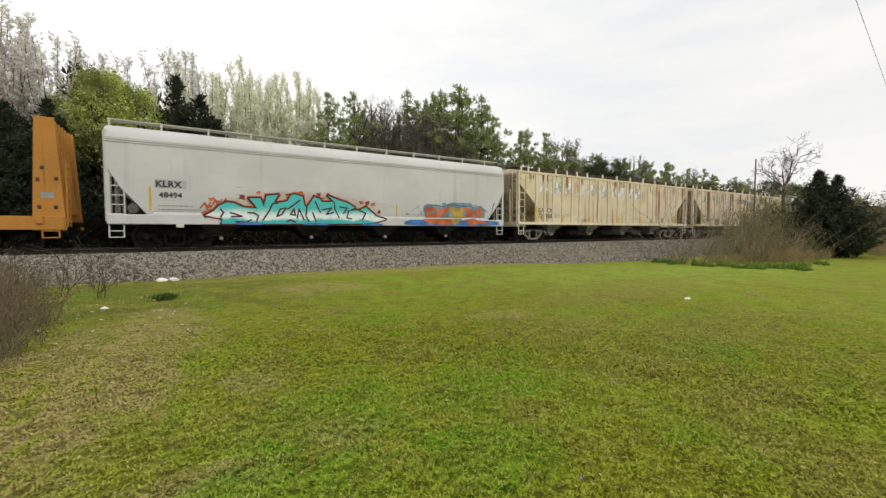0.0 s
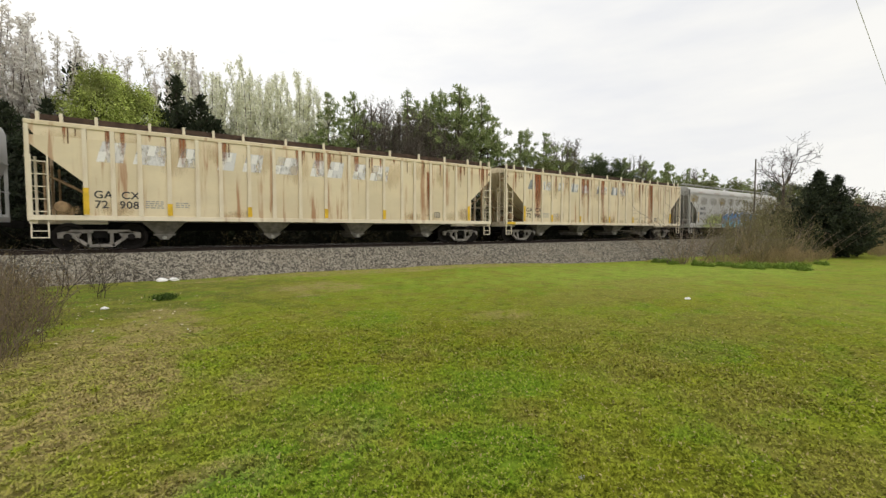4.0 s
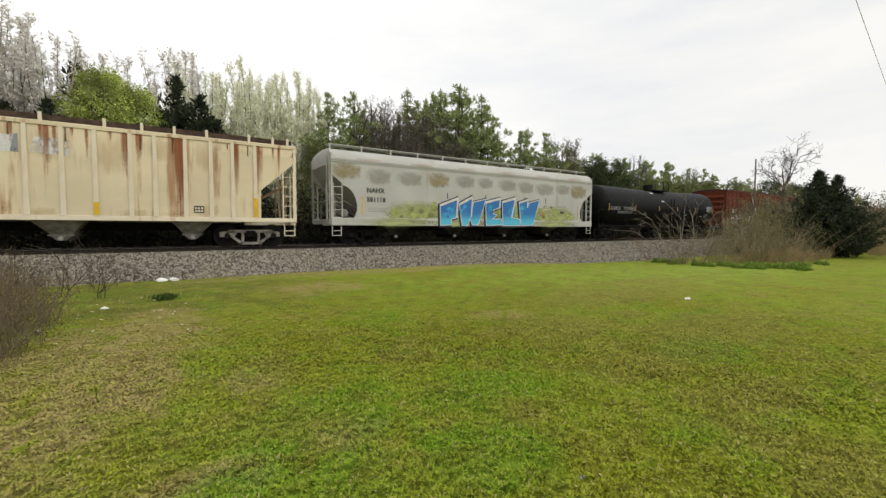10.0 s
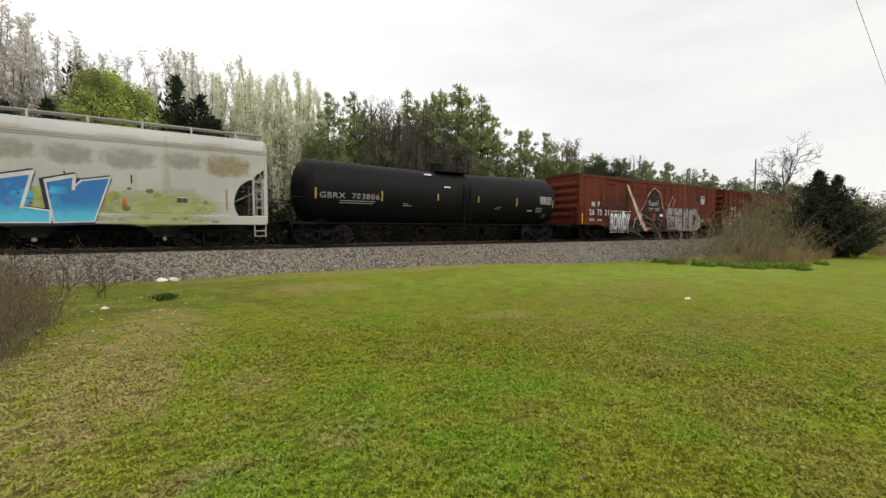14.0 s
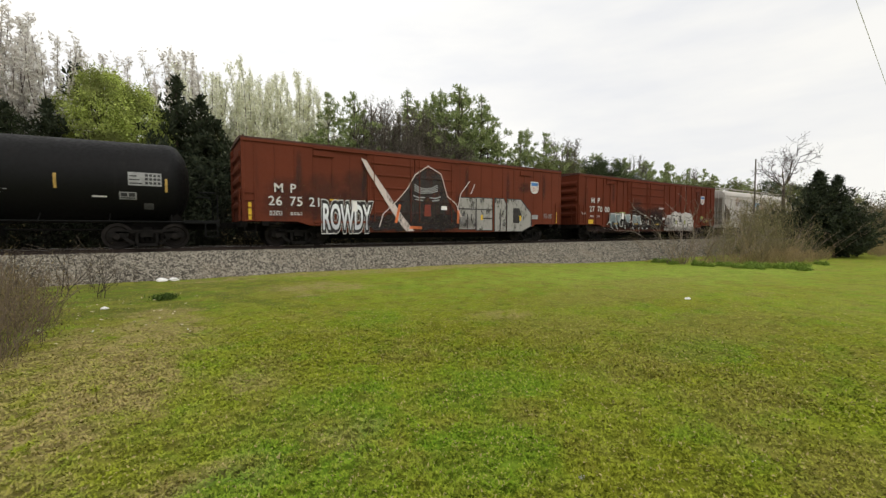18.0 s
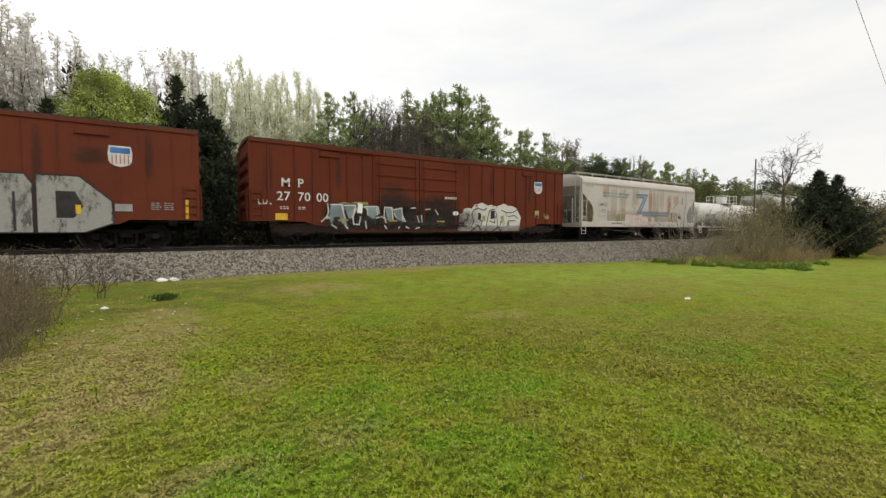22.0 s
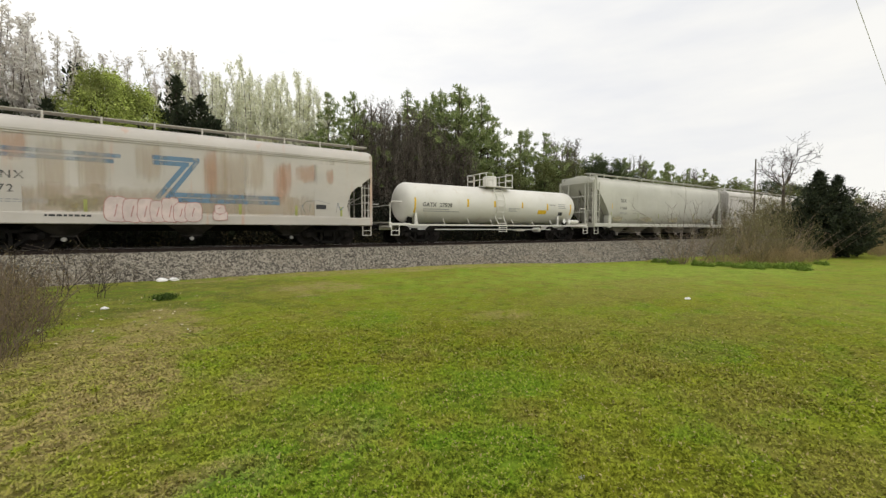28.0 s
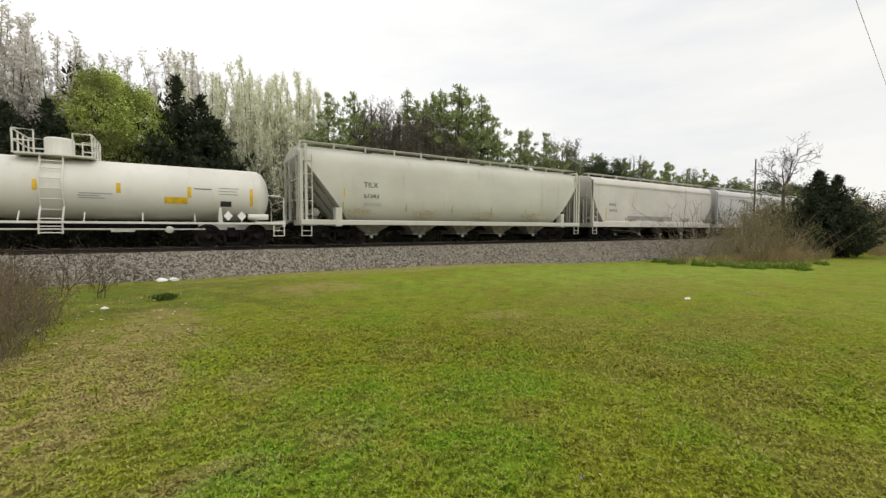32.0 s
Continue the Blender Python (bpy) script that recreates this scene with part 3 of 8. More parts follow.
def step_iron(car, x, material, w=0.42):
    g = Geo()
    for a in (x, x + w):
        g.box(a - 0.018, a + 0.018, -1.56, -1.52, 0.42, 0.95)
    for z in (0.44, 0.66):
        g.box(x, x + w, -1.575, -1.505, z - 0.016, z + 0.016)
    return part("step", g, material, car)


def hopper_shell(L, prof, cut_z, cut_z0, cut, cols=24, x_in=0.0):
    """A covered hopper's shell: the section prof (y, z) from the near bottom over the roof, drawn along x and cut by sloping ends below cut_z."""
    g = Geo()
    full = prof + [(-y, z) for y, z in prof[::-1][1:]]

    def start(z, y):
        top = 0.10 * max(0.0, (z - prof[-1][1] + 0.35) / 0.35) ** 2
        return x_in + (max(0.0, (cut_z - z) / (cut_z - cut_z0)) * cut if z < cut_z else 0.0) + top

    n = len(full)
    vs = []
    for i in range(cols + 1):
        u = i / cols
        for y, z in full:
            a = start(z, y)
            vs.append((a + (L - 2 * a) * u, y, z))
    fs = [(i * n + k, (i + 1) * n + k, (i + 1) * n + k + 1, i * n + k + 1) for i in range(cols) for k in range(n - 1)]
    half = n // 2
    for base, flip in ((0, False), (cols * n, True)):
        for k in range(half):
            f = (base + k, base + k + 1, base + n - 2 - k, base + n - 1 - k) if k < half - 1 or n % 2 == 0 else (base + k, base + k + 1, base + n - 1 - k)
            fs.append(f[::-1] if flip else f)
    fs.append((0, n - 1, cols * n + n - 1, cols * n))
    return g.add(vs, fs)


def outlets(car, xs, w, z_top, z_bot, material, gate=M_UNDER, depth=1.25):
    for x in xs:
        g = Geo()
        top = [(x - w, -depth, z_top), (x + w, -depth, z_top), (x + w, depth, z_top), (x - w, depth, z_top)]
        b = min(w * 0.38, 0.30)
        low = [(x - b, -0.75, z_bot + 0.08), (x + b, -0.75, z_bot + 0.08), (x + b, 0.75, z_bot + 0.08), (x - b, 0.75, z_bot + 0.08)]
        g.rings([low, top])
        chute = part("chute", g, material, car)
        part("gate_frame", Geo().box(x - b - 0.07, x + b + 0.07, -0.84, 0.84, z_bot + 0.02, z_bot + 0.08), material, chute)
        q = Geo().prism([(x - 0.12, z_bot - 0.14), (x + 0.12, z_bot - 0.14), (x + b, z_bot + 0.02), (x - b, z_bot + 0.02)], -0.80, 0.80)
        part("outlet_gate", q, gate, chute)
        part("gate_knob", Geo().tube([(x, -0.80, z_bot - 0.06), (x, -0.92, z_bot - 0.06)], 0.075, 10), M_KNOB, chute, "pale worn gate spindle")


def hopper_ends(car, L, paint_m, slope_m, cut, cut_z, post_h=4.2, big=True):
    """End platforms, posts, ladders, grab irons and brake gear of a covered hopper."""
    for way, x in ((1, 0.0), (-1, L)):
        a = lambda d: x + way * d
        lo = lambda d0, d1: (min(a(d0), a(d1)), max(a(d0), a(d1)))
        g = Geo()
        g.box(*lo(0.0, 0.22), -1.5, 1.5, 0.90, 1.16)
        g.box(*lo(0.0, 1.9), -0.3, 0.3, 0.90, 1.16)
        part("end_sill", g, paint_m, car, bevel=0.01)
        for y in (-1.53, 1.53):
            part("corner_post", Geo().box(*lo(0.0, 0.09), y - 0.05, y + 0.05, 1.1, post_h), paint_m, car)
        for y in (-0.75, 0.75):
            part("end_post", Geo().box(*lo(0.02, 0.09), y - 0.04, y + 0.04, 1.1, cut_z + 0.1), paint_m, car)
        for y in (-1.1, 0.0, 1.1):
            g = Geo().box(*lo(0.3, 0.36), y - 0.03, y + 0.03, 1.1, cut_z - 0.1)
            g.tube([(a(0.33), y, cut_z - 0.5), (a(cut * 0.92), y, 1.2)], 0.035, 5)
            part("slope_brace", g, slope_m, car)
        ladder(car, *lo(0.10, 0.52), -1.57, 1.1, cut_z + 0.05, 5, paint_m)
        end_ladder(car, a(-0.03), -1.45, -1.05, 1.0, post_h, 9, paint_m)
        step_iron(car, lo(0.06, 0.48)[0], paint_m)
        for z in (2.05, 3.1):
            part("grab_iron", Geo().tube([(a(-0.05), -1.5, z), (a(-0.05), 1.5, z)], 0.018, 5), paint_m, car)
        if way == 1 and big:
            g = Geo()
            g.wheel(a(0.75), -0.95, 1.48, [(-0.3, 0.16), (-0.26, 0.2), (0.26, 0.2), (0.3, 0.16)], 14)
            g.box(*lo(0.55, 0.95), -0.7, -0.4, 1.16, 1.5)
            part("brake_cylinder", g, slope_m, car, bevel=0.01)
        coupler(car, x, -way)


def roof_walk(car, L, y, z, material, step=1.55, post=None, drop=0.2, inset=0.05):
    g = Geo().box(inset, L - inset, y - 0.24, y + 0.24, z - 0.03, z)
    part("running_board", g, material, car)
    me = Geo().box(-0.03, 0.03, y - 0.27, y - 0.20, z - drop - 0.08, z + 0.01).mesh("board_bracket")
    me.materials.append(post or material)
    x = 0.12
    while x < L:
        part("board_bracket", me, None, car, at=(x, 0, 0))
        x += step


def hatches(car, L, z, material, n=4):
    for k in range(n):
        x = L * (k + 0.5) / n
        part("hatch_cover", Geo().box(x - L / n * 0.44, x + L / n * 0.44, -0.32, 0.32, z - 0.05, z + 0.06), material, car, bevel=0.03)


def new_car(name, label, s):
    car = thing(name, label, "freight car", "freight cars of the train")
    CARS.append((car, s))
    return car


SMOOTH = [(-1.50, 1.10), (-1.56, 1.25), (-1.59, 1.6), (-1.6, 2.2), (-1.6, 3.0), (-1.6, 3.75), (-1.585, 3.93), (-1.60, 3.96), (-1.57, 4.05), (-1.50, 4.20), (-1.36, 4.34), (-1.12, 4.44), (-0.6, 4.52), (0.0, 4.55)]
ROUND = [(-1.05, 1.10), (-1.25, 1.30), (-1.45, 1.62), (-1.54, 1.90), (-1.59, 2.3), (-1.6, 2.8), (-1.59, 3.3), (-1.55, 3.75), (-1.46, 4.02), (-1.32, 4.20), (-1.10, 4.36), (-0.6, 4.50), (0.0, 4.54)]
FLAT = [(-1.55, 1.12), (-1.55, 1.5), (-1.55, 3.0), (-1.55, 4.16), (-1.52, 4.24), (-1.30, 4.34), (-0.7, 4.46), (0.0, 4.50)]


ROUND_WINDOW = [(0.0, 3.22), (0.15, 3.13), (0.34, 2.99), (0.50, 2.86), (0.56, 2.74), (0.74, 2.70), (0.90, 2.58), (1.03, 2.44), (1.14, 2.24), (1.21, 2.02), (1.24, 1.76), (1.21, 1.52), (1.10, 1.30), (1.10, 1.16)]
STRAIGHT_WINDOW = [(0.0, 3.60), (0.08, 3.52), (1.40, 2.33), (1.40, 1.14)]


def end_sheets(car, L, window, reach, top, y, material):
    """Side sheets round the openings at a hopper's ends; window is the opening's edge from top to bottom."""
    shape = window + [(reach, window[-1][1]), (reach, top), (0.0, top)]
    for way, x in ((1, 0.0), (-1, L)):
        for a, b in ((-y, -y + 0.025), (y - 0.025, y)):
            pts = [(x + way * d, z) for d, z in shape]
            part("end_sheet", Geo().prism(pts if way == 1 else pts[::-1], a, b), material, car)


def smooth_hopper(name, label, s, L, body_m, slope_m, bays, prof=SMOOTH, sill=(0.90, 1.26), cut=1.3, cut_z=2.72, walk_m=None, bogie_in=2.0, bogie_pale=False, bay_m=None, groove=True, window=None):
    car = new_car(name, label, s)
    if window:
        end_sheets(car, L, window, 2.75, 3.62, 1.603, body_m)
    part("body", hopper_shell(L, prof, cut_z, 1.10, cut, 28), body_m, car, smooth=True).modifiers.new("split", "EDGE_SPLIT").split_angle = math.radians(32)
    for y in (-1, 1):
        g = Geo().box(0.0, L, min(1.46 * y, 1.615 * y), max(1.46 * y, 1.615 * y), sill[0], sill[1])
        part("side_sill", g, body_m, car, bevel=0.035)
    if prof is SMOOTH:
        g = Geo()
        g.rings([[(x, -1.562, 1.235), (x, -1.6135, 1.235), (x, -1.6135, 1.262), (x, -1.574, 1.35)] for x in (1.35, L - 1.35)])
        part("sill_ledge", g, body_m, car)
    if groove:
        for z in (3.82, 3.90):
            part("side_moulding", Geo().box(0.02, L - 0.02, -1.625, -1.58, z - 0.018, z + 0.018), body_m, car, bevel=0.006)
    centre_sill(car, 0, L)
    roof_walk(car, L, -0.86, 4.70, walk_m or body_m)
    hatches(car, L, 4.55, body_m, 5)
    hopper_ends(car, L, body_m, slope_m, cut, 2.8 if window else cut_z)
    first, last = 3.6, L - 3.6
    outlets(car, [first + (last - first) * k / (bays - 1) for k in range(bays)], min(1.05, (last - first) / (bays - 1) * 0.46), 1.05, 0.42, bay_m or M_CHUTE)
    if prof is ROUND:
        for x in (0.27, L - 0.27):
            for y in (-1.5, 1.5):
                part("frame_post", Geo().box(x - 0.06, x + 0.06, y - 0.06, y + 0.06, 1.1, 4.48), body_m, car, bevel=0.01)
            for z in (4.42, 3.05):
                part("frame_rail", Geo().box(x - 0.05, x + 0.05, -1.5, 1.5, z, z + 0.09), body_m, car, bevel=0.01)
        for x in (1.55, L - 1.85):
            part("bolster_post", Geo().box(x, x + 0.32, -1.62, -1.2, 0.86, 1.72), body_m, car, bevel=0.03)
    bogie(car, bogie_in, bogie_pale)
    bogie(car, L - bogie_in, bogie_pale)
    return car


def rib_hopper(name, label, s, L, turned):
    """Outside-post covered hopper."""
    car = new_car(name, label, s)
    cut, cut_z = 2.9, 3.6
    end_sheets(car, L, STRAIGHT_WINDOW, 3.0, 3.8, 1.5535, M_TAN)
    part("body", hopper_shell(L, FLAT, cut_z, 1.12, cut, 20), M_TAN, car, smooth=True).modifiers.new("split", "EDGE_SPLIT").split_angle = math.radians(25)
    for y in (-1, 1):
        part("side_sill", Geo().box(0, L, min(1.45 * y, 1.6 * y), max(1.45 * y, 1.6 * y), 1.02, 1.19), M_TANRIB, car, bevel=0.01)
        part("top_chord", Geo().box(0, L, min(1.50 * y, 1.59 * y), max(1.50 * y, 1.59 * y), 4.14, 4.26), M_TAN, car, bevel=0.01)
    xs = [1.47, 2.22, 2.99, 3.87, 4.78, 5.57, 6.60, 7.56, 8.63, 9.75, 10.85, 11.74, 12.60, 13.58, 14.30, 15.25, 16.10, 16.86, 17.69]
    rib = Geo().prism([(-0.075, 1.19), (0.075, 1.19), (0.06, 4.14), (-0.06, 4.14)], -1.615, -1.55).mesh("rib")
    rib.materials.append(M_TANRIB)
    for x in xs:
        part("rib", rib, M_TANRIB, car, at=(x, 0, 0))
    g = Geo()
    for x in xs:
        g.box(x - 0.06, x + 0.06, 1.55, 1.61, 1.19, 4.14)
    part("far_ribs", g, M_TANRIB, car)
    # roof with dark rusty walk and pale brackets
    part("running_board", Geo().box(0.1, L - 0.1, -1.30, -0.62, 4.50, 4.54).box(0.1, L - 0.1, -1.31, -1.28, 4.36, 4.50), M_ROOFDARK, car)
    bracket = Geo().box(-0.045, 0.045, -1.52, -1.44, 4.22, 4.58).mesh("roof_bracket")
    bracket.materials.append(M_TANRIB)
    for x in (0.30, 0.89, 1.80, 3.31, 4.37, 5.36, 6.42, 8.07, 9.70, 11.34, 12.97, 14.60, 16.17, 17.70, 18.60, 19.20):
        part("roof_bracket", bracket, M_TANRIB, car, at=(L - x if turned else x, 0, 0))
    hatches(car, L, 4.52, M_ROOFDARK, 4)
    centre_sill(car, 0, L)
    hopper_ends(car, L, M_TANRIB, M_TANSLOPE, cut, 3.1, 4.3, big=True)
    outlets(car, [3.65 + (L - 7.5) * k / 3 for k in range(4)], 0.74, 1.04, 0.46, M_TRUCKPALE, M_SLOPE)
    bogie(car, 1.75, True)
    bogie(car, L - 1.75, True)
    for x, z in ((xs[0], 2.14), (3.87, 1.66), (6.60, 1.62), (9.75, 1.64), (12.60, 1.66), (xs[-1], 2.0)):
        part("reflector", Geo().box(x - 0.08, x + 0.08, -1.622, -1.615, 1.22, z), M_SAFETY, car, "yellow reflective strip")
    return car


def box_car(name, label, s, L, paint_m, posts, bolted):
    """A sixty-foot double-door box car."""
    car = new_car(name, label, s)
    zb, zt, y = 1.06, 4.44, 1.5
    g = Geo()
    # side with a deeper sill between the bogies
    side = [(0, zb), (2.2, zb), (2.7, zb - 0.16), (3.7, zb - 0.22), (4.3, 0.58), (L - 3.9, 0.58), (L - 3.3, zb - 0.22), (L - 2.5, zb - 0.16), (L - 2.2, zb), (L, zb), (L, zt), (0, zt)]
    for a, b in ((-1.55, -1.50), (1.50, 1.55)):
        g.prism(side, a, b)
    part("side_wall", g, paint_m, car)
    part("floor", Geo().box(0.05, L - 0.05, -1.5, 1.5, zb, zb + 0.12), M_UNDER, car)
    # ends with pressed ribs
    for way, x in ((1, 0.0), (-1, L)):
        e = Geo()
        e.box(min(x + 0.04 * way, x + 0.10 * way), max(x + 0.04 * way, x + 0.10 * way), -1.5, 1.5, zb, zt)
        end = part("end_wall", e, paint_m, car)
        for k in range(5):
            z = 1.75 + 0.52 * k
            r = Geo()
            prof = [(0.045, -0.21), (-0.06, -0.10), (-0.075, 0.04), (0.045, 0.21)]
            q = [(x + d * way, z + h) for d, h in prof]
            r.prism(q if way == 1 else q[::-1], -1.36, 1.36)
            part("end_rib", r, paint_m, end, bevel=0.015)
        for yy in (-1.5, 1.5):
            c = Geo().box(min(x, x + 0.12 * way), max(x, x + 0.12 * way), min(yy * 0.93, yy * 1.04), max(yy * 0.93, yy * 1.04), zb, zt)
            part("corner_post", c, paint_m, car, bevel=0.012)
        end_ladder(car, x - 0.06 * way, -1.42, -1.02, zb, 2.4, 4, paint_m)
        end_ladder(car, x - 0.06 * way, 1.02, 1.42, zb, 4.3, 8, paint_m)
        part("end_sill", Geo().box(min(x - 0.05 * way, x + 0.2 * way), max(x - 0.05 * way, x + 0.2 * way), -1.5, 1.5, 0.82, zb), M_UNDER, car)
        step_iron(car, x + 0.1 if way == 1 else x - 0.5, M_UNDER)
        coupler(car, x, -way)
    # roof: eave band and ribbed sheets
    n = 16
    r = Geo()
    r.rings([[(x, -1.6, zt), (x, -1.6, zt + 0.07), (x, -0.8, zt + 0.15), (x, 0, zt + 0.18), (x, 0.8, zt + 0.15), (x, 1.6, zt + 0.07), (x, 1.6, zt)] for x in (-0.02, L / 2, L + 0.02)])
    roof = part("roof", r, M_REDDARK, car)
    seam = Geo().prism([(-0.04, zt + 0.06), (0.04, zt + 0.06), (0.03, zt + 0.11), (-0.03, zt + 0.11)], -1.6, -0.9).mesh("roof_seam")
    seam.materials.append(M_REDDARK)
    for k in range(n + 1):
        part("roof_seam", seam, M_REDDARK, roof, at=(0.1 + (L - 0.2) * k / n, 0, 0))
    part("eave_rail", Geo().box(0.0, L, -1.60, -1.55, zt - 0.11, zt), paint_m, car, bevel=0.01)
    # side posts
    d0, d1 = posts["door"]
    post = Geo().prism([(-posts["w"], zb), (posts["w"], zb), (posts["w"] * 0.7, zt - 0.13), (-posts["w"] * 0.7, zt - 0.13)], -1.55 - posts["deep"], -1.549).mesh("side_post")
    post.materials.append(paint_m)
    for x in posts["xs"]:
        part("side_post", post, paint_m, car, at=(x, 0, 0))
    # two door leaves with beams, tracks and bars
    mid = (d0 + d1) / 2
    for a, b in ((d0, mid), (mid, d1)):
        g = Geo().box(a + 0.02, b - 0.02, -1.62, -1.55, 1.12, 4.26)
        leaf_ob = part("door", g, paint_m, car, bevel=0.01)
        for z in (1.55, 2.15, 2.75, 3.35, 3.9):
            part("door_beam", Geo().box(a + 0.1, b - 0.1, -1.665, -1.62, z - 0.045, z + 0.045), paint_m, leaf_ob, bevel=0.012)
        for x in (a + 0.25, b - 0.25):
            part("lock_rod", Geo().tube([(x, -1.69, 1.1), (x, -1.69, 4.3)], 0.02, 6), paint_m, leaf_ob)
    t = Geo().box(d0 - 2.6, d1 + 0.3, -1.66, -1.60, 1.00, 1.10).box(d0 - 2.6, d1 + 0.3, -1.64, -1.60, 0.90, 0.94)
    part("door_track", t, paint_m, car, bevel=0.008)
    part("upper_track", Geo().box(d0 - 2.6, d1 + 0.3, -1.66, -1.56, 4.28, 4.33), paint_m, car)
    for x in (d0, d1):
        part("door_post", Geo().box(x - 0.07, x + 0.07, -1.60, -1.55, zb, 4.34), paint_m, car, bevel=0.01)
    for x in (2.9, L - 3.6):
        part("side_bracket", Geo().box(x, x + 0.9, -1.60, -1.55, 4.02, 4.22).box(x - 0.02, x + 0.92, -1.63, -1.55, 3.97, 4.02), paint_m, car, bevel=0.01)
    ladder(car, 0.08, 0.5, -1.59, 1.15, 2.4, 4, paint_m)
    ladder(car, L - 0.5, L - 0.08, -1.59, 1.15, 2.4, 4, paint_m)
    # jacking pads and under-frame gear
    for x in (0.9, L - 0.9):
        part("jack_pad", Geo().prism([(x - 0.12, 0.86), (x + 0.12, 0.86), (x + 0.17, zb), (x - 0.17, zb)], -1.56, -1.40), M_UNDER, car)
    centre_sill(car, 0, L)
    # Sill box added deep and near black, standing in for shade below the floor.
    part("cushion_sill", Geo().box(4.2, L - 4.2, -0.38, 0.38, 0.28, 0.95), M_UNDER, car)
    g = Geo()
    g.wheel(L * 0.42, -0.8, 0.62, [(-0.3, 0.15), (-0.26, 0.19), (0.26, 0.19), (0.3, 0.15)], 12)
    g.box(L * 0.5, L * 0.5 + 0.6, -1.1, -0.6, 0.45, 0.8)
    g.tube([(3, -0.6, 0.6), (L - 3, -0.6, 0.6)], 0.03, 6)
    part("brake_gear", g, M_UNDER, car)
    bogie(car, 2.35)
    bogie(car, L - 2.35)
    return car


def tank_shell(x0, x1, zc, r, sag=0.0, n=40, head=0.62, cols=14):
    g = Geo()
    rings = []
    for k in range(7):
        a = (k + 0.35) / 7.35
        rr = r * math.sqrt(max(0.0, 1 - (1 - a) ** 2))
        rings.append((x0 + head * a, rr))
    for k in range(cols + 1):
        rings.append((x0 + head + (x1 - x0 - 2 * head) * k / cols, r))
    for k in range(6, -1, -1):
        a = (k + 0.35) / 7.35
        rings.append((x1 - head * a, r * math.sqrt(max(0.0, 1 - (1 - a) ** 2))))
    out = []
    for x, rr in rings:
        u = (x - x0) / (x1 - x0)
        dz = -sag * (1 - abs(2 * u - 1))
        out.append([(x, rr * math.cos(2 * math.pi * k / n), zc + dz + rr * math.sin(2 * math.pi * k / n)) for k in range(n)])
    return g.rings(out)


def on_tank(x0, x1, z0, z1, zc, r, out=0.006, n=4):
    """A thin patch that follows the tank's near side."""
    g = Geo()
    rows = []
    for k in range(n + 1):
        z = z0 + (z1 - z0) * k / n
        y = -math.sqrt(max(0.01, (r + out) ** 2 - (z - zc) ** 2))
        rows.append((y, z))
    vs = [(x, y, z) for y, z in rows for x in (x0, x1)]
    return g.add(vs, [(2 * k, 2 * k + 1, 2 * k + 3, 2 * k + 2) for k in range(n)])


def tank_writing(car, words, x, z, size, material, zc, r, wide=1.0):
    me = lettering(words, size, 0.006, 1.1)
    me.transform(Matrix.Diagonal((wide, 1, 1, 1)))
    for v in me.vertices:
        zz = v.co.z + z
        v.co = (v.co.x, -math.sqrt(max(0.01, (r + 0.006) ** 2 - (zz - zc) ** 2)), zz)
    return part("lettering", me, material, car, "stencilled lettering", at=(x, 0, 0))


def tank_ends(car, L, m, pale, z=1.0):
    for way, x in ((1, 0.0), (-1, L)):
        a = lambda d: x + way * d
        lo = lambda d0, d1: (min(a(d0), a(d1)), max(a(d0), a(d1)))
        part("end_platform", Geo().box(*lo(0.0, 1.2), -1.45, 1.45, z - 0.06, z + 0.06).box(*lo(0.0, 0.12), -1.45, 1.45, z - 0.16, z + 0.12), m, car, bevel=0.01)
        g = Geo()
        for y in (-1.42, 1.42):
            g.tube([(a(0.06), y, z), (a(0.06), y, z + 1.05), (a(0.16), y, z + 1.15), (a(0.7), y, z + 1.15)], 0.025, 6)
        g.tube([(a(0.06), -1.42, z + 0.95), (a(0.06), 1.42, z + 0.95)], 0.02, 6)
        part("end_rail", g, m, car)
        for y in (-0.7, 0.7):
            q = [(a(1.25), z), (a(1.7), z), (a(1.65), z + 0.5), (a(1.45), z + 0.5)]
            part("tank_saddle", Geo().prism(q if way == 1 else q[::-1], y - 0.04, y + 0.04), M_UNDER, car)
        step_iron(car, x + 0.08 if way == 1 else x - 0.5, m)
        coupler(car, x, -way)
        part("draft_sill", Geo().box(*lo(0.0, 3.2), -0.25, 0.25, 0.70, 1.0), M_UNDER if not pale else m, car)


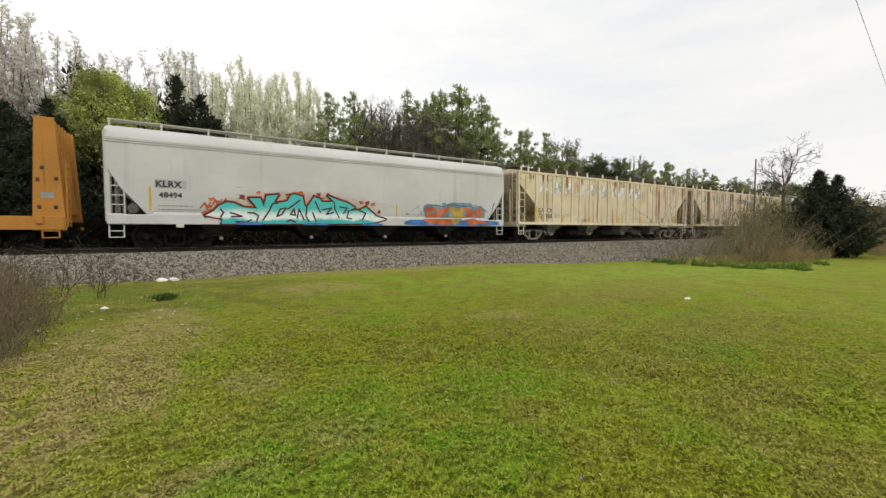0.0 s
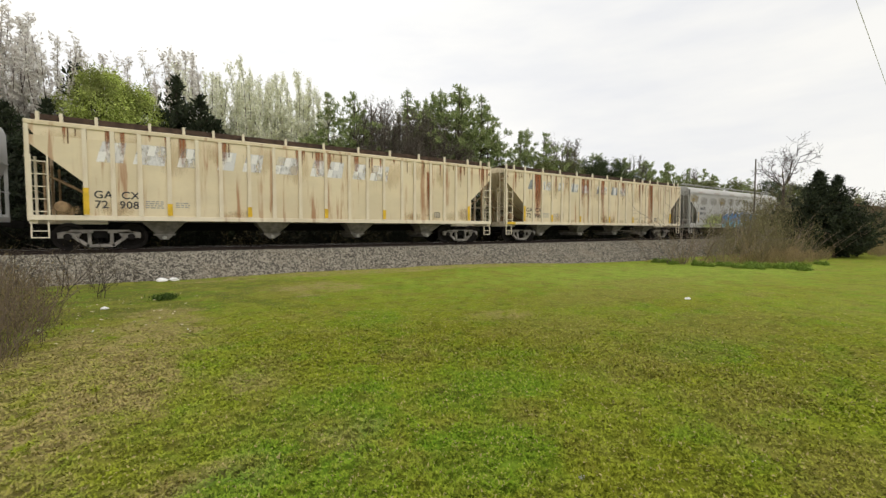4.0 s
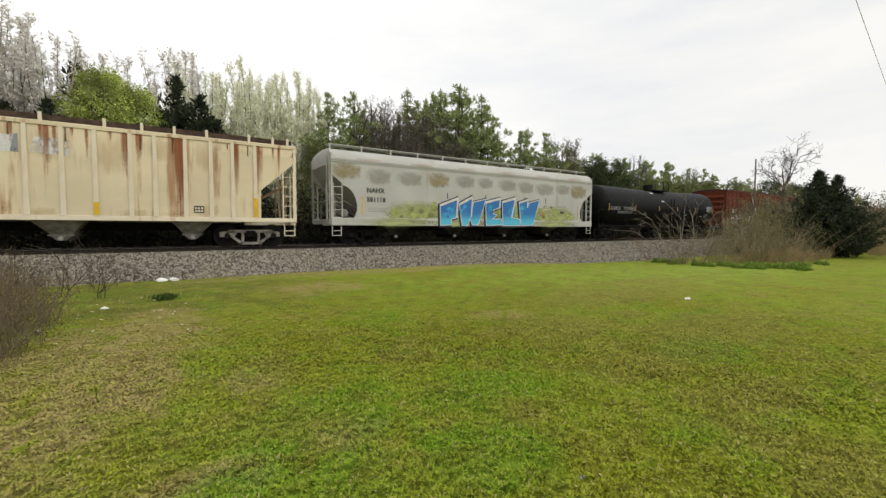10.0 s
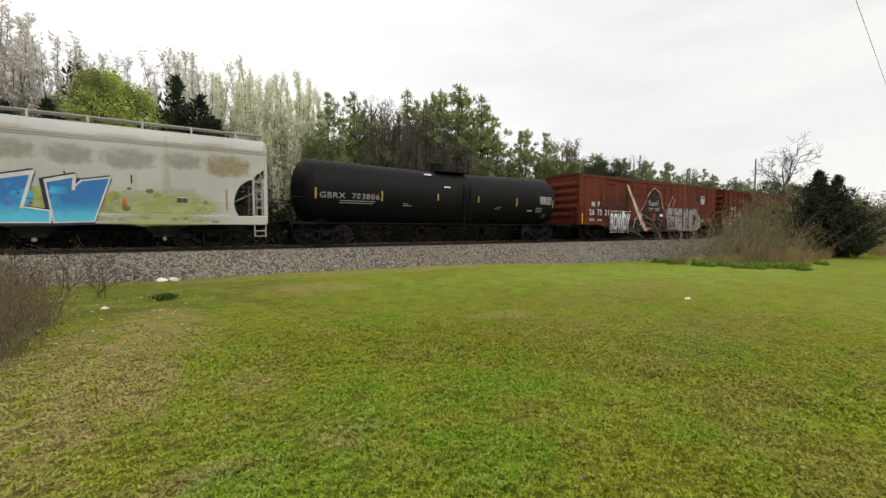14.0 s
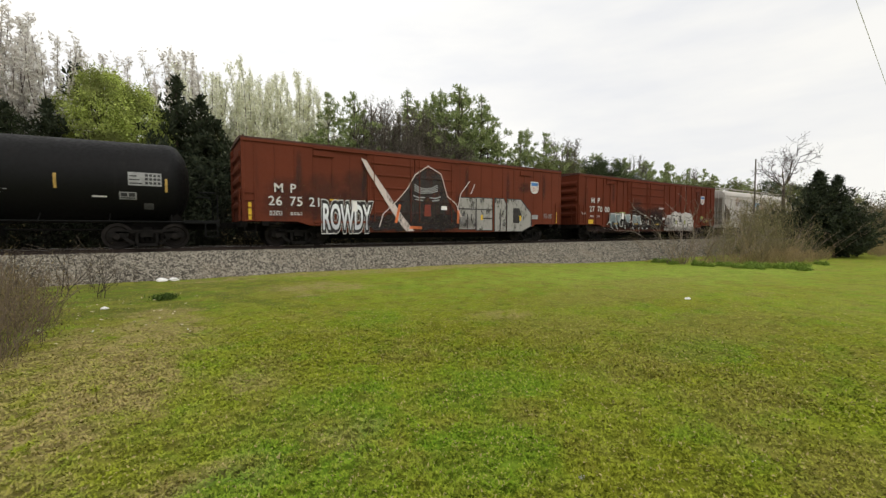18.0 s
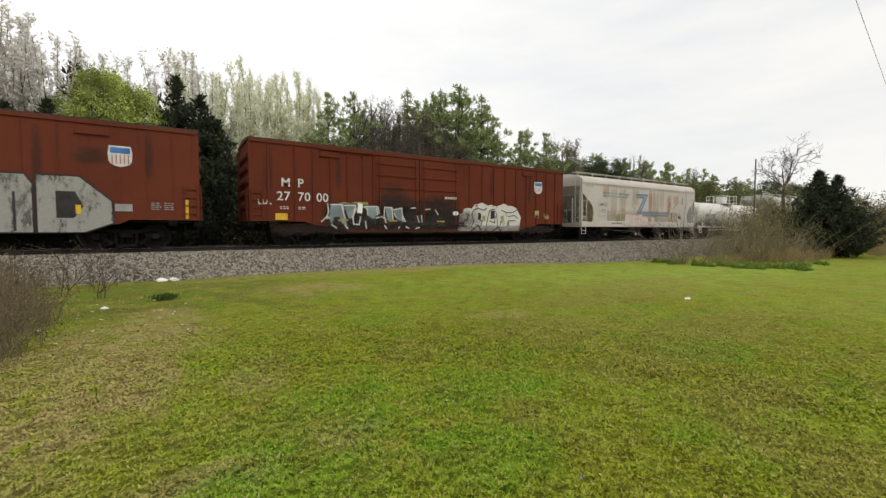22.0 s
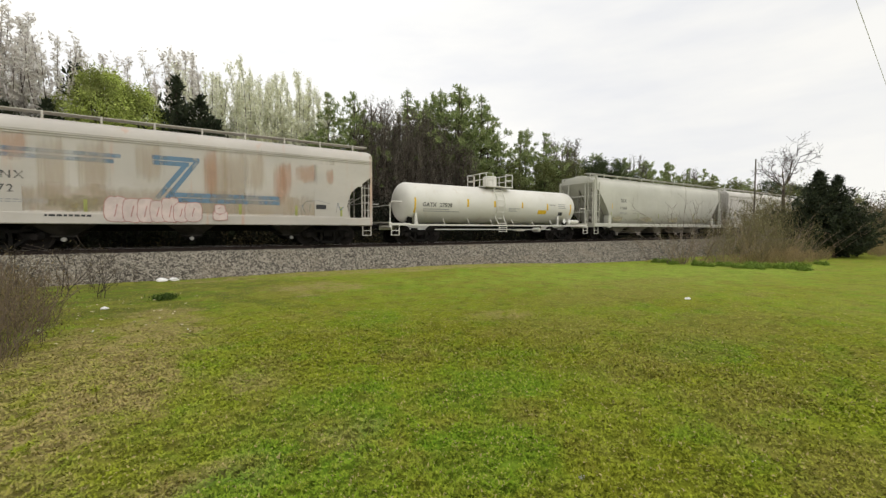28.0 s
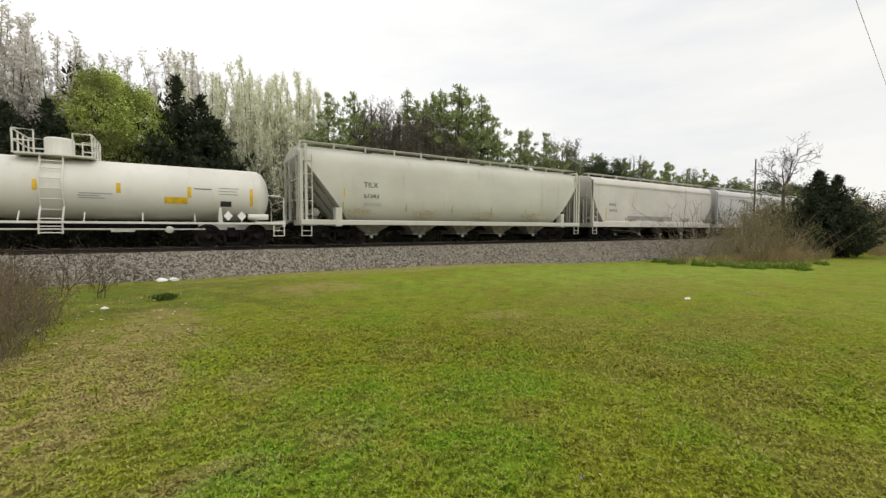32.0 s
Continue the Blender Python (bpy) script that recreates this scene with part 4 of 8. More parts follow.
def black_tank_car(s, L):
    car = new_car("tank_car", "matt black tank car with white lettering and a recessed valve dome", s)
    zc, r = 2.56, 1.53
    part("tank", tank_shell(0.42, L - 0.95, zc, r, 0.16, 44, 0.75), M_BLACKTANK, car, smooth=True)
    for k in (0.18, 0.34, 0.5, 0.66, 0.82):
        x = L * k
        dz = -0.16 * (1 - abs(2 * k - 1))
        g = Geo()
        g.rings([[(x + d, (r + 0.008) * math.cos(2 * math.pi * q / 40), zc + dz + (r + 0.008) * math.sin(2 * math.pi * q / 40)) for q in range(40)] for d in (-0.02, 0.02)], False)
        part("weld_band", g, M_BLACKTANK, car, smooth=True)
    top = zc + r - 0.16
    g = Geo()
    g.tube([(L / 2 - 0.54, 0, top - 0.05), (L / 2 - 0.54, 0, top + 0.50), (L / 2 - 0.54, 0, top + 0.52)], 0.40, 24)
    part("valve_housing", g, M_BLACKTANK, car, bevel=0.03)
    g = Geo()
    g.box(L / 2 - 1.05, L / 2 + 1.0, -0.85, 0.85, top - 0.02, top + 0.03)
    part("top_platform", g, M_BLACKTANK, car)
    for x0, x1 in ((-1.0, 0.2), (0.24, 0.98)):
        part("platform_rail", Geo().tube([(L / 2 + x0, -0.85, top), (L / 2 + x0, -0.85, top + 0.75), (L / 2 + x1, -0.85, top + 0.75), (L / 2 + x1, -0.85, top)], 0.02, 5), M_BLACKTANK, car)
    ladder(car, L / 2 + 0.22, L / 2 + 0.68, -1.56, 0.55, 3.2, 9, M_BLACKTANK)
    tank_ends(car, L, M_BLACKTANK, False)
    g = Geo().tube([(1.2, -1.5, 1.0), (L - 1.2, -1.5, 1.0)], 0.03, 6)
    for k in range(9):
        x = 1.6 + (L - 3.2) * k / 8
        g.tube([(x, -1.5, 1.0), (x, -1.12, 1.28)], 0.02, 5)
    part("side_rail", g, M_BLACKTANK, car)
    g = Geo().tube([(3, -0.5, 0.7), (L - 3, -0.5, 0.7)], 0.035, 6).box(L * 0.62, L * 0.62 + 0.5, -0.9, -0.4, 0.5, 0.85)
    g.wheel(L * 0.4, -0.6, 0.66, [(-0.3, 0.14), (-0.26, 0.18), (0.26, 0.18), (0.3, 0.14)], 12)
    g.wheel(L / 2, 0, 0.8, [(-0.25, 0.14), (0.25, 0.14)], 12)
    part("brake_gear", g, M_UNDER, car)
    tank_writing(car, "GBRX  703886", 1.28, 2.16, 0.37, M_DIMWHITE, zc - 0.05, r, 1.18)
    for x, z, w, h in ((2.2, 2.04, 1.8, 0.035), (2.2, 1.94, 1.7, 0.035), (5.5, 2.0, 0.8, 0.035), (5.5, 1.9, 0.6, 0.035), (5.5, 1.8, 0.65, 0.035), (7.0, 3.6, 0.45, 0.1), (8.0, 2.95, 0.4, 0.08),
                       (11.3, 2.0, 0.7, 0.03), (11.3, 1.9, 0.6, 0.03), (11.3, 1.8, 0.6, 0.03), (15.15, 2.86, 0.40, 0.05), (14.1, 1.85, 0.4, 0.05)):
        part("small_lettering", on_tank(x, x + w, z, z + h, zc - 0.08, r), M_GREYMARK if h < 0.05 else M_WHITE, car)
    part("placard_panel", on_tank(15.12, 16.12, 2.30, 2.78, zc - 0.05, r), M_GREYMARK, car, "grey stencilled panel")
    for k in range(4):
        for q in range(3):
            part("stencil_block", on_tank(15.62 + 0.125 * k, 15.71 + 0.125 * k, 2.36 + 0.14 * q, 2.45 + 0.14 * q, zc - 0.05, r + 0.004), M_BLACK, car)
    for q in range(3):
        part("stencil_block", on_tank(15.16, 15.54 - 0.08 * q, 2.36 + 0.13 * q, 2.40 + 0.13 * q, zc - 0.05, r + 0.004), M_BLACK, car)
    test = part("test_panel", on_tank(14.85, 15.35, 1.80, 2.06, zc - 0.05, r), M_GREYMARK, car, "grey outlined test panel")
    part("test_field", on_tank(14.89, 15.08, 1.90, 2.03, zc - 0.05, r + 0.004), M_BLACK, test)
    part("test_field", on_tank(15.12, 15.31, 1.90, 2.03, zc - 0.05, r + 0.004), M_BLACK, test)
    part("test_field", on_tank(14.89, 15.31, 1.83, 1.87, zc - 0.05, r + 0.004), M_BLACK, test)
    for x in (1.08, 4.3, 7.52, 10.22, 13.12, 16.22):
        part("reflector", on_tank(x, x + 0.08, 2.1, 2.6, zc - 0.08, r), M_DULLYELLOW, car, "yellow reflective strip")
    part("placard", on_tank(15.55, 15.85, 1.46, 1.68, zc - 0.05, r), M_UNDERGREY, car, "dark grey placard holder")
    bogie(car, 1.7)
    bogie(car, L - 2.4)
    return car


def white_tank_car(s, L):
    car = new_car("tank_car", "cream-white tank car with a valve dome, ladder and railed platform", s)
    zc, r = 2.18, 1.10
    x0, x1 = 1.0, L - 0.45
    part("tank", tank_shell(x0, x1, zc, r, 0.0, 44, 0.6), M_WHITETANK, car, smooth=True)
    xd = 7.55
    for x in (xd - 1.15, xd + 0.6, x0 + 0.75, x1 - 0.75):
        g = Geo()
        g.rings([[(x + d, (r + 0.008) * math.cos(2 * math.pi * q / 40), zc + (r + 0.008) * math.sin(2 * math.pi * q / 40)) for q in range(40)] for d in (-0.025, 0.025)], False)
        part("weld_band", g, M_WHITETANK, car, smooth=True)
    top = zc + r
    g = Geo()
    g.wheel(0, 0, 0, [(0, 0.42), (0.70, 0.42), (0.76, 0.38), (0.78, 0.1)], 20)
    dome = Geo()
    dome.add([(xd + x, -z, top - 0.06 + y) for x, y, z in g.v], [f[::-1] for f in g.f])
    part("valve_dome", dome, M_WHITETANK, car)
    plat = Geo().box(xd - 1.05, xd + 1.05, -0.95, 0.95, top - 0.02, top + 0.03)
    part("top_platform", plat, M_WHITETANK, car)
    g = Geo()
    for way in (-1, 1):
        g = Geo()
        for y in (-0.92, -0.3, 0.3, 0.92):
            g.tube([(xd + 1.02 * way, y, top), (xd + 1.02 * way, y, top + 0.78)], 0.030, 6)
        for z in (0.42, 0.78):
            g.tube([(xd + 1.02 * way, -0.92, top + z), (xd + 1.02 * way, 0.92, top + z)], 0.026, 6)
        for y in (-0.92, 0.92):
            g.tube([(xd + 1.02 * way, y, top + 0.78), (xd + 0.5 * way, y, top + 0.78), (xd + 0.5 * way, y, top)], 0.030, 6)
            g.tube([(xd + 1.02 * way, y, top + 0.42), (xd + 0.5 * way, y, top + 0.42)], 0.024, 6)
        part("platform_rail", g, M_WHITETANK, car)
    g = Geo()
    for x in (xd - 0.38, xd + 0.22):
        pts = [(x, -1.36, 0.56), (x, -1.36, 0.95)] + [(x, -math.sqrt((r + 0.12) ** 2 - (z - zc) ** 2), z) for z in (1.5, 1.9, 2.3, 2.7, 3.05)] + [(x, -0.9, top + 0.05)]
        g.tube(pts, 0.028, 6)
    stiles = part("ladder", g, M_WHITETANK, car)
    for z in (0.60, 0.82, 1.08, 1.4, 1.75, 2.1, 2.45, 2.8, 3.08):
        y = -1.36 if z < 1.2 else -math.sqrt((r + 0.12) ** 2 - (z - zc) ** 2)
        part("rung", Geo().tube([(xd - 0.38, y, z), (xd + 0.22, y, z)], 0.02, 6), M_WHITETANK, stiles)
    tank_ends(car, L, M_WHITETANK, True, 0.98)
    g = Geo()
    for y in (-1.38, 1.38):
        g.box(0.6, L - 0.6, y - 0.05, y + 0.05, 0.92, 1.0)
        for k in range(8):
            x = 1.7 + (L - 3.4) * k / 7
            g.tube([(x, y, 0.96), (x, y * 0.82, 1.32)], 0.02, 5)
    part("side_rail", g, M_WHITETANK, car)
    g = Geo()
    for x in (1.75, L - 2.45):
        g.prism([(x - 0.09, 0.98), (x + 0.09, 0.98), (x + 0.05, 1.6), (x - 0.05, 1.6)], -1.04, -0.94)
    part("saddle_brace", g, M_WHITETANK, car)
    centre_sill(car, 0, L)
    g = Geo().tube([(3, -0.9, 0.72), (L - 3, -0.9, 0.72)], 0.03, 6)
    g.wheel(L * 0.72, -0.8, 0.7, [(-0.3, 0.10), (-0.26, 0.14), (0.26, 0.14), (0.3, 0.10)], 12)
    g.box(L * 0.60, L * 0.60 + 0.7, -0.9, -0.6, 0.62, 0.72)
    part("brake_gear", g, M_WHITETANK, car)
    h = Geo()
    h.add([(L - 1.45 + y, -1.15 + x * 0 + z * 1, 1.24 + x) for x, y, z in [(0.12 * math.cos(q * 0.5236), 0.0, 0.12 * math.sin(q * 0.5236)) for q in range(12)]]
          + [(L - 0.65 + y, -1.15 + z, 1.24 + x) for x, y, z in [(0.12 * math.cos(q * 0.5236), 0.0, 0.12 * math.sin(q * 0.5236)) for q in range(12)]],
          [(q, (q + 1) % 12, 12 + (q + 1) % 12, 12 + q) for q in range(12)] + [tuple(range(11, -1, -1)), tuple(range(12, 24))])
    part("air_reservoir", h, M_WHITETANK, car, bevel=0.03)
    for x in (L - 2.2, L - 1.70):
        part("placard", Geo().prism([(x, 1.06), (x + 0.17, 1.26), (x, 1.46), (x - 0.17, 1.26)], -1.36, -1.35), M_PAPER, car, "white diamond placard")
    tank_writing(car, "GATX  27508", 2.12, 1.95, 0.30, M_BLACK, zc, r)
    for x, z, w in ((2.18, 1.80, 1.65), (2.18, 1.69, 2.35), (8.15, 1.98, 0.95), (8.15, 1.90, 0.6), (8.15, 1.82, 0.75), (11.65, 2.3, 0.6), (12.5, 2.36, 0.75), (12.5, 2.24, 0.65), (12.5, 2.12, 0.7)):
        part("small_lettering", on_tank(x, x + w, z, z + 0.035, zc, r), M_GREYMARK if z != 2.3 else M_BLACK, car)
    part("warning_label", on_tank(10.66, 11.42, 1.71, 1.96, zc, r), M_SAFETY, car, "yellow warning label")
    part("test_panel", on_tank(12.56, 12.96, 1.65, 1.86, zc, r), M_BLACK, car)
    for x, z0, z1 in ((1.62, 1.60, 2.40), (5.03, 2.0, 2.45), (7.0, 2.04, 2.40), (9.22, 2.04, 2.40), (11.42, 1.96, 2.38), (13.66, 1.70, 2.40)):
        part("reflector", on_tank(x, x + 0.13, z0, z1, zc, r), M_SAFETY, car, "yellow reflective strip")
    bogie(car, 2.0)
    bogie(car, L - 2.0)
    return car


def bulkhead_flat_car(s, L):
    car = new_car("bulkhead_flat_car", "orange-yellow bulkhead flat car with an empty deck", s)
    part("deck", Geo().box(0, L, -1.5, 1.5, 0.96, 1.13), M_YELLOW, car, bevel=0.012)
    for y in (-1, 1):
        part("side_sill", Geo().prism([(0, 0.70), (L, 0.70), (L, 1.15), (0, 1.15)], min(1.45 * y, 1.58 * y), max(1.45 * y, 1.58 * y)), M_YELLOW, car, bevel=0.012)
    for x in [0.6 + (L - 1.2) * k / 14 for k in range(15)]:
        part("stake_pocket", Geo().box(x - 0.09, x + 0.09, -1.64, -1.58, 0.90, 1.17), M_YELLOW, car, bevel=0.01)
    for way, x in ((1, 0.0), (-1, L)):
        a = lambda d: x + way * d
        q = [(a(-0.06), 0.68), (a(0.80), 0.68), (a(0.66), 4.42), (a(0.16), 4.42)]
        q = q if way == 1 else q[::-1]
        b = Geo()
        for y0, y1 in ((-1.52, -1.46), (1.46, 1.52)):
            b.prism(q, y0, y1)
        b.prism([(a(0.70), 1.2), (a(0.78), 1.2), (a(0.66), 4.42), (a(0.58), 4.42)] if way == 1 else [(a(0.78), 1.2), (a(0.70), 1.2), (a(0.58), 4.42), (a(0.66), 4.42)], -1.46, 1.46)
        bulk = part("bulkhead", b, M_YELLOW, car, bevel=0.012)
        for y in (-1.0, -0.5, 0.0, 0.5, 1.0):
            r = [(a(-0.02), 1.28), (a(0.7), 1.28), (a(0.58), 4.38), (a(0.2), 4.38)]
            part("bulkhead_rib", Geo().prism(r if way == 1 else r[::-1], y - 0.05, y + 0.05), M_YELLOW, bulk)
        for z in (1.9, 2.7, 3.5, 4.3):
            part("bulkhead_beam", Geo().box(min(a(0.42), a(0.6)), max(a(0.42), a(0.6)), -1.46, 1.46, z - 0.06, z + 0.06), M_YELLOW, bulk)
        end_ladder(car, a(-0.08), -1.45, -1.0, 0.8, 3.0, 6, M_YELLOW)
        for px, pz in ((0.50, 2.75), (0.16, 2.4), (0.62, 2.35), (0.2, 1.45), (0.6, 1.45)):
            part("bolt_plate", Geo().box(a(px) - 0.05, a(px) + 0.05, -1.535, -1.52, pz - 0.06, pz + 0.06), M_ROOFDARK, bulk)
        part("stencil_panel", Geo().box(a(0.40) - 0.16, a(0.40) + 0.16, -1.53, -1.521, 1.75, 1.95), M_GREYMARK, bulk)
        step_iron(car, x + 0.1 if way == 1 else x - 0.55, M_YELLOW)
        coupler(car, x, -way)
    centre_sill(car, 0, L)
    bogie(car, 2.0)
    bogie(car, L - 2.0)
    return car


# ---- the train ----
flat = bulkhead_flat_car(-25.6, 22.4)
klrx = smooth_hopper("covered_hopper_car", "pale grey covered hopper car with turquoise graffiti along its side", -2.08, 18.25, M_GREY, M_SLOPE, 4, walk_m=M_PUTTY)
tan1 = rib_hopper("covered_hopper_car", "tan outside-post covered hopper car with rust streaks", 17.35, 19.3, False)
tan2 = rib_hopper("covered_hopper_car", "tan outside-post covered hopper car with broad rust bands", 37.78, 19.3, True)
nahx = smooth_hopper("covered_hopper_car", "dirty grey covered hopper car with blue block graffiti", 58.62, 18.25, M_STAINED, M_SLOPE, 4, cut=2.6, cut_z=3.5, window=ROUND_WINDOW)
gbrx = black_tank_car(77.8, 18.0)
mp1 = box_car("box_car", "oxide red double-door box car with a sprayed hooded mask", 96.6, 18.85, M_RED,
              {"door": (5.5, 10.45), "w": 0.03, "deep": 0.018, "xs": [0.5, 1.3, 2.1, 2.9, 3.75, 4.6, 11.4, 12.3, 13.1, 13.9, 14.75, 15.6, 16.4, 17.2, 18.0]}, False)
mp2 = box_car("box_car", "brown-red outside-post box car with pale graffiti", 117.2, 18.75, M_RED2,
              {"door": (5.5, 10.45), "w": 0.05, "deep": 0.05, "xs": [0.75, 1.84, 2.62, 3.40, 4.20, 4.95, 11.2, 12.1, 12.95, 13.8, 14.65, 15.5, 16.35, 17.2, 18.0]}, True)
smnx = smooth_hopper("covered_hopper_car", "faded white covered hopper car with blue zigzag stripes", 137.8, 14.85, M_FADED, M_SLOPE, 3, cut=2.6, cut_z=3.5, window=ROUND_WINDOW)
gatx = white_tank_car(153.6, 15.0)
tilx = smooth_hopper("covered_hopper_car", "putty grey covered hopper car with rounded sides", 169.2, 18.35, M_PUTTY, M_SLOPE, 5, prof=ROUND, sill=(0.92, 1.16), cut=2.3, cut_z=4.0, groove=False, bay_m=M_TRUCKPALE)
last1 = smooth_hopper("covered_hopper_car", "cream grey covered hopper car", 188.95, 16.5, M_CREAM, M_SLOPE, 4)
last2 = smooth_hopper("covered_hopper_car", "grey covered hopper car at the far end", 206.8, 17.0, M_GREY, M_SLOPE, 4)
last3 = smooth_hopper("covered_hopper_car", "cream covered hopper car far down the line", 225.0, 17.0, M_CREAM, M_SLOPE, 4)


# ---- lettering, reflectors and graffiti on the cars ----
def gradient_spray(name, a, b, z0, z1, vary=0.3):
    """Sprayed paint that fades from a at z0 to b at z1."""
    n = Nodes(name)
    sep = n.t.nodes.new("ShaderNodeSeparateXYZ")
    n.t.links.new(n.tc.outputs["Object"], sep.inputs[0])
    wob = n.times(n.times(n.grain(1.5, 3.0), 0.4), sep.outputs["Z"], "ADD")
    c = n.blend(n.step(wob, z0 + 0.2, z1 + 0.2), a, b)
    c = n.blend(n.times(n.step(n.grain(6.0, 4.0), 0.5, 0.75), vary), c, shade(a, 0.6))
    return n.done(c, 0.5)


def stroke_geo(lines, w, y):
    """Flat brush strokes along lines (x, z), each piece a hair in front of the last."""
    g = Geo()
    k = 0
    for line in lines:
        for (x0, z0), (x1, z1) in zip(line, line[1:]):
            d = Vector((x1 - x0, z1 - z0))
            if d.length < 1e-6:
                continue
            d.normalize()
            e = d * w * 0.42
            s = Vector((-d.y, d.x)) * w / 2
            yy = y - 0.0003 * (k % 14)
            k += 1
            g.add([(x0 - e.x + s.x, yy, z0 - e.y + s.y), (x0 - e.x - s.x, yy, z0 - e.y - s.y), (x1 + e.x - s.x, yy, z1 + e.y - s.y), (x1 + e.x + s.x, yy, z1 + e.y + s.y)], [(0, 1, 2, 3)])
    return g


def strokes(parent, name, lines, w, material, y, label=""):
    for k, line in enumerate(lines):
        part(name, stroke_geo([line], w, y - 0.00025 * k), material, parent, label)


def blob(parent, name, pts, material, y, label=""):
    return part(name, Geo().prism(pts, y, y + 0.003), material, parent, label)


def cloud_blob(parent, name, x0, x1, z0, z1, material, y, seed, n=40, rough=0.12, label="", square=4):
    """A patch of spray with an uneven rim."""
    rng = random.Random(seed)
    cx, cz, rx, rz = (x0 + x1) / 2, (z0 + z1) / 2, (x1 - x0) / 2, (z1 - z0) / 2
    pts = []
    for k in range(n):
        a = 2 * math.pi * k / n
        ca, sa = math.cos(a), math.sin(a)
        q = (abs(ca) ** square + abs(sa) ** square) ** (-1 / square) * (1 + rng.uniform(-rough, rough))
        pts.append((cx + rx * ca * q, max(z0 - 0.02, cz + rz * sa * q)))
    return blob(parent, name, pts, material, y, label)


CARD = Geo().add([(-1, 0, -1), (1, 0, -1), (1, 0, 1), (-1, 0, 1)], [(0, 1, 2, 3)]).mesh("stain")


def soft_stain(parent, name, x0, x1, z0, z1, material, y, label):
    """A soft stain between x0 and x1, z0 and z1 on a car's side."""
    key = "stain " + material.name
    me = bpy.data.meshes.get(key)
    if me is None:
        me = CARD.copy()
        me.name = key
        me.materials.append(material)
    ob = part(name, me, material, parent, label, at=((x0 + x1) / 2, y, (z0 + z1) / 2))
    ob.scale = ((x1 - x0) / 2, 1, (z1 - z0) / 2)
    return ob




def run_stain(name, col, strength, stretch, scale):
    """A stain that starts full at the top of its card and thins out down it."""
    n = Nodes(name)
    sep = n.t.nodes.new("ShaderNodeSeparateXYZ")
    n.t.links.new(n.tc.outputs["Object"], sep.inputs[0])
    side = n.times(1.0, n.times(sep.outputs["X"], 2.0, "POWER"), "SUBTRACT")
    down = n.step(sep.outputs["Z"], -1.0, 0.9, -0.30, 0.35)
    g = n.grain(scale, 5.0, stretch, 0.65)
    f = n.times(n.grain(scale * 4, 4.0, stretch, 0.6), 0.5)
    v = n.times(n.times(n.times(n.times(g, f, "ADD"), 0.75, "SUBTRACT"), 2.2), n.times(n.times(side, 0.45), down, "ADD"), "ADD")
    v = n.times(n.step(v, 0.0, 0.95, 0.0, strength), n.times(n.step(side, 0.0, 0.75), n.step(sep.outputs["Z"], -1.0, -0.75)))
    n.done(n.blend(g, shade(col, 0.7), shade(col, 1.25)), 0.75)
    return see_through(n, v)


S_RUN = run_stain("rust_run_from_the_top", (0.31, 0.108, 0.038), 0.84, (3.4, 1, 0.3), 1.8)
S_OCHRE = stain("soft_ochre_wash", (0.52, 0.35, 0.17), 0.26, 0.8, (1.8, 1, 0.35), 1.4)
S_PALERUST = stain("soft_pale_rust", (0.55, 0.32, 0.20), 0.28, 0.5, (1.6, 1, 0.3), 1.2)
S_OLIVE = stain("soft_olive_grime", (0.33, 0.28, 0.15), 0.56, 0.9, (2.0, 1, 0.5), 1.6)
S_LIME = stain("soft_lime_spray", (0.44, 0.49, 0.20), 0.72, 0.5, (1, 1, 1), 1.4)
S_SOOT = stain("soft_soot", (0.03, 0.018, 0.014), 0.42, 0.7, (0.7, 1, 1), 1.5)
S_SPRAY = stain("soft_black_spray", (0.016, 0.012, 0.011), 0.92, 1.1, (1, 1, 1), 1.8, square=4.0)
S_GRIME = stain("soft_brown_grime", (0.034, 0.015, 0.010), 0.50, 0.8, (1.2, 1, 0.5), 1.3, square=4.0)
S_HAZE = stain("soft_orange_overspray", (0.55, 0.20, 0.06), 0.22, 0.7, (1, 1, 1), 1.5)


def bar(parent, x, z, w, h, material, y=-1.607, name="reflector", label="yellow reflective strip"):
    return part(name, Geo().box(x, x + w, y, y + 0.004, z, z + h), material, parent, label)


# grey hopper with turquoise piece
M_RUSTSPOT = plain("dark_rust_spot", (0.12, 0.055, 0.022), 0.85, 0, 0.4)
M_PATCH = plain("grey_paint_patch", (0.42, 0.42, 0.41), 0.6, 0, 0.15)
part("paint_patch", Geo().box(1.42, 2.42, -1.6045, -1.6005, 2.24, 2.56), M_PATCH, klrx, "grey paint patch behind the lettering")
write(klrx, "KLRX", 1.44, 2.29, 0.32, M_BLACK, bold=0.012)
write(klrx, "48494", 1.54, 1.90, 0.28, M_BLACK, bold=0.010)
bars(klrx, 1.5, 1.62, 1.1, 1, M_GREYMARK)
bars(klrx, 1.5, 1.48, 1.5, 1, M_GREYMARK)
bar(klrx, 1.24, 1.42, 0.07, 0.86, M_SAFETY)
bar(klrx, 11.25, 1.40, 0.06, 0.55, M_SAFETY)
bar(klrx, 4.1, 2.1, 0.24, 0.02, M_GREYMARK, name="stencil_line", label="thin stencilled box")
bar(klrx, 4.1, 2.4, 0.24, 0.02, M_GREYMARK, name="stencil_line", label="thin stencilled box")
part("tow_loop", Geo().box(2.05, 2.3, -1.64, -1.60, 0.78, 0.92), M_WHITE, klrx, bevel=0.02)
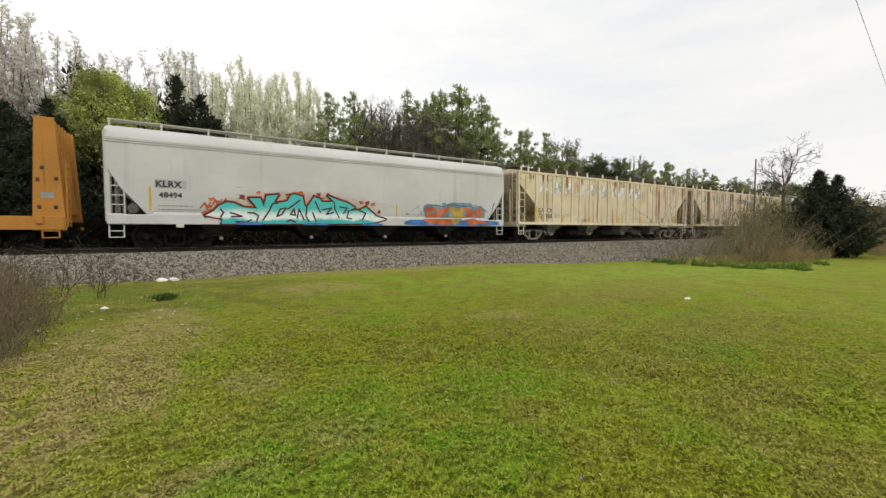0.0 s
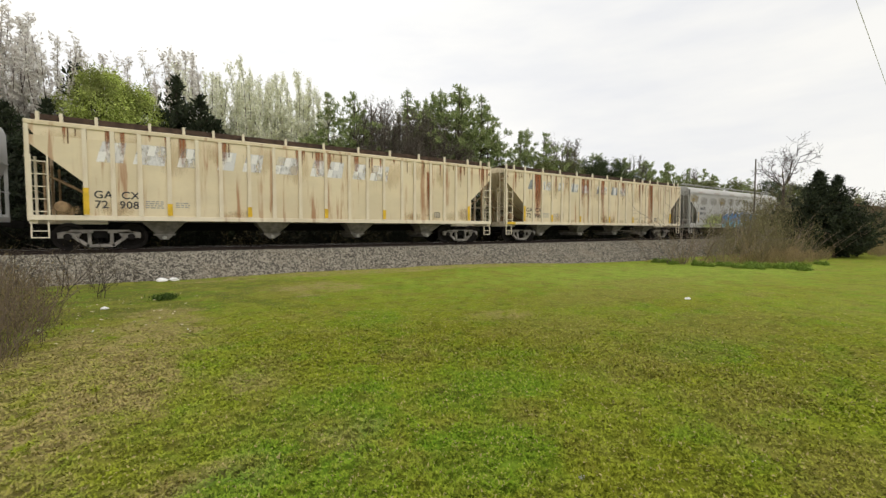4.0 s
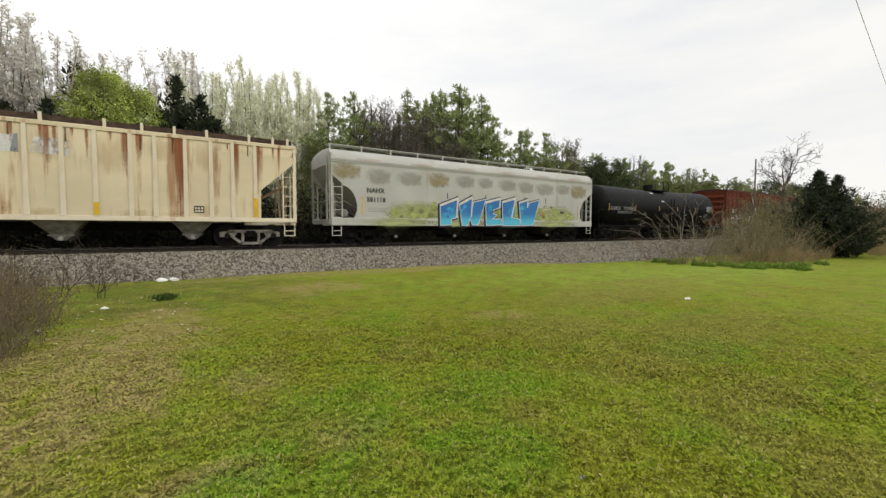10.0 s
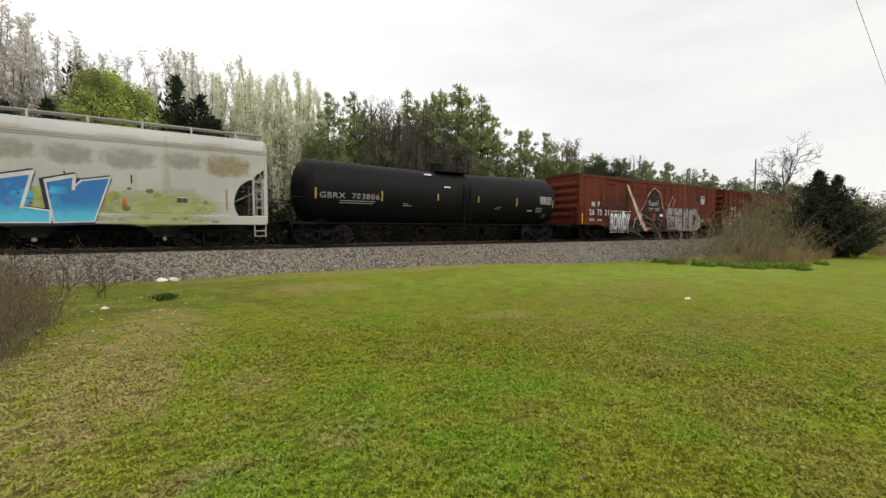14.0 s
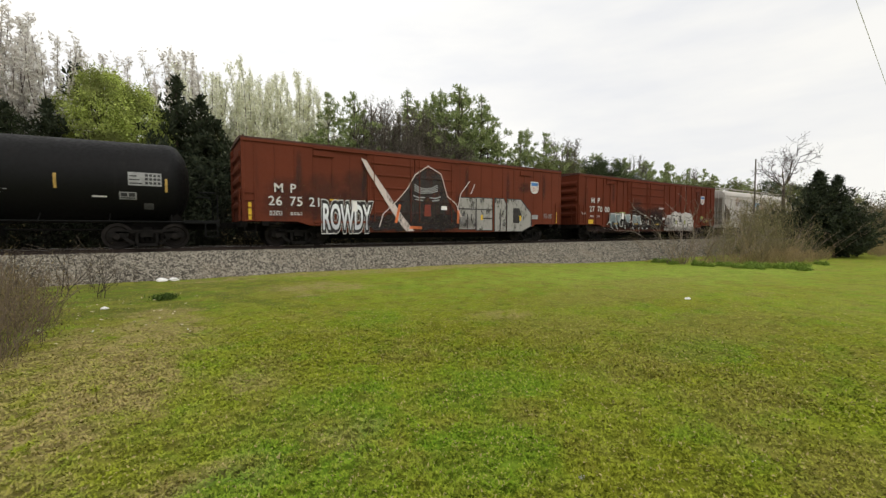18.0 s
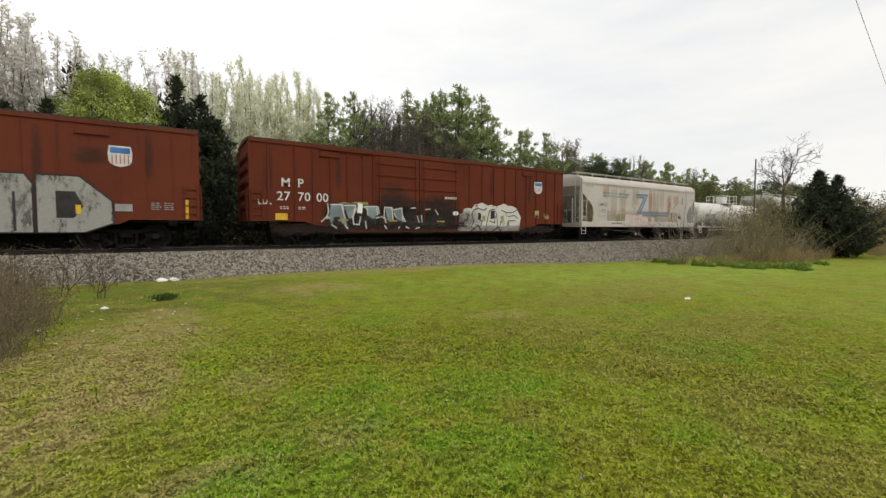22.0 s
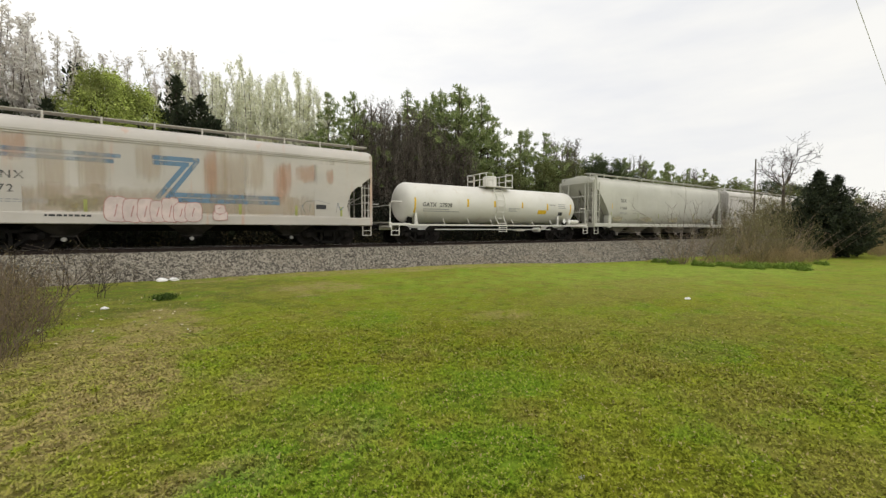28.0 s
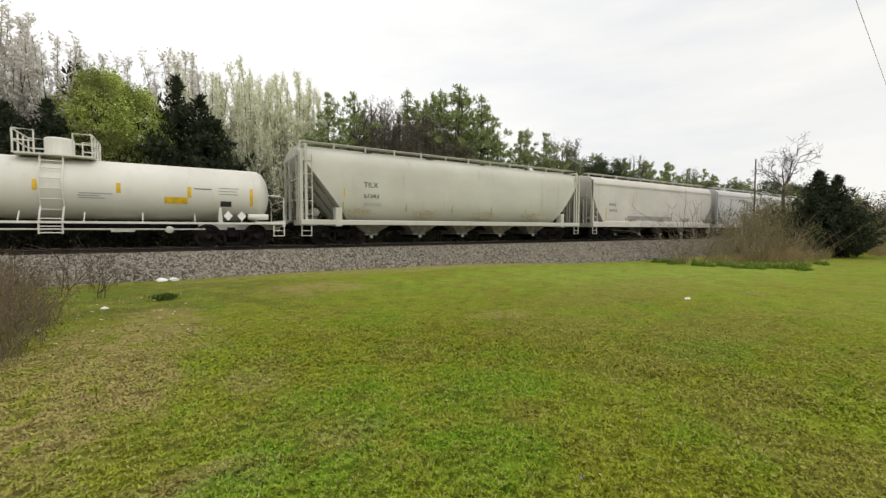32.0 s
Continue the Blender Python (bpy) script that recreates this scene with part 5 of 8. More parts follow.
def mint_spray():
    """Turquoise paint that fades to white along a band halfway up."""
    n = Nodes("turquoise_and_white_spray")
    sep = n.t.nodes.new("ShaderNodeSeparateXYZ")
    n.t.links.new(n.tc.outputs["Object"], sep.inputs[0])
    wob = n.times(n.times(n.grain(1.3, 3.0), 0.5), sep.outputs["Z"], "ADD")
    white = (0.74, 0.80, 0.79)
    c = n.blend(n.step(wob, 1.52, 1.90), white, (0.060, 0.47, 0.45))
    c = n.blend(n.step(wob, 1.30, 1.46, 1.0, 0.0), c, (0.045, 0.44, 0.44))
    c = n.blend(n.times(n.step(n.grain(5.0, 4.0), 0.5, 0.72), 0.3), c, (0.02, 0.26, 0.28))
    return n.done(c, 0.5)


M_MINT = mint_spray()
M_BLUEGREY = plain("blue_grey_sprayed_edge", (0.17, 0.26, 0.33), 0.55, 0, 0.4, 2.0)
M_RUSTRED = plain("rust_red_spray", (0.42, 0.10, 0.035), 0.55, 0, 0.3)
M_DARKRED = plain("black_red_spray", (0.07, 0.018, 0.018), 0.55, 0, 0.3)
piece = [(3.57, 0.94), (3.6, 1.15), (3.02, 1.26), (3.31, 1.44), (3.49, 1.64), (3.74, 1.79), (4.04, 1.76), (4.37, 1.6), (4.9, 1.58), (4.59, 1.98), (5, 2), (5.14, 1.65), (5.25, 2.12), (5.71, 2.17), (5.53, 1.89), (5.65, 1.82), (6.1, 1.93), (6.21, 2.17), (6.38, 2.23), (6.71, 2.14), (6.77, 1.8), (6.88, 1.65), (7.15, 2.05), (7.22, 2.16), (7.45, 2.07), (7.56, 1.93), (8.11, 1.96), (7.84, 2.24), (8.15, 2.1), (8.71, 1.95), (9.08, 1.74), (8.79, 1.58), (9.29, 1.61), (9.64, 1.77), (9.94, 1.53), (10.16, 1.34), (10.66, 1.21), (10.16, 1.06), (9.45, 0.99)]
seams = [[(3.55, 1.52), (3.64, 1.38), (3.54, 1.22)],
         [(3.88, 1.38), (4.09, 1.33), (4.3, 1.24), (3.93, 1.23)],
         [(4.52, 1.4), (4.75, 1.39), (4.92, 1.28), (4.83, 0.98)],
         [(5.1, 1.12), (5.34, 1.49), (5.48, 1.8), (5.65, 1.82)],
         [(5.64, 1.27), (5.78, 1.58), (6.02, 1.63), (5.84, 1.35), (5.64, 1.27)],
         [(6.09, 1.59), (6.41, 1.83), (6.6, 1.99)],
         [(6.19, 1.36), (6.34, 1.6), (6.4, 1.33), (6.23, 1.36)],
         [(6.47, 1.21), (6.55, 1.6), (6.76, 1.14)],
         [(6.88, 1.65), (6.84, 1.3), (6.98, 1.06)],
         [(7.14, 1.46), (7.21, 1.26), (7.28, 1.07)],
         [(7.26, 1.94), (7.37, 1.7), (7.48, 1.47)],
         [(7.55, 1.59), (7.98, 1.68), (7.74, 1.39), (8.06, 1.48)],
         [(8.11, 1.96), (8.14, 1.65), (8.33, 1.24)],
         [(8.38, 1.74), (8.71, 1.7), (8.54, 1.45)],
         [(8.79, 1.58), (8.7, 1.25), (8.91, 1.21)],
         [(9.29, 1.61), (9.63, 1.48), (9.46, 1.18)],
         [(4.08, 1.03), (4.45, 1), (4.64, 1.11)],
         [(6.04, 1.05), (6.19, 1.13), (6.4, 1.02)]]
soft_stain(klrx, "overspray", 2.6, 11.2, 1.2, 2.5, S_HAZE, -1.605, "faint orange overspray")
strokes(klrx, "graffiti_glow", [piece[2:36]], 0.20, M_ORANGE, -1.6175, "orange spray outline")
strokes(klrx, "graffiti_outline", [piece + piece[:1]], 0.13, M_DARKRED, -1.6290, "dark red spray outline")
blob(klrx, "graffiti_piece", piece[::-1], M_MINT, -1.6400, "turquoise and white sprayed lettering")
strokes(klrx, "graffiti_line", seams, 0.065, M_DARKRED, -1.6420, "dark sprayed line between the letters")
for k, (x, z, r) in enumerate(((3.2, 1.9, 0.06), (3.45, 1.8, 0.05), (3.1, 1.62, 0.07), (4.3, 2.02, 0.1), (4.95, 2.25, 0.07), (6.1, 2.15, 0.08), (6.6, 2.3, 0.09), (7.4, 2.25, 0.10), (7.55, 2.08, 0.09), (8.3, 2.1, 0.08), (9.4, 1.98, 0.07),
                               (9.7, 1.95, 0.09), (10.0, 1.93, 0.08), (10.3, 1.55, 0.08), (3.3, 1.2, 0.08))):
    cloud_blob(klrx, "paint_splash", x - r, x + r * 1.4, z - r, z + r, M_MAROON if k % 2 else M_ORANGE, -1.608 - 0.001 * k if z > 1.3 else -1.63, k, 12, 0.4)
strokes(klrx, "graffiti_scribble", [[(2.85, 1.55), (3.0, 1.75), (3.08, 1.5), (3.2, 1.78)], [(3.15, 1.45), (3.35, 1.85), (3.45, 1.6), (3.6, 1.9)], [(3.3, 1.95), (3.55, 1.7), (3.75, 1.95)], [(2.9, 1.35), (3.25, 1.5), (3.5, 1.4)], [(3.0, 1.25), (3.4, 1.35)]], 0.05, M_RUSTRED, -1.612, "rust red scribble")
for k, x in enumerate((4.6, 7.3, 10.0)):
    cloud_blob(klrx, "graffiti_edge", x - 0.55, x + 0.55, 0.91, 1.0, M_BLUE, -1.6500 - 0.001 * k, 40 + k, 20, 0.1, "deep blue sprayed edge")
cloud_blob(klrx, "graffiti_base", 11.7, 17.9, 0.92, 1.22, M_BLUE, -1.626, 51, 44, 0.04, "blue sprayed band")
blob(klrx, "graffiti_shadow", [(12.82, 1.77), (12.89, 1.56), (12.92, 1.33), (16.81, 1.42), (16.86, 1.84), (16.52, 2.03), (16.22, 1.97), (15.96, 1.98), (15.89, 2.18), (15.28, 2.18), (14.63, 2.17), (14.19, 2.04), (14.16, 2.15), (13.97, 2.14), (13.93, 1.96), (13.49, 2.01), (13.06, 2.05), (12.82, 1.93)], M_BLUEGREY, -1.6100, "blue-grey sprayed background")
for pts, material, y, label in (([(12.9, 1.83), (13.05, 1.91), (13.48, 1.9), (13.57, 1.73), (13.8, 1.81), (14.19, 1.86), (14.39, 1.99), (14.44, 1.82), (14.25, 1.6), (13.98, 1.39), (13.6, 1.35), (12.98, 1.34), (13.0, 1.63)], M_ORANGE, -1.6130, "orange sprayed letter"), ([(14.47, 1.91), (15.27, 1.95), (15.39, 1.39), (14.36, 1.37), (14.53, 1.61)], M_OCHRE, -1.6136, "mustard sprayed letter"), ([(15.33, 1.94), (15.7, 1.92), (15.92, 1.73), (16.21, 1.82), (16.59, 1.95), (16.66, 1.59), (16.51, 1.41), (15.49, 1.39)], M_ORANGE, -1.6142, "orange sprayed letter"),
                                ([(12.77, 1.26), (14.57, 1.29), (14.6, 0.99), (13.78, 0.97), (13.46, 1.04), (13.21, 0.94), (13.09, 1.08), (12.82, 1.13)], M_ORANGE, -1.6300, "orange sprayed letter foot"), ([(14.59, 1.29), (15.26, 1.31), (15.06, 1.13), (14.84, 0.98), (14.61, 0.98)], M_OCHRE, -1.6330, "mustard sprayed letter foot"), ([(15.35, 1.25), (15.98, 1.32), (17.12, 1.08), (16.96, 0.98), (16.58, 1.07), (15.98, 0.96), (15.61, 1.0), (15.66, 1.14)], M_ORANGE, -1.6360, "orange sprayed letter foot")):
    blob(klrx, "graffiti_letter", pts[::-1], material, y, label)
strokes(klrx, "graffiti_line", [[(13.57, 1.71), (13.73, 1.51), (13.99, 1.59)], [(13.17, 1.64), (13.48, 1.61), (13.53, 1.4)], [(14.25, 1.6), (14.44, 1.77)], [(15.36, 1.79), (15.55, 1.56)], [(15.92, 1.73), (16.02, 1.46)], [(16.29, 1.66), (16.43, 1.43)], [(14.58, 1.54), (14.71, 1.43)]], 0.07, M_BLUEGREY, -1.6160, "blue-grey sprayed line")
strokes(klrx, "graffiti_scribble", [[(13.0, 1.9), (13.5, 2.0), (14.1, 1.92)], [(14.3, 2.02), (16.6, 2.0)], [(14.9, 1.92), (16.2, 2.06)], [(16.6, 1.96), (17.0, 1.7)], [(12.2, 1.7), (12.5, 1.9), (12.7, 1.5)], [(11.8, 1.5), (12.9, 1.46)],
                                  [(12.4, 1.35), (12.9, 1.75)], [(17.2, 1.5), (17.5, 2.2)]], 0.07, M_STRIPE, -1.620, "blue-grey scribble")

S_HOOD = worn("worn_mural_black", (0.034, 0.025, 0.022), 0.78, 0.34, 0.58, 1.6)
S_SILVER = worn("worn_silver_spray", (0.33, 0.315, 0.295), 0.92, 0.34, 0.52, 2.4)
M_CHALKWHITE = plain("chalky_white_spray", (0.50, 0.49, 0.46), 0.6, 0, 0.3)
S_CHALK = worn("worn_white_spray", (0.60, 0.57, 0.53), 0.95, 0.30, 0.46, 2.4)
S_SLASH = worn("worn_pale_slash", (0.62, 0.53, 0.50), 0.9, 0.34, 0.5, 2.2)
M_FILL = gradient_spray("white_to_grey_spray", (0.52, 0.54, 0.58), (0.78, 0.80, 0.82), 0.2, 0.9, 0.3)
S_LETTER = worn("worn_white_lettering", (0.72, 0.71, 0.70), 0.85, 0.42, 0.56, 2.4)
S_BOLD = worn("worn_bold_lettering", (0.80, 0.78, 0.74), 0.95, 0.28, 0.45, 2.4)
S_GREYLETTER = worn("worn_grey_lettering", (0.28, 0.30, 0.31), 0.9, 0.36, 0.54, 3.0)
# tan hoppers: worn-off company lettering as pale blocks, rust bands
for x, w in ((1.76, 0.74), (2.78, 0.95), (4.12, 0.62), (5.46, 0.58), (6.35, 0.70), (7.55, 0.95), (9.06, 0.62), (9.80, 0.70), (11.0, 0.62), (11.86, 0.92)):
    part("worn_lettering", Geo().prism([(x, 3.06), (x + w, 3.06), (x + w + 0.12, 3.78), (x + 0.20, 3.78)], -1.5545, -1.551), S_LETTER, tan1, "worn-off white painted lettering")
    for a, b in ((x, 3.06), (x + w * 0.45, 3.40)):
        part("worn_lettering", Geo().prism([(a, b), (a + 0.22, b), (a + 0.30, b + 0.36), (a + 0.09, b + 0.36)], -1.5585, -1.5555), S_BOLD, tan1, "worn-off white painted lettering")
for k, (x, w) in enumerate(((2.30, 0.32), (2.95, 0.30), (3.30, 0.62), (4.42, 0.52), (5.62, 0.75), (6.62, 0.55), (7.1, 0.45), (8.30, 0.32), (8.72, 0.70), (9.95, 0.70), (10.95, 0.95))):
    part("worn_lettering", Geo().prism([(x, 3.2), (x + w, 3.2), (x + w + 0.06, 3.74), (x + 0.14, 3.74)], -1.5545, -1.551), S_LETTER, tan2, "worn-off white painted lettering")
for x, w in ((1.76, 0.42), (2.18, 0.2), (5.75, 0.25), (6.55, 0.2), (8.35, 0.38), (9.95, 0.3), (10.5, 0.2)):
    part("worn_lettering", Geo().prism([(x, 3.20), (x + w, 3.20), (x + w, 3.78), (x + w * 0.6, 3.78)], -1.5585, -1.556), S_GREYLETTER, tan2, "worn-off grey painted lettering")


def rust_run(car, x, w, z0, z1, seed):
    """A run of rust down the side."""
    soft_stain(car, "rust_run", x - w * 0.2, x + w * 1.2, z0 - 0.4, min(z1 + 0.08, 4.2), S_RUN, -1.5575 - 0.0002 * (seed % 9), "brown rust run")


for car, rows in ((tan1, ((15.04, 0.26, 1.5, 3.6), (15.10, 0.14, 1.3, 3.3), (4.2, 0.22, 3.4, 4.2), (5.6, 0.2, 3.6, 4.2), (9.3, 0.22, 3.5, 4.2), (2.1, 0.18, 3.8, 4.2), (2.45, 0.12, 3.6, 4.2), (11.1, 0.22, 3.7, 4.2), (17.1, 0.14, 3.3, 4.2), (18.6, 0.2, 2.9, 4.2), (18.95, 0.12, 3.2, 4.2))),
                  (tan2, ((2.40, 0.52, 1.5, 4.2), (2.46, 0.40, 1.7, 4.2), (6.66, 0.42, 2.6, 4.2), (7.25, 0.55, 2.7, 4.2), (8.85, 0.34, 1.6, 4.2), (13.35, 0.22, 2.9, 4.2), (13.75, 0.16, 3.3, 4.2), (14.88, 0.40, 1.4, 4.2), (14.95, 0.28, 1.4, 4.2), (16.9, 0.20, 2.4, 4.2), (4.2, 0.12, 3.0, 4.1), (0.7, 0.14, 3.2, 4.1), (11.3, 0.14, 2.8, 4.1), (17.7, 0.2, 2.4, 4.1)))):
    for k, (x, w, z0, z1) in enumerate(rows):
        rust_run(car, x, w, z0, z1, k + int(x * 10))
    rr = random.Random(len(rows))
    for k in range(20):
        x = rr.uniform(0.4, 18.8)
        top = 4.2
        soft_stain(car, "rust_streak", x - 0.06, x + 0.06, top - rr.uniform(0.3, 1.1), min(top, 4.2), S_RUN, -1.5595 - 0.0002 * (k % 5), "thin rust streak")
    for k in range(12):
        x = 0.9 + 1.5 * k
        soft_stain(car, "rust_wash", x - 0.55, x + 0.75, 3.2 - 0.3 * (k % 3), 4.2, S_OCHRE, -1.5530 - 0.0002 * (k % 3), "ochre rust wash below the eave")
    for k in range(12):
        x = rr.uniform(0.8, 18.0)
        soft_stain(car, "rust_stain", x - 0.4, x + 0.6, 1.1, rr.uniform(1.4, 2.1), S_OCHRE, -1.5570 + 0.0003 * (k % 4), "pale rust stain")
part("sill_patch", Geo().box(0.1, 0.75, -1.604, -1.600, 1.03, 1.18), M_SAFETY, tan2, "orange-yellow patch on the sill")
for car, low in ((tan1, "908"), (tan2, "905")):
    write(car, "GA", 1.66, 1.80, 0.37, M_BLACK, -1.558)
    write(car, "CX", 2.42, 1.80, 0.37, M_BLACK, -1.558)
    write(car, "72", 1.68, 1.46, 0.37, M_BLACK, -1.558)
    write(car, low, 2.36, 1.46, 0.37, M_BLACK, -1.558)
for car in (tan1, tan2):
    bars(car, 3.12, 1.75, 0.55, 4, M_GREYMARK, -1.558)
    bars(car, 4.05, 1.72, 0.45, 3, M_GREYMARK, -1.558)
for car in (tan1, tan2):
    panel = part("stencil_panel", Geo().box(15.5, 15.84, -1.558, -1.552, 1.35, 1.62), M_BLACK, car, "small black stencilled panel")
    for k in range(2):
        for q in range(3):
            part("stencil_block", Geo().box(15.53 + 0.10 * q, 15.60 + 0.10 * q, -1.561, -1.5585, 1.39 + 0.11 * k, 1.46 + 0.11 * k), M_TANRIB, panel)
    drips = random.Random(5)
    for k in range(14):
        x = drips.uniform(1.0, 18.4)
        part("rust_drip", Geo().box(x, x + 0.035, -1.561, -1.5595, 4.10 - drips.uniform(0.15, 0.55), 4.12), M_RUSTSPOT, car, "dark rust drip")

# stained hopper with blue block letters
write(nahx, "NAHX", 1.72, 2.48, 0.31, M_BLACK, bold=0.014)
write(nahx, "581118", 1.72, 2.04, 0.31, M_BLACK, bold=0.014)
bars(nahx, 1.8, 1.75, 0.9, 3, M_GREYMARK)
bar(nahx, 1.45, 1.45, 0.07, 0.8, M_SAFETY)
bar(nahx, 3.95, 1.42, 0.16, 0.36, M_SAFETY)
M_MOSS = plain("moss_green_spray", (0.16, 0.18, 0.07), 0.6, 0, 0.3)
soft_stain(nahx, "spray_cloud", 2.3, 6.3, 0.95, 2.25, S_LIME, -1.607, "pale green sprayed cloud")
soft_stain(nahx, "spray_cloud", 12.2, 17.0, 0.95, 2.25, S_LIME, -1.607, "pale green sprayed cloud")
for k, (x0, x1) in enumerate(((2.6, 4.4), (3.8, 6.2), (12.6, 14.8), (14.2, 16.4))):
    soft_stain(nahx, "spray_cloud", x0, x1, 1.0, 2.0 + 0.15 * (k % 2), S_LIME, -1.6085 - 0.0003 * k, "pale green sprayed cloud")
cloud_blob(nahx, "spray_cloud", 5.6, 13.2, 1.28, 2.12, M_OLIVE, -1.608, 63, 60, 0.1, "olive sprayed background")
for k in range(4):
    soft_stain(nahx, "spray_cloud", 1.2 + 3.7 * k, 5.8 + 3.7 * k, 0.80, 1.38, S_LIME, -1.6175 - 0.0004 * k, "pale green sprayed band")
rng_spots = random.Random(8)
for k in range(22):
    x = rng_spots.uniform(2.9, 5.6) if k % 2 else rng_spots.uniform(12.9, 16.2)
    z = rng_spots.uniform(1.35, 2.2)
    r = rng_spots.uniform(0.04, 0.17)
    cloud_blob(nahx, "paint_spot", x - r * 1.3, x + r * 1.3, z - r, z + r, M_OLIVE if k % 3 else M_MOSS, -1.610 - 0.0004 * k, k, 14, 0.2, square=2)
S_SMUDGE = stain("soft_grey_smudge", (0.27, 0.245, 0.185), 0.38, 0.85, (1.6, 1, 0.9), 1.5, square=3.0)
S_MUSTARD = stain("soft_mustard_smudge", (0.34, 0.26, 0.11), 0.58, 0.85, (1.4, 1, 0.9), 1.5, square=3.0)
for material, x0, x1, z0, z1 in ((S_MUSTARD, 0.11, 1.29, 3.14, 3.74), (S_SMUDGE, 1.84, 2.84, 2.97, 3.55), (S_SMUDGE, 3.46, 4.61, 3.0, 3.53), (S_MUSTARD, 5.22, 6.27, 3.01, 3.61), (S_SMUDGE, 6.96, 8.01, 3.09, 3.58), (S_SMUDGE, 8.46, 9.32, 3.13, 3.56), (S_SMUDGE, 9.97, 11.12, 3.06, 3.55), (S_SMUDGE, 11.49, 12.56, 3.0, 3.55), (S_SMUDGE, 12.9, 14.35, 2.94, 3.53), (S_SMUDGE, 14.81, 15.78, 3.07, 3.53), (S_MUSTARD, 16.07, 17.48, 2.86, 3.56)):
    soft_stain(nahx, "grime_patch", x0 - 0.22, x1 + 0.22, z0 - 0.15, z1 + 0.12, material, -1.604, "square patch of olive grime")
for k in range(6):
    soft_stain(nahx, "rust_stain", 1.0 + 2.9 * k, 2.6 + 2.9 * k, 3.9, 4.12, S_PALERUST, -1.6125, "pale rust stain along the roof edge")
block = [[(5.85, 2.01), (6.98, 2.42), (6.92, 1.39), (6.54, 1.29), (6.51, 0.99), (5.87, 0.96)],
         [(7.08, 2.10), (7.96, 2.53), (7.88, 1.44), (8.04, 2.22), (8.87, 2.40), (8.37, 0.99), (7.96, 0.99), (7.81, 1.38), (7.60, 0.96), (7.27, 0.96)],
         [(8.92, 2.27), (9.98, 2.53), (9.95, 2.01), (9.39, 1.84), (9.39, 1.62), (9.69, 1.55), (9.38, 1.30), (10.04, 1.31), (10.10, 1.01), (8.96, 0.97)],
         [(10.15, 2.34), (11.15, 2.59), (10.86, 1.42), (11.51, 1.31), (11.51, 0.97), (10.21, 0.96)],
         [(11.46, 2.33), (12.18, 2.54), (12.14, 2.08), (12.36, 2.35), (13.10, 2.50), (12.64, 1.01), (11.64, 0.97)]]
M_DEEP = gradient_spray("deep_to_sky_blue_spray", (0.09, 0.47, 0.66), (0.025, 0.15, 0.42), 1.05, 1.75, 0.6)
for k, pts in enumerate(block):
    ring = pts + [pts[0]]
    strokes(nahx, "graffiti_shadow", [[(x - 0.05, z - 0.02) for x, z in ring]], 0.22, M_NAVY, -1.626, "dark sprayed outline")
    strokes(nahx, "graffiti_outline", [ring], 0.10, M_WHITE, -1.632, "white sprayed outline")
    blob(nahx, "graffiti_letter", pts[::-1], M_DEEP, -1.640, "blue sprayed block letter")
    cx, cz = sum(p[0] for p in pts) / len(pts), sum(p[1] for p in pts) / len(pts)
    strokes(nahx, "graffiti_shine", [[(x + (cx - x) * 0.05, z + (cz - z) * 0.05) for x, z in ring[:2]], [(x + (cx - x) * 0.06, z + (cz - z) * 0.06) for x, z in ring[1:3]]], 0.085, M_WHITE, -1.6445, "white sprayed edge")
    rr = random.Random(300 + k)
    for j in range(9):
        q = rr.uniform(0.05, 0.15)
        x, z = cx + rr.uniform(-0.32, 0.2), cz + rr.uniform(-0.1, 0.45)
        if k in (1, 2, 4):
            x = pts[0][0] + rr.uniform(0.16, 0.4)
            z = rr.uniform(1.5, 2.1)
        cloud_blob(nahx, "graffiti_patch", x - q, x + q, z - q, z + q, M_SKY if j % 3 else M_BLUE, -1.6422 - 0.0002 * j, rr.randint(0, 999), 9, 0.35, "light blue sprayed patch")
for x, z in ((7.02, 1.75), (9.0, 1.5), (10.12, 1.6), (13.5, 1.62)):
    cloud_blob(nahx, "paint_splash", x - 0.07, x + 0.07, z - 0.22, z + 0.2, M_ORANGE, -1.615, int(x * 10), 12, 0.25, "orange sprayed dab")
test = part("test_panel", Geo().box(15.05, 15.45, -1.609, -1.605, 1.68, 1.94), M_WHITE, nahx, "white outlined test panel")
for x in (15.08, 15.26):
    part("test_field", Geo().box(x, x + 0.16, -1.613, -1.610, 1.72, 1.90), M_BLACK, test)
bars(nahx, 14.9, 2.25, 0.8, 2, M_GREYMARK)
bar(nahx, 16.72, 1.45, 0.06, 0.85, M_DULLYELLOW)
rng_dots = random.Random(18)
for k in range(34):
    x, z, r = rng_dots.uniform(2.6, 16.6), rng_dots.uniform(0.98, 1.22), rng_dots.uniform(0.02, 0.06)
    cloud_blob(nahx, "paint_spot", x - r * 1.5, x + r * 1.5, z - r, z + r, M_MOSS, -1.6215 - 0.0002 * k, k, 10, 0.2, square=2)
for x in (6.3, 8.9, 11.9, 13.7):
    bar(nahx, x, 2.35, 0.05, 0.32, M_NAVY, -1.606, "vent_mark", "dark short mark")

M_ROSE = plain("rose_spray", (0.42, 0.20, 0.18), 0.6, 0, 0.3)

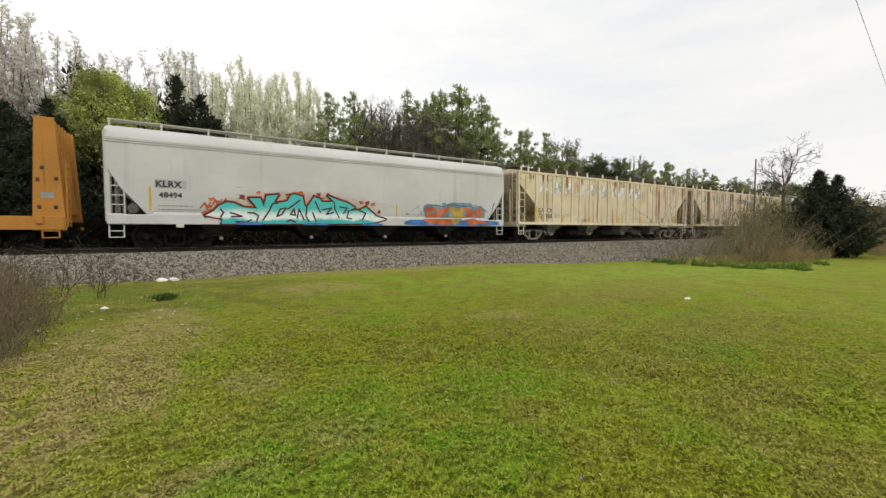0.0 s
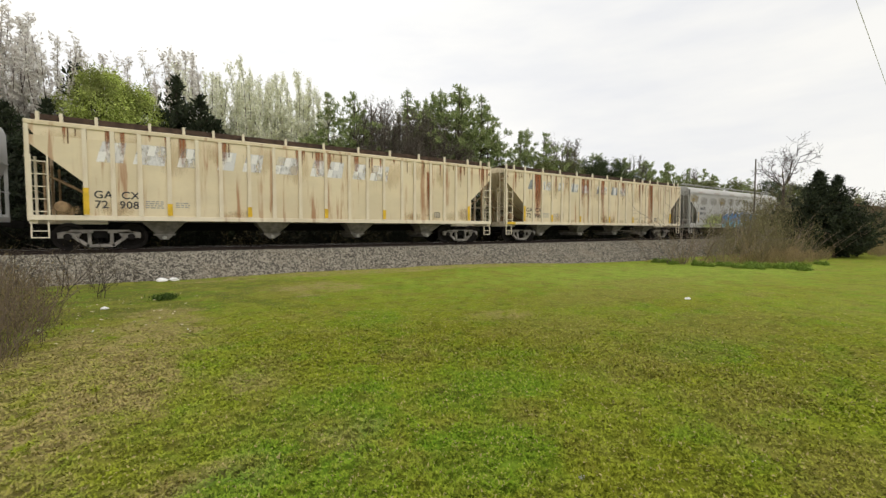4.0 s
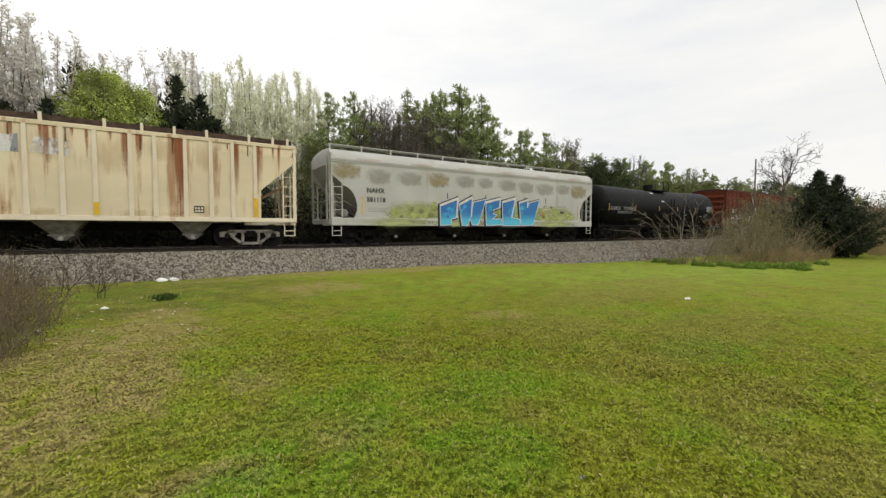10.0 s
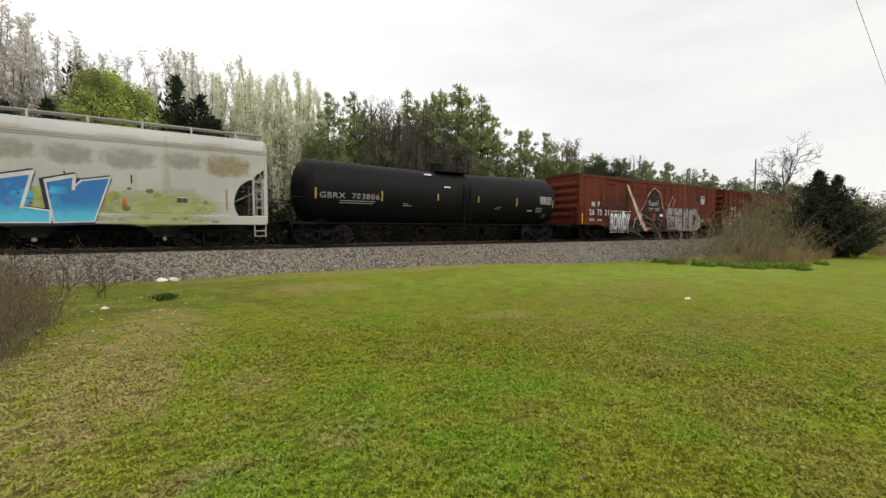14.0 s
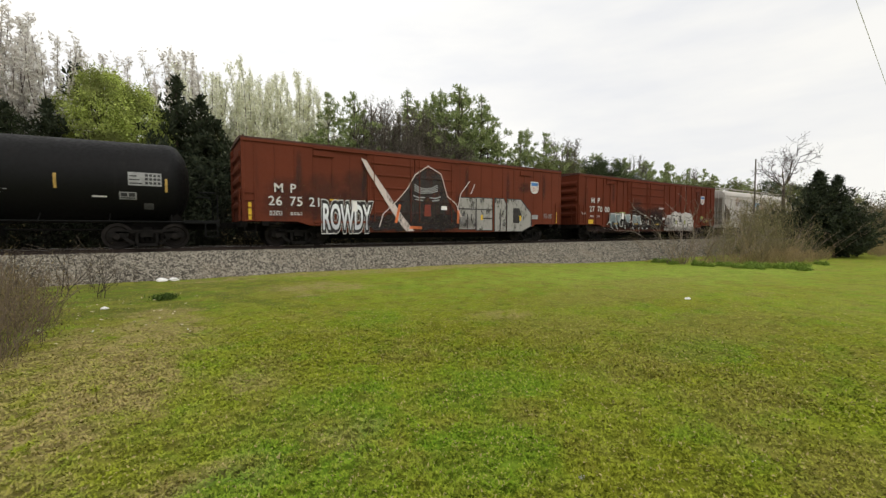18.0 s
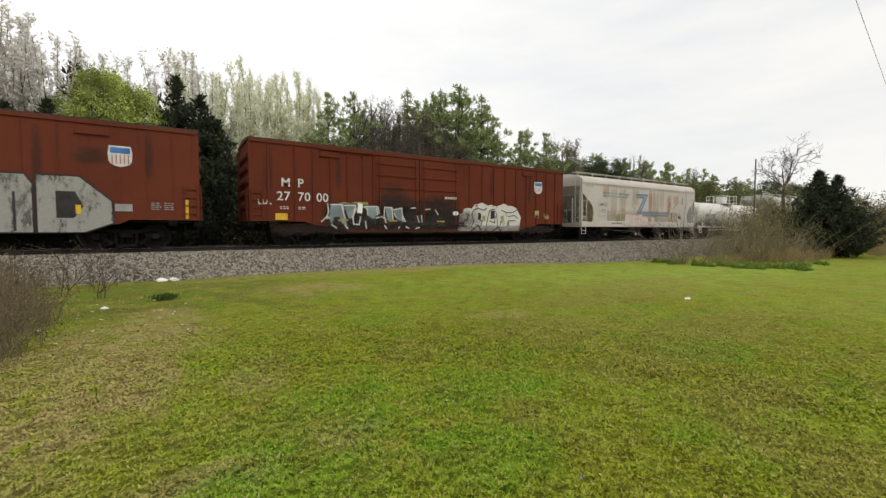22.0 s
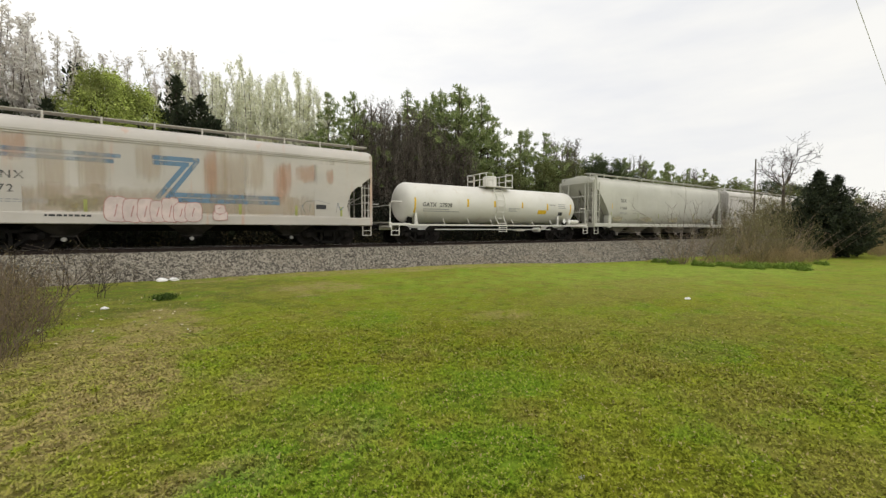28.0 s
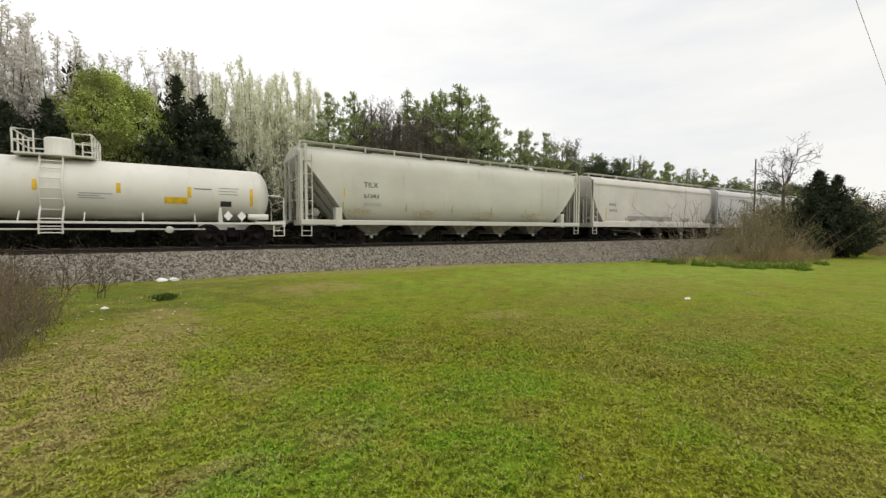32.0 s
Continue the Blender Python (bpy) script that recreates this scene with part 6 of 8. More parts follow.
# red box car with mask mural
write(mp1, "M", 1.22, 2.30, 0.54, M_WHITE, -1.574)
write(mp1, "P", 1.88, 2.30, 0.54, M_WHITE, -1.574)
write(mp1, "26", 1.00, 1.74, 0.56, M_WHITE, -1.574)
write(mp1, "75", 1.86, 1.74, 0.56, M_WHITE, -1.574)
write(mp1, "21", 2.68, 1.74, 0.56, M_WHITE, -1.574)
bars(mp1, 1.05, 1.5, 0.5, 3, M_WHITE, -1.574)
bars(mp1, 1.9, 1.45, 0.5, 2, M_WHITE, -1.574)
bar(mp1, 0.24, 1.12, 0.12, 0.72, M_SAFETY, -1.57)
bar(mp1, 3.62, 2.02, 0.4, 0.07, M_SAFETY, -1.578, "sprayed_bar", "dull yellow sprayed bar")
rowdy = "ROWDY"
for bold, m, y, nm in ((0.145, M_WHITE, -1.650, "white sprayed halo"), (0.118, M_SOOT, -1.655, "black sprayed outline"), (0.022, M_FILL, -1.660, "white bubble letters")):
    me = lettering(rowdy, 1.0, bold, 0.98)
    me.transform(Matrix.Diagonal((0.61, 1, 1.62, 1)))
    part("graffiti_letter", me, m, mp1, nm, at=(3.24, y, 0.74))
blob(mp1, "sticker", [(4.62, 1.55), (4.90, 1.55), (4.88, 2.04), (4.64, 2.04)], M_PAPER, -1.664, "white pasted square")
blob(mp1, "white_slash", [(5.08, 4.08), (5.38, 3.95), (5.62, 3.57), (6.06, 3.0), (6.62, 2.27), (7.26, 1.38), (7.92, 0.64), (7.46, 0.62), (6.98, 1.18), (6.42, 1.96), (5.84, 2.84), (5.40, 3.50)][::-1], S_SLASH, -1.672, "pale sprayed slash")
blob(mp1, "mural_hood", [(6.3, 0.80), (10.75, 0.80), (10.6, 1.5), (9.95, 2.4), (9.55, 3.55), (8.76, 3.94), (8.0, 3.42), (7.2, 2.3), (6.5, 1.75)], S_HOOD, -1.6235, "black sprayed hooded mask")
for z, x0, x1 in ((1.55, 6.8, 10.5), (2.15, 7.1, 10.1), (2.75, 7.5, 9.85), (3.35, 7.95, 9.6)):
    for p, q in ((x0, 7.85), (8.10, min(x1, 10.34))):
        part("painted_beam", Geo().box(p, q, -1.669, -1.6665, z - 0.04, z + 0.04), S_HOOD, mp1, "black sprayed door beam")
strokes(mp1, "mural_rim", [[(6.0, 0.85), (6.2, 1.46), (6.9, 2.08), (7.5, 2.72), (7.98, 3.49), (8.75, 3.98), (9.54, 3.62), (9.93, 2.47), (10.49, 2.1), (10.85, 1.4)]], 0.045, M_PINK, -1.672, "pale sprayed rim")
strokes(mp1, "mural_brow", [[(7.95, 3.00 - 0.1 * k), (8.25, 2.84 - 0.09 * k), (8.6, 2.80 - 0.07 * k), (8.95, 2.86 - 0.08 * k), (9.3, 3.02 - 0.1 * k)] for k in range(4)], 0.045, M_GREYMARK, -1.674, "grey sprayed brow")
strokes(mp1, "mural_brow", [[(7.9, 2.42), (8.2, 2.34), (8.55, 2.36)], [(8.85, 2.36), (9.2, 2.34), (9.5, 2.44)], [(8.0, 2.25), (8.4, 2.2)], [(9.0, 2.2), (9.4, 2.26)]], 0.06, M_GREYMARK, -1.675, "grey sprayed lash")
blob(mp1, "mural_mouth", [(8.50, 1.40), (8.92, 1.40), (8.88, 2.0), (8.54, 2.0)], M_MAROON, -1.674, "dark red sprayed patch")
strokes(mp1, "mural_flame", [[(10.62, 1.1), (10.66, 1.7)], [(6.9, 1.1), (7.1, 1.9)], [(7.7, 0.82), (8.3, 0.80)]], 0.14, M_ORANGE, -1.674, "orange sprayed flash")
strokes(mp1, "mural_line", [[(10.6, 1.8), (10.8, 2.65), (11.4, 3.36)], [(11.5, 2.7), (11.75, 3.2)]], 0.05, M_PINK, -1.668, "pale sprayed line")
part("sticker", Geo().box(9.55, 9.9, -1.680, -1.674, 1.75, 1.95), M_PAPER, mp1, "white pasted square")
for pts in ([(10.78, 0.74), (11.85, 0.74), (11.9, 2.46), (10.78, 2.46)], [(11.97, 0.68), (13.08, 0.68), (13.08, 2.48), (11.97, 2.48)], [(13.30, 0.62), (14.12, 0.62), (14.12, 2.2), (13.95, 2.5), (13.30, 2.5)],
            [(14.24, 0.62), (15.4, 0.62), (16.2, 0.95), (16.15, 1.7), (15.3, 2.5), (14.24, 2.5)]):
    blob(mp1, "graffiti_outline", [(x + (0.05 if x > (pts[0][0] + pts[1][0]) / 2 else -0.05), z + (0.05 if z > 1.5 else -0.03)) for x, z in pts], M_SOOT, -1.5735, "black sprayed outline")
    blob(mp1, "graffiti_letter", pts, S_SILVER, -1.5765, "silver block letter")
strokes(mp1, "graffiti_line", [[(10.8, 1.85), (11.85, 1.85)], [(11.98, 1.85), (13.05, 1.85)], [(11.32, 0.8), (11.32, 1.55)], [(12.4, 1.35), (13.05, 1.35)], [(13.7, 0.7), (13.7, 1.9)], [(11.6, 1.2), (11.6, 1.55)]], 0.07, M_SOOT, -1.582, "black sprayed line")
blob(mp1, "graffiti_counter", [(14.7, 1.1), (15.15, 1.1), (15.4, 1.5), (15.2, 2.0), (14.7, 2.0)], M_SOOT, -1.582)
for x in (12.25, 15.2):
    bar(mp1, x, 1.25, 0.14, 0.3, M_SAFETY, -1.590)
for car in (mp1, mp2):
    yy = -1.580 if car is mp1 else -1.612
    blob(car, "shield_sign", [(16.12, 3.12), (16.18, 3.02), (16.32, 2.95), (16.45, 2.92), (16.58, 2.95), (16.72, 3.02), (16.78, 3.12), (16.80, 3.40), (16.76, 3.66), (16.14, 3.66), (16.10, 3.40)], M_WHITE, yy, "white painted shield")
    part("shield_band", Geo().box(16.17, 16.73, yy - 0.006, yy - 0.002, 3.40, 3.60), M_BLUE, car, "blue band of the shield")
    for k in range(5):
        part("shield_stripe", Geo().box(16.20 + 0.115 * k, 16.24 + 0.115 * k, yy - 0.006, yy - 0.002, 3.03, 3.36), M_ROSE, car, "faded red stripe of the shield")
for k, (x, w, z0, z1) in enumerate(((3.0, 3.2, 0.75, 1.7), (5.4, 2.6, 0.75, 2.3), (7.0, 3.0, 0.75, 2.5), (8.4, 2.2, 0.8, 2.4), (9.4, 1.8, 0.75, 1.8), (5.6, 1.8, 1.5, 3.2))):
    soft_stain(mp2, "soot_patch", x, x + w, z0, z1, S_SOOT, -1.6690 - 0.0003 * k, "dark grime over the lower side")
bar(mp2, 16.2, 1.62, 0.34, 0.26, M_OLIVE, -1.607, "stencil_panel", "dull yellow stencilled panel")
bar(mp2, 17.1, 1.38, 0.32, 0.20, M_OCHRE, -1.607, "stencil_panel", "ochre stencilled panel")
for k, (x0, x1, z0, z1) in enumerate(((5.2, 7.2, 0.6, 1.5), (6.4, 8.4, 0.6, 1.3), (7.8, 9.8, 0.6, 1.4), (9.0, 10.8, 0.6, 1.7))):
    soft_stain(mp1, "overspray", x0, x1, z0, z1, S_SPRAY, -1.6655 + 0.0003 * k, "black overspray along the sill")
for k in range(6):
    soft_stain(mp1, "side_grime", 0.5 + 1.6 * k, 3.0 + 1.6 * k, 0.8, 3.2 + 0.3 * (k % 3), S_SOOT, -1.5708 - 0.0002 * k, "dark grime on the side")
soft_stain(mp1, "soot_patch", 15.0, 16.3, 2.85, 3.65, S_SOOT, -1.5715, "dark sooty patch")
for k in range(12):
    x = 0.6 + 1.5 * k
    soft_stain(mp1 if k % 2 else mp2, "soot_streak", x, x + 0.35, 1.9 + 0.2 * (k % 3), 4.4, S_SOOT, -1.5725 if k % 2 else -1.5565, "dark streak")
for k in range(5):
    soft_stain(mp2, "soot_patch", 3.2 + 1.7 * k, 5.4 + 1.7 * k, 0.75, 1.9, S_SOOT, -1.6705 - 0.0003 * k, "dark overspray")
    soft_stain(mp1, "soot_patch", 5.6 + 1.2 * k, 7.4 + 1.2 * k, 0.72, 1.5, S_SOOT, -1.6705 - 0.0003 * k, "dark overspray")
bar(mp1, 16.25, 1.36, 0.5, 0.26, M_GREYMARK, -1.575, "stencil_panel", "small grey stencilled panel")
bar(mp1, 18.35, 1.12, 0.12, 0.72, M_SAFETY, -1.57)
for x in (17.3, 17.7):
    bars(mp1, x, 1.7, 0.3, 4, M_GREYMARK, -1.574)
# brown-red box car
write(mp2, "M", 1.23, 2.55, 0.52, M_WHITE, -1.606)
write(mp2, "P", 1.92, 2.55, 0.52, M_WHITE, -1.606)
write(mp2, "27", 1.06, 1.96, 0.54, M_WHITE, -1.606)
write(mp2, "70", 1.92, 1.96, 0.54, M_WHITE, -1.606)
write(mp2, "00", 2.72, 1.96, 0.54, M_WHITE, -1.606)
bars(mp2, 1.2, 1.7, 0.35, 2, M_WHITE, -1.574)
bars(mp2, 1.95, 1.7, 0.3, 2, M_WHITE, -1.574)
strokes(mp2, "chalk_scribble", [[(0.34, 1.95), (0.36, 1.78), (0.48, 1.78)], [(0.52, 1.95), (0.54, 1.78), (0.66, 1.8), (0.7, 1.95)], [(0.72, 1.95), (0.84, 1.78)]], 0.04, M_WHITE, -1.568, "chalk scribble")
bar(mp2, 0.99, 1.12, 0.5, 0.28, M_SAFETY, -1.604)
M_STEEL = plain("blue_grey_spray", (0.21, 0.26, 0.28), 0.5, 0, 0.35, 1.5)
for k, (x0, x1, z0, z1) in enumerate(((2.9, 4.9, 0.72, 1.95), (4.2, 6.0, 0.72, 1.9), (5.5, 7.4, 0.72, 1.85), (6.9, 8.6, 0.72, 1.6), (8.0, 9.9, 0.72, 1.5))):
    soft_stain(mp2, "graffiti_base", x0, x1, z0, z1, S_SPRAY, -1.6715 - 0.0003 * k, "black sprayed background")
for k in range(8):
    soft_stain(mp2, "sill_grime", 0.6 + 2.1 * k, 3.2 + 2.1 * k, 0.48, 1.0, S_GRIME, -1.6745 - 0.0002 * k, "dark grime along the sill")
for k, (x0, x1, z0, z1) in enumerate(((5.4, 7.9, 1.2, 2.5), (7.8, 10.5, 1.2, 2.6))):
    soft_stain(mp2, "door_grime", x0, x1, z0, z1, S_GRIME, -1.6695 - 0.0003 * k, "dark grime on the doors")
cloud_blob(mp2, "graffiti_haze", 3.4, 5.4, 1.55, 1.98, M_OLIVE, -1.615, 96, 26, 0.25, "olive sprayed haze")
fills = [[(3.35, 1.84), (3.83, 1.86), (4.01, 1.23), (4.10, 0.86), (3.87, 1.01), (3.75, 1.30), (3.49, 1.29), (3.39, 0.93), (3.27, 1.22)], [(3.96, 1.82), (4.53, 1.85), (4.42, 1.46), (4.35, 1.24), (4.18, 1.23)],
         [(4.98, 1.80), (5.59, 1.82), (5.62, 1.42), (5.40, 1.22), (5.22, 1.33)], [(6.03, 1.78), (6.38, 1.79), (6.44, 1.19), (6.14, 1.19)], [(6.45, 1.68), (6.92, 1.77), (6.99, 1.12), (6.68, 1.20)]]
for k, pts in enumerate(fills):
    ring = pts + [pts[0]]
    strokes(mp2, "graffiti_outline", [ring], 0.16, M_SOOT, -1.676, "black sprayed outline")
    blob(mp2, "graffiti_letter", pts[::-1], M_STEEL, -1.682, "blue-grey sprayed letter")
    strokes(mp2, "graffiti_rim", [ring[:3]], 0.05, M_WHITE, -1.6865, "white sprayed edge")
drips = [[(3.2, 1.88), (3.24, 1.55), (3.16, 1.2)], [(3.86, 1.9), (3.95, 1.62)], [(4.9, 1.78), (5.1, 1.7), (5.12, 1.4)], [(5.66, 1.8), (5.7, 1.5)], [(6.0, 1.8), (5.96, 1.4), (6.06, 1.06)], [(6.5, 1.5), (6.62, 1.3)], [(8.05, 1.42), (8.08, 1.1)], [(8.9, 1.72), (9.05, 1.5)],
         [(4.56, 1.7), (4.38, 1.31), (4.41, 0.97), (4.68, 0.94), (4.76, 1.32)], [(2.92, 1.07), (3.18, 1.32), (3.27, 1.22)], [(5.54, 1.26), (5.84, 1.34), (6.06, 1.19)], [(7.0, 1.36), (7.11, 1.12)], [(3.39, 0.93), (3.6, 0.78)],
         [(4.0, 0.9), (4.12, 0.76)], [(5.0, 1.09), (5.04, 0.78)], [(5.98, 0.9), (6.1, 0.76)], [(6.75, 0.78), (6.79, 0.86)], [(7.15, 0.86), (7.31, 0.78)], [(7.72, 0.77), (7.93, 0.82)], [(7.81, 1.38), (7.91, 1.09)], [(7.45, 1.79), (7.69, 1.81)], [(8.3, 1.75), (8.55, 1.77)]]
strokes(mp2, "graffiti_drip", drips, 0.06, M_CHALKWHITE, -1.690, "white sprayed stroke")
blob(mp2, "sticker", [(4.58, 1.50), (4.84, 1.46), (4.86, 1.9), (4.64, 1.96)], M_PAPER, -1.696, "white pasted square")
for x in (3.7, 6.2, 9.0):
    bar(mp2, x, 1.10, 0.46, 0.08, M_OCHRE, -1.690)
blob(mp2, "graffiti_bubble", [(10.32, 0.83), (10.48, 0.97), (10.41, 1.23), (10.49, 1.54), (10.7, 1.62), (10.78, 1.85), (11.09, 1.91), (11.33, 1.87), (11.52, 2.11), (11.83, 2.17), (12.06, 2.23), (12.3, 2.14), (12.47, 2.08), (12.72, 2.14), (13.02, 2.05), (13.33, 2.11), (13.65, 2.23), (13.97, 2.12), (14.34, 2.1), (14.71, 1.95), (14.81, 1.73), (15.02, 1.44), (14.93, 1.11), (14.87, 0.63), (12.21, 0.63), (10.42, 0.63)], S_CHALK, -1.6135, "creamy white bubble graffiti")
marks = [[(10.69, 0.86), (10.8, 1.18), (11.08, 1.28)],
         [(10.69, 0.89), (10.96, 0.89)],
         [(11.3, 0.89), (11.47, 1.19), (11.31, 1.54), (11.42, 1.8), (11.77, 1.91), (12.17, 1.8), (12.35, 1.93)],
         [(11.93, 1.56), (11.76, 1.31), (12.05, 1.2), (11.92, 0.9), (11.58, 0.98)],
         [(12.34, 0.96), (12.46, 1.45), (12.59, 1.82), (12.96, 1.89)],
         [(12.58, 1.21), (12.95, 1.09), (13.01, 1.52)],
         [(13.02, 1.83), (13.14, 1.34), (13.19, 0.84)],
         [(13.38, 0.97), (13.45, 1.35), (13.51, 1.1)],
         [(13.46, 1.85), (13.84, 1.71), (14.3, 1.72), (14.71, 1.89)],
         [(13.97, 1.48), (14.5, 1.56), (14.77, 1.37)],
         [(13.83, 0.85), (14.03, 1.23), (14.56, 1.24)],
         [(11.24, 0.65), (11.75, 0.93), (11.98, 0.66)],
         [(12.75, 0.62), (13.25, 0.84), (13.44, 0.62)],
         [(10.92, 1.62), (11.08, 1.51), (10.97, 1.3)]]
strokes(mp2, "graffiti_line", marks, 0.05, M_SOOT, -1.624, "black sprayed stroke")
for pts in ([(12.66, 1.79), (12.65, 1.31), (12.95, 1.36), (12.96, 1.8)], [(11.76, 1.65), (11.78, 1.31), (11.97, 1.34), (11.95, 1.65)]):
    blob(mp2, "graffiti_counter", pts, M_SOOT, -1.622, "dark sprayed counter")
for x in (12.05, 13.4):
    bar(mp2, x, 1.2, 0.22, 0.3, M_OLIVE, -1.634, "graffiti_fill", "olive sprayed patch")
cloud_blob(mp2, "paint_splash", 10.0, 10.35, 1.45, 1.7, M_PAPER, -1.672, 110, 10, 0.35)
bars(mp2, 9.5, 2.45, 0.75, 1, M_PINK, -1.67, 0.12)
for x in (16.2, 17.0):
    bars(mp2, x, 1.7, 0.35, 4, M_GREYMARK, -1.574)

# faded hopper with blue zigzag
bare_sides = set(smnx.children)
S_WORNBLACK = worn("worn_black_lettering", (0.07, 0.07, 0.07), 0.9, 0.40, 0.6, 4.0)
write(smnx, "SMNX", 2.1, 2.36, 0.34, S_WORNBLACK, space=1.25)
write(smnx, "1172", 2.1, 1.92, 0.34, S_WORNBLACK, space=1.25)
S_BLUE = worn("worn_blue_stripe", (0.13, 0.24, 0.36), 0.80, 0.40, 0.60, 1.6)
strokes(smnx, "blue_stripe", [[(2.6, 3.10), (5.4, 3.10)], [(2.6, 3.30), (5.6, 3.30)]], 0.14, M_STRIPE, -1.606, "faded blue stripe")
strokes(smnx, "blue_zigzag", [[(6.63, 3.36), (8.0, 3.36)], [(6.63, 3.17), (7.65, 3.17)], [(7.95, 3.26), (7.02, 1.92)], [(7.62, 3.17), (6.72, 1.92)], [(7.1, 2.02), (10.9, 2.02)], [(7.1, 1.82), (10.9, 1.82)]], 0.16, S_BLUE, -1.607, "faded blue zigzag stripe")
for k, (x0, x1, z0, z1) in enumerate(((5.05, 5.65, 0.98, 1.78), (5.55, 6.05, 0.98, 1.72), (5.95, 6.4, 0.98, 1.74), (6.3, 6.75, 0.98, 1.68), (6.65, 7.15, 0.98, 1.80), (7.0, 7.45, 1.0, 1.62), (7.35, 7.85, 1.02, 1.66), (8.25, 8.7, 1.08, 1.36), (8.3, 8.62, 1.34, 1.6))):
    x0, x1, z1 = 5.16 + (x0 - 5.05) * 1.04, 5.18 + (x1 - 5.05) * 1.04, z1 + 0.08
    cloud_blob(smnx, "graffiti_rim", x0 - 0.022, x1 + 0.022, z0 - 0.02, z1 + 0.025, M_ROSE, -1.632 - 0.003 * k, 120 + k, 22, 0.06, "rose sprayed rim")
    cloud_blob(smnx, "graffiti_bubble", x0, x1, z0, z1, M_PINK, -1.6335 - 0.003 * k, 120 + k, 22, 0.06, "pale pink bubble graffiti")
    strokes(smnx, "graffiti_line", [[((x0 + x1) / 2 - 0.05, z0 + 0.2), ((x0 + x1) / 2 + 0.03, z0 + (z1 - z0) * 0.7)]], 0.03, M_ROSE, -1.6345 - 0.003 * k, "rose sprayed line")
S_ORANGERUN = stain("soft_orange_rust", (0.54, 0.26, 0.13), 0.36, 0.8, (2.2, 1, 0.3), 1.3, square=3.0)
S_BUFFRUN = stain("soft_buff_grime", (0.47, 0.34, 0.20), 0.30, 0.8, (2.4, 1, 0.25), 1.3, square=3.0)
for k, (x0, x1, z0, z1) in enumerate(((10.7, 11.3, 1.7, 3.6), (10.95, 11.55, 2.2, 3.65), (2.5, 3.35, 2.9, 3.95), (12.95, 13.35, 2.7, 3.5), (11.6, 12.6, 2.7, 3.6), (8.2, 8.7, 1.9, 4.0))):
    soft_stain(smnx, "rust_stain", x0, x1, z0, z1, S_ORANGERUN, -1.6030 - 0.0003 * (k % 4), "orange rust stain")
for k, (x0, x1, z0, z1) in enumerate(((8.1, 9.2, 1.4, 4.0), (8.8, 9.9, 1.8, 4.0), (6.0, 7.0, 2.4, 4.0), (0.7, 1.7, 2.2, 4.0), (4.4, 5.4, 1.8, 3.9), (9.6, 10.5, 2.2, 4.0), (3.4, 4.3, 1.5, 3.9), (12.4, 13.6, 1.6, 3.9))):
    soft_stain(smnx, "grime_patch", x0, x1, z0, z1, S_BUFFRUN, -1.6016 - 0.0003 * (k % 4), "buff grime run")
soft_stain(smnx, "grime_patch", 3.5, 5.4, 1.3, 1.95, S_OLIVE, -1.6042, "olive grime patch")
for k in range(6):
    soft_stain(smnx, "grime_patch", 0.6 + 2.1 * k, 3.6 + 2.1 * k, 1.1, 2.3, S_BUFFRUN, -1.6008 - 0.0002 * k, "buff grime along the lower side")
strokes(smnx, "blue_doodle", [[(12.0, 1.45), (11.9, 1.75), (12.1, 1.95), (12.6, 2.0), (13.1, 1.88)], [(12.2, 1.5), (12.25, 1.8)], [(13.4, 1.5), (13.5, 1.9), (13.6, 1.6), (13.75, 1.75)]], 0.035, M_STRIPE, -1.6075, "thin blue sprayed doodle")
for k in range(8):
    soft_stain(last1 if k % 2 else tilx, "grime_patch", 1.6 + 1.9 * k, 3.6 + 1.9 * k, 1.25, 1.75, S_OLIVE, -1.603 if k % 2 else -1.566, "brownish grime patch")
for x in (1.5, 4.6, 9.4, 11.6, 13.6):
    bar(smnx, x, 1.32, 0.10, 0.42, M_OLIVE, -1.607)
part("stencil_panel", Geo().box(12.5, 12.95, -1.611, -1.606, 1.62, 1.82), M_BLACK, smnx)
bars(smnx, 2.1, 1.7, 1.6, 2, M_GREYMARK)
bars(smnx, 3.6, 1.22, 1.2, 1, M_BLACK, -1.622, 0.07)

for ob in set(smnx.children) - bare_sides:
    ob.location.x -= 0.34

# putty hopper and those behind it
write(tilx, "TILX", 2.94, 2.72, 0.34, M_BLACK, -1.601)
write(tilx, "57343", 2.92, 2.21, 0.31, M_BLACK, -1.592)
bars(tilx, 2.95, 1.98, 0.9, 2, M_GREYMARK, -1.566)
for x in (1.9, 5.2, 8.0, 10.7, 13.4):
    bar(tilx, x, 1.62, 0.06, 0.36, M_OLIVE, -1.560)
bar(tilx, 1.95, 2.2, 0.06, 0.45, M_SAFETY, -1.596)
for car in (last1, last2, last3):
    bars(car, 1.8, 2.6, 0.8, 1, M_GREYMARK, -1.606, 0.2)
    bars(car, 1.8, 2.2, 0.9, 1, M_GREYMARK, -1.606, 0.2)
    bars(car, 4.0, 1.75, 6.0, 1, M_GREYMARK, -1.604, 0.3)
    bar(car, 1.4, 1.45, 0.07, 0.8, M_SAFETY)


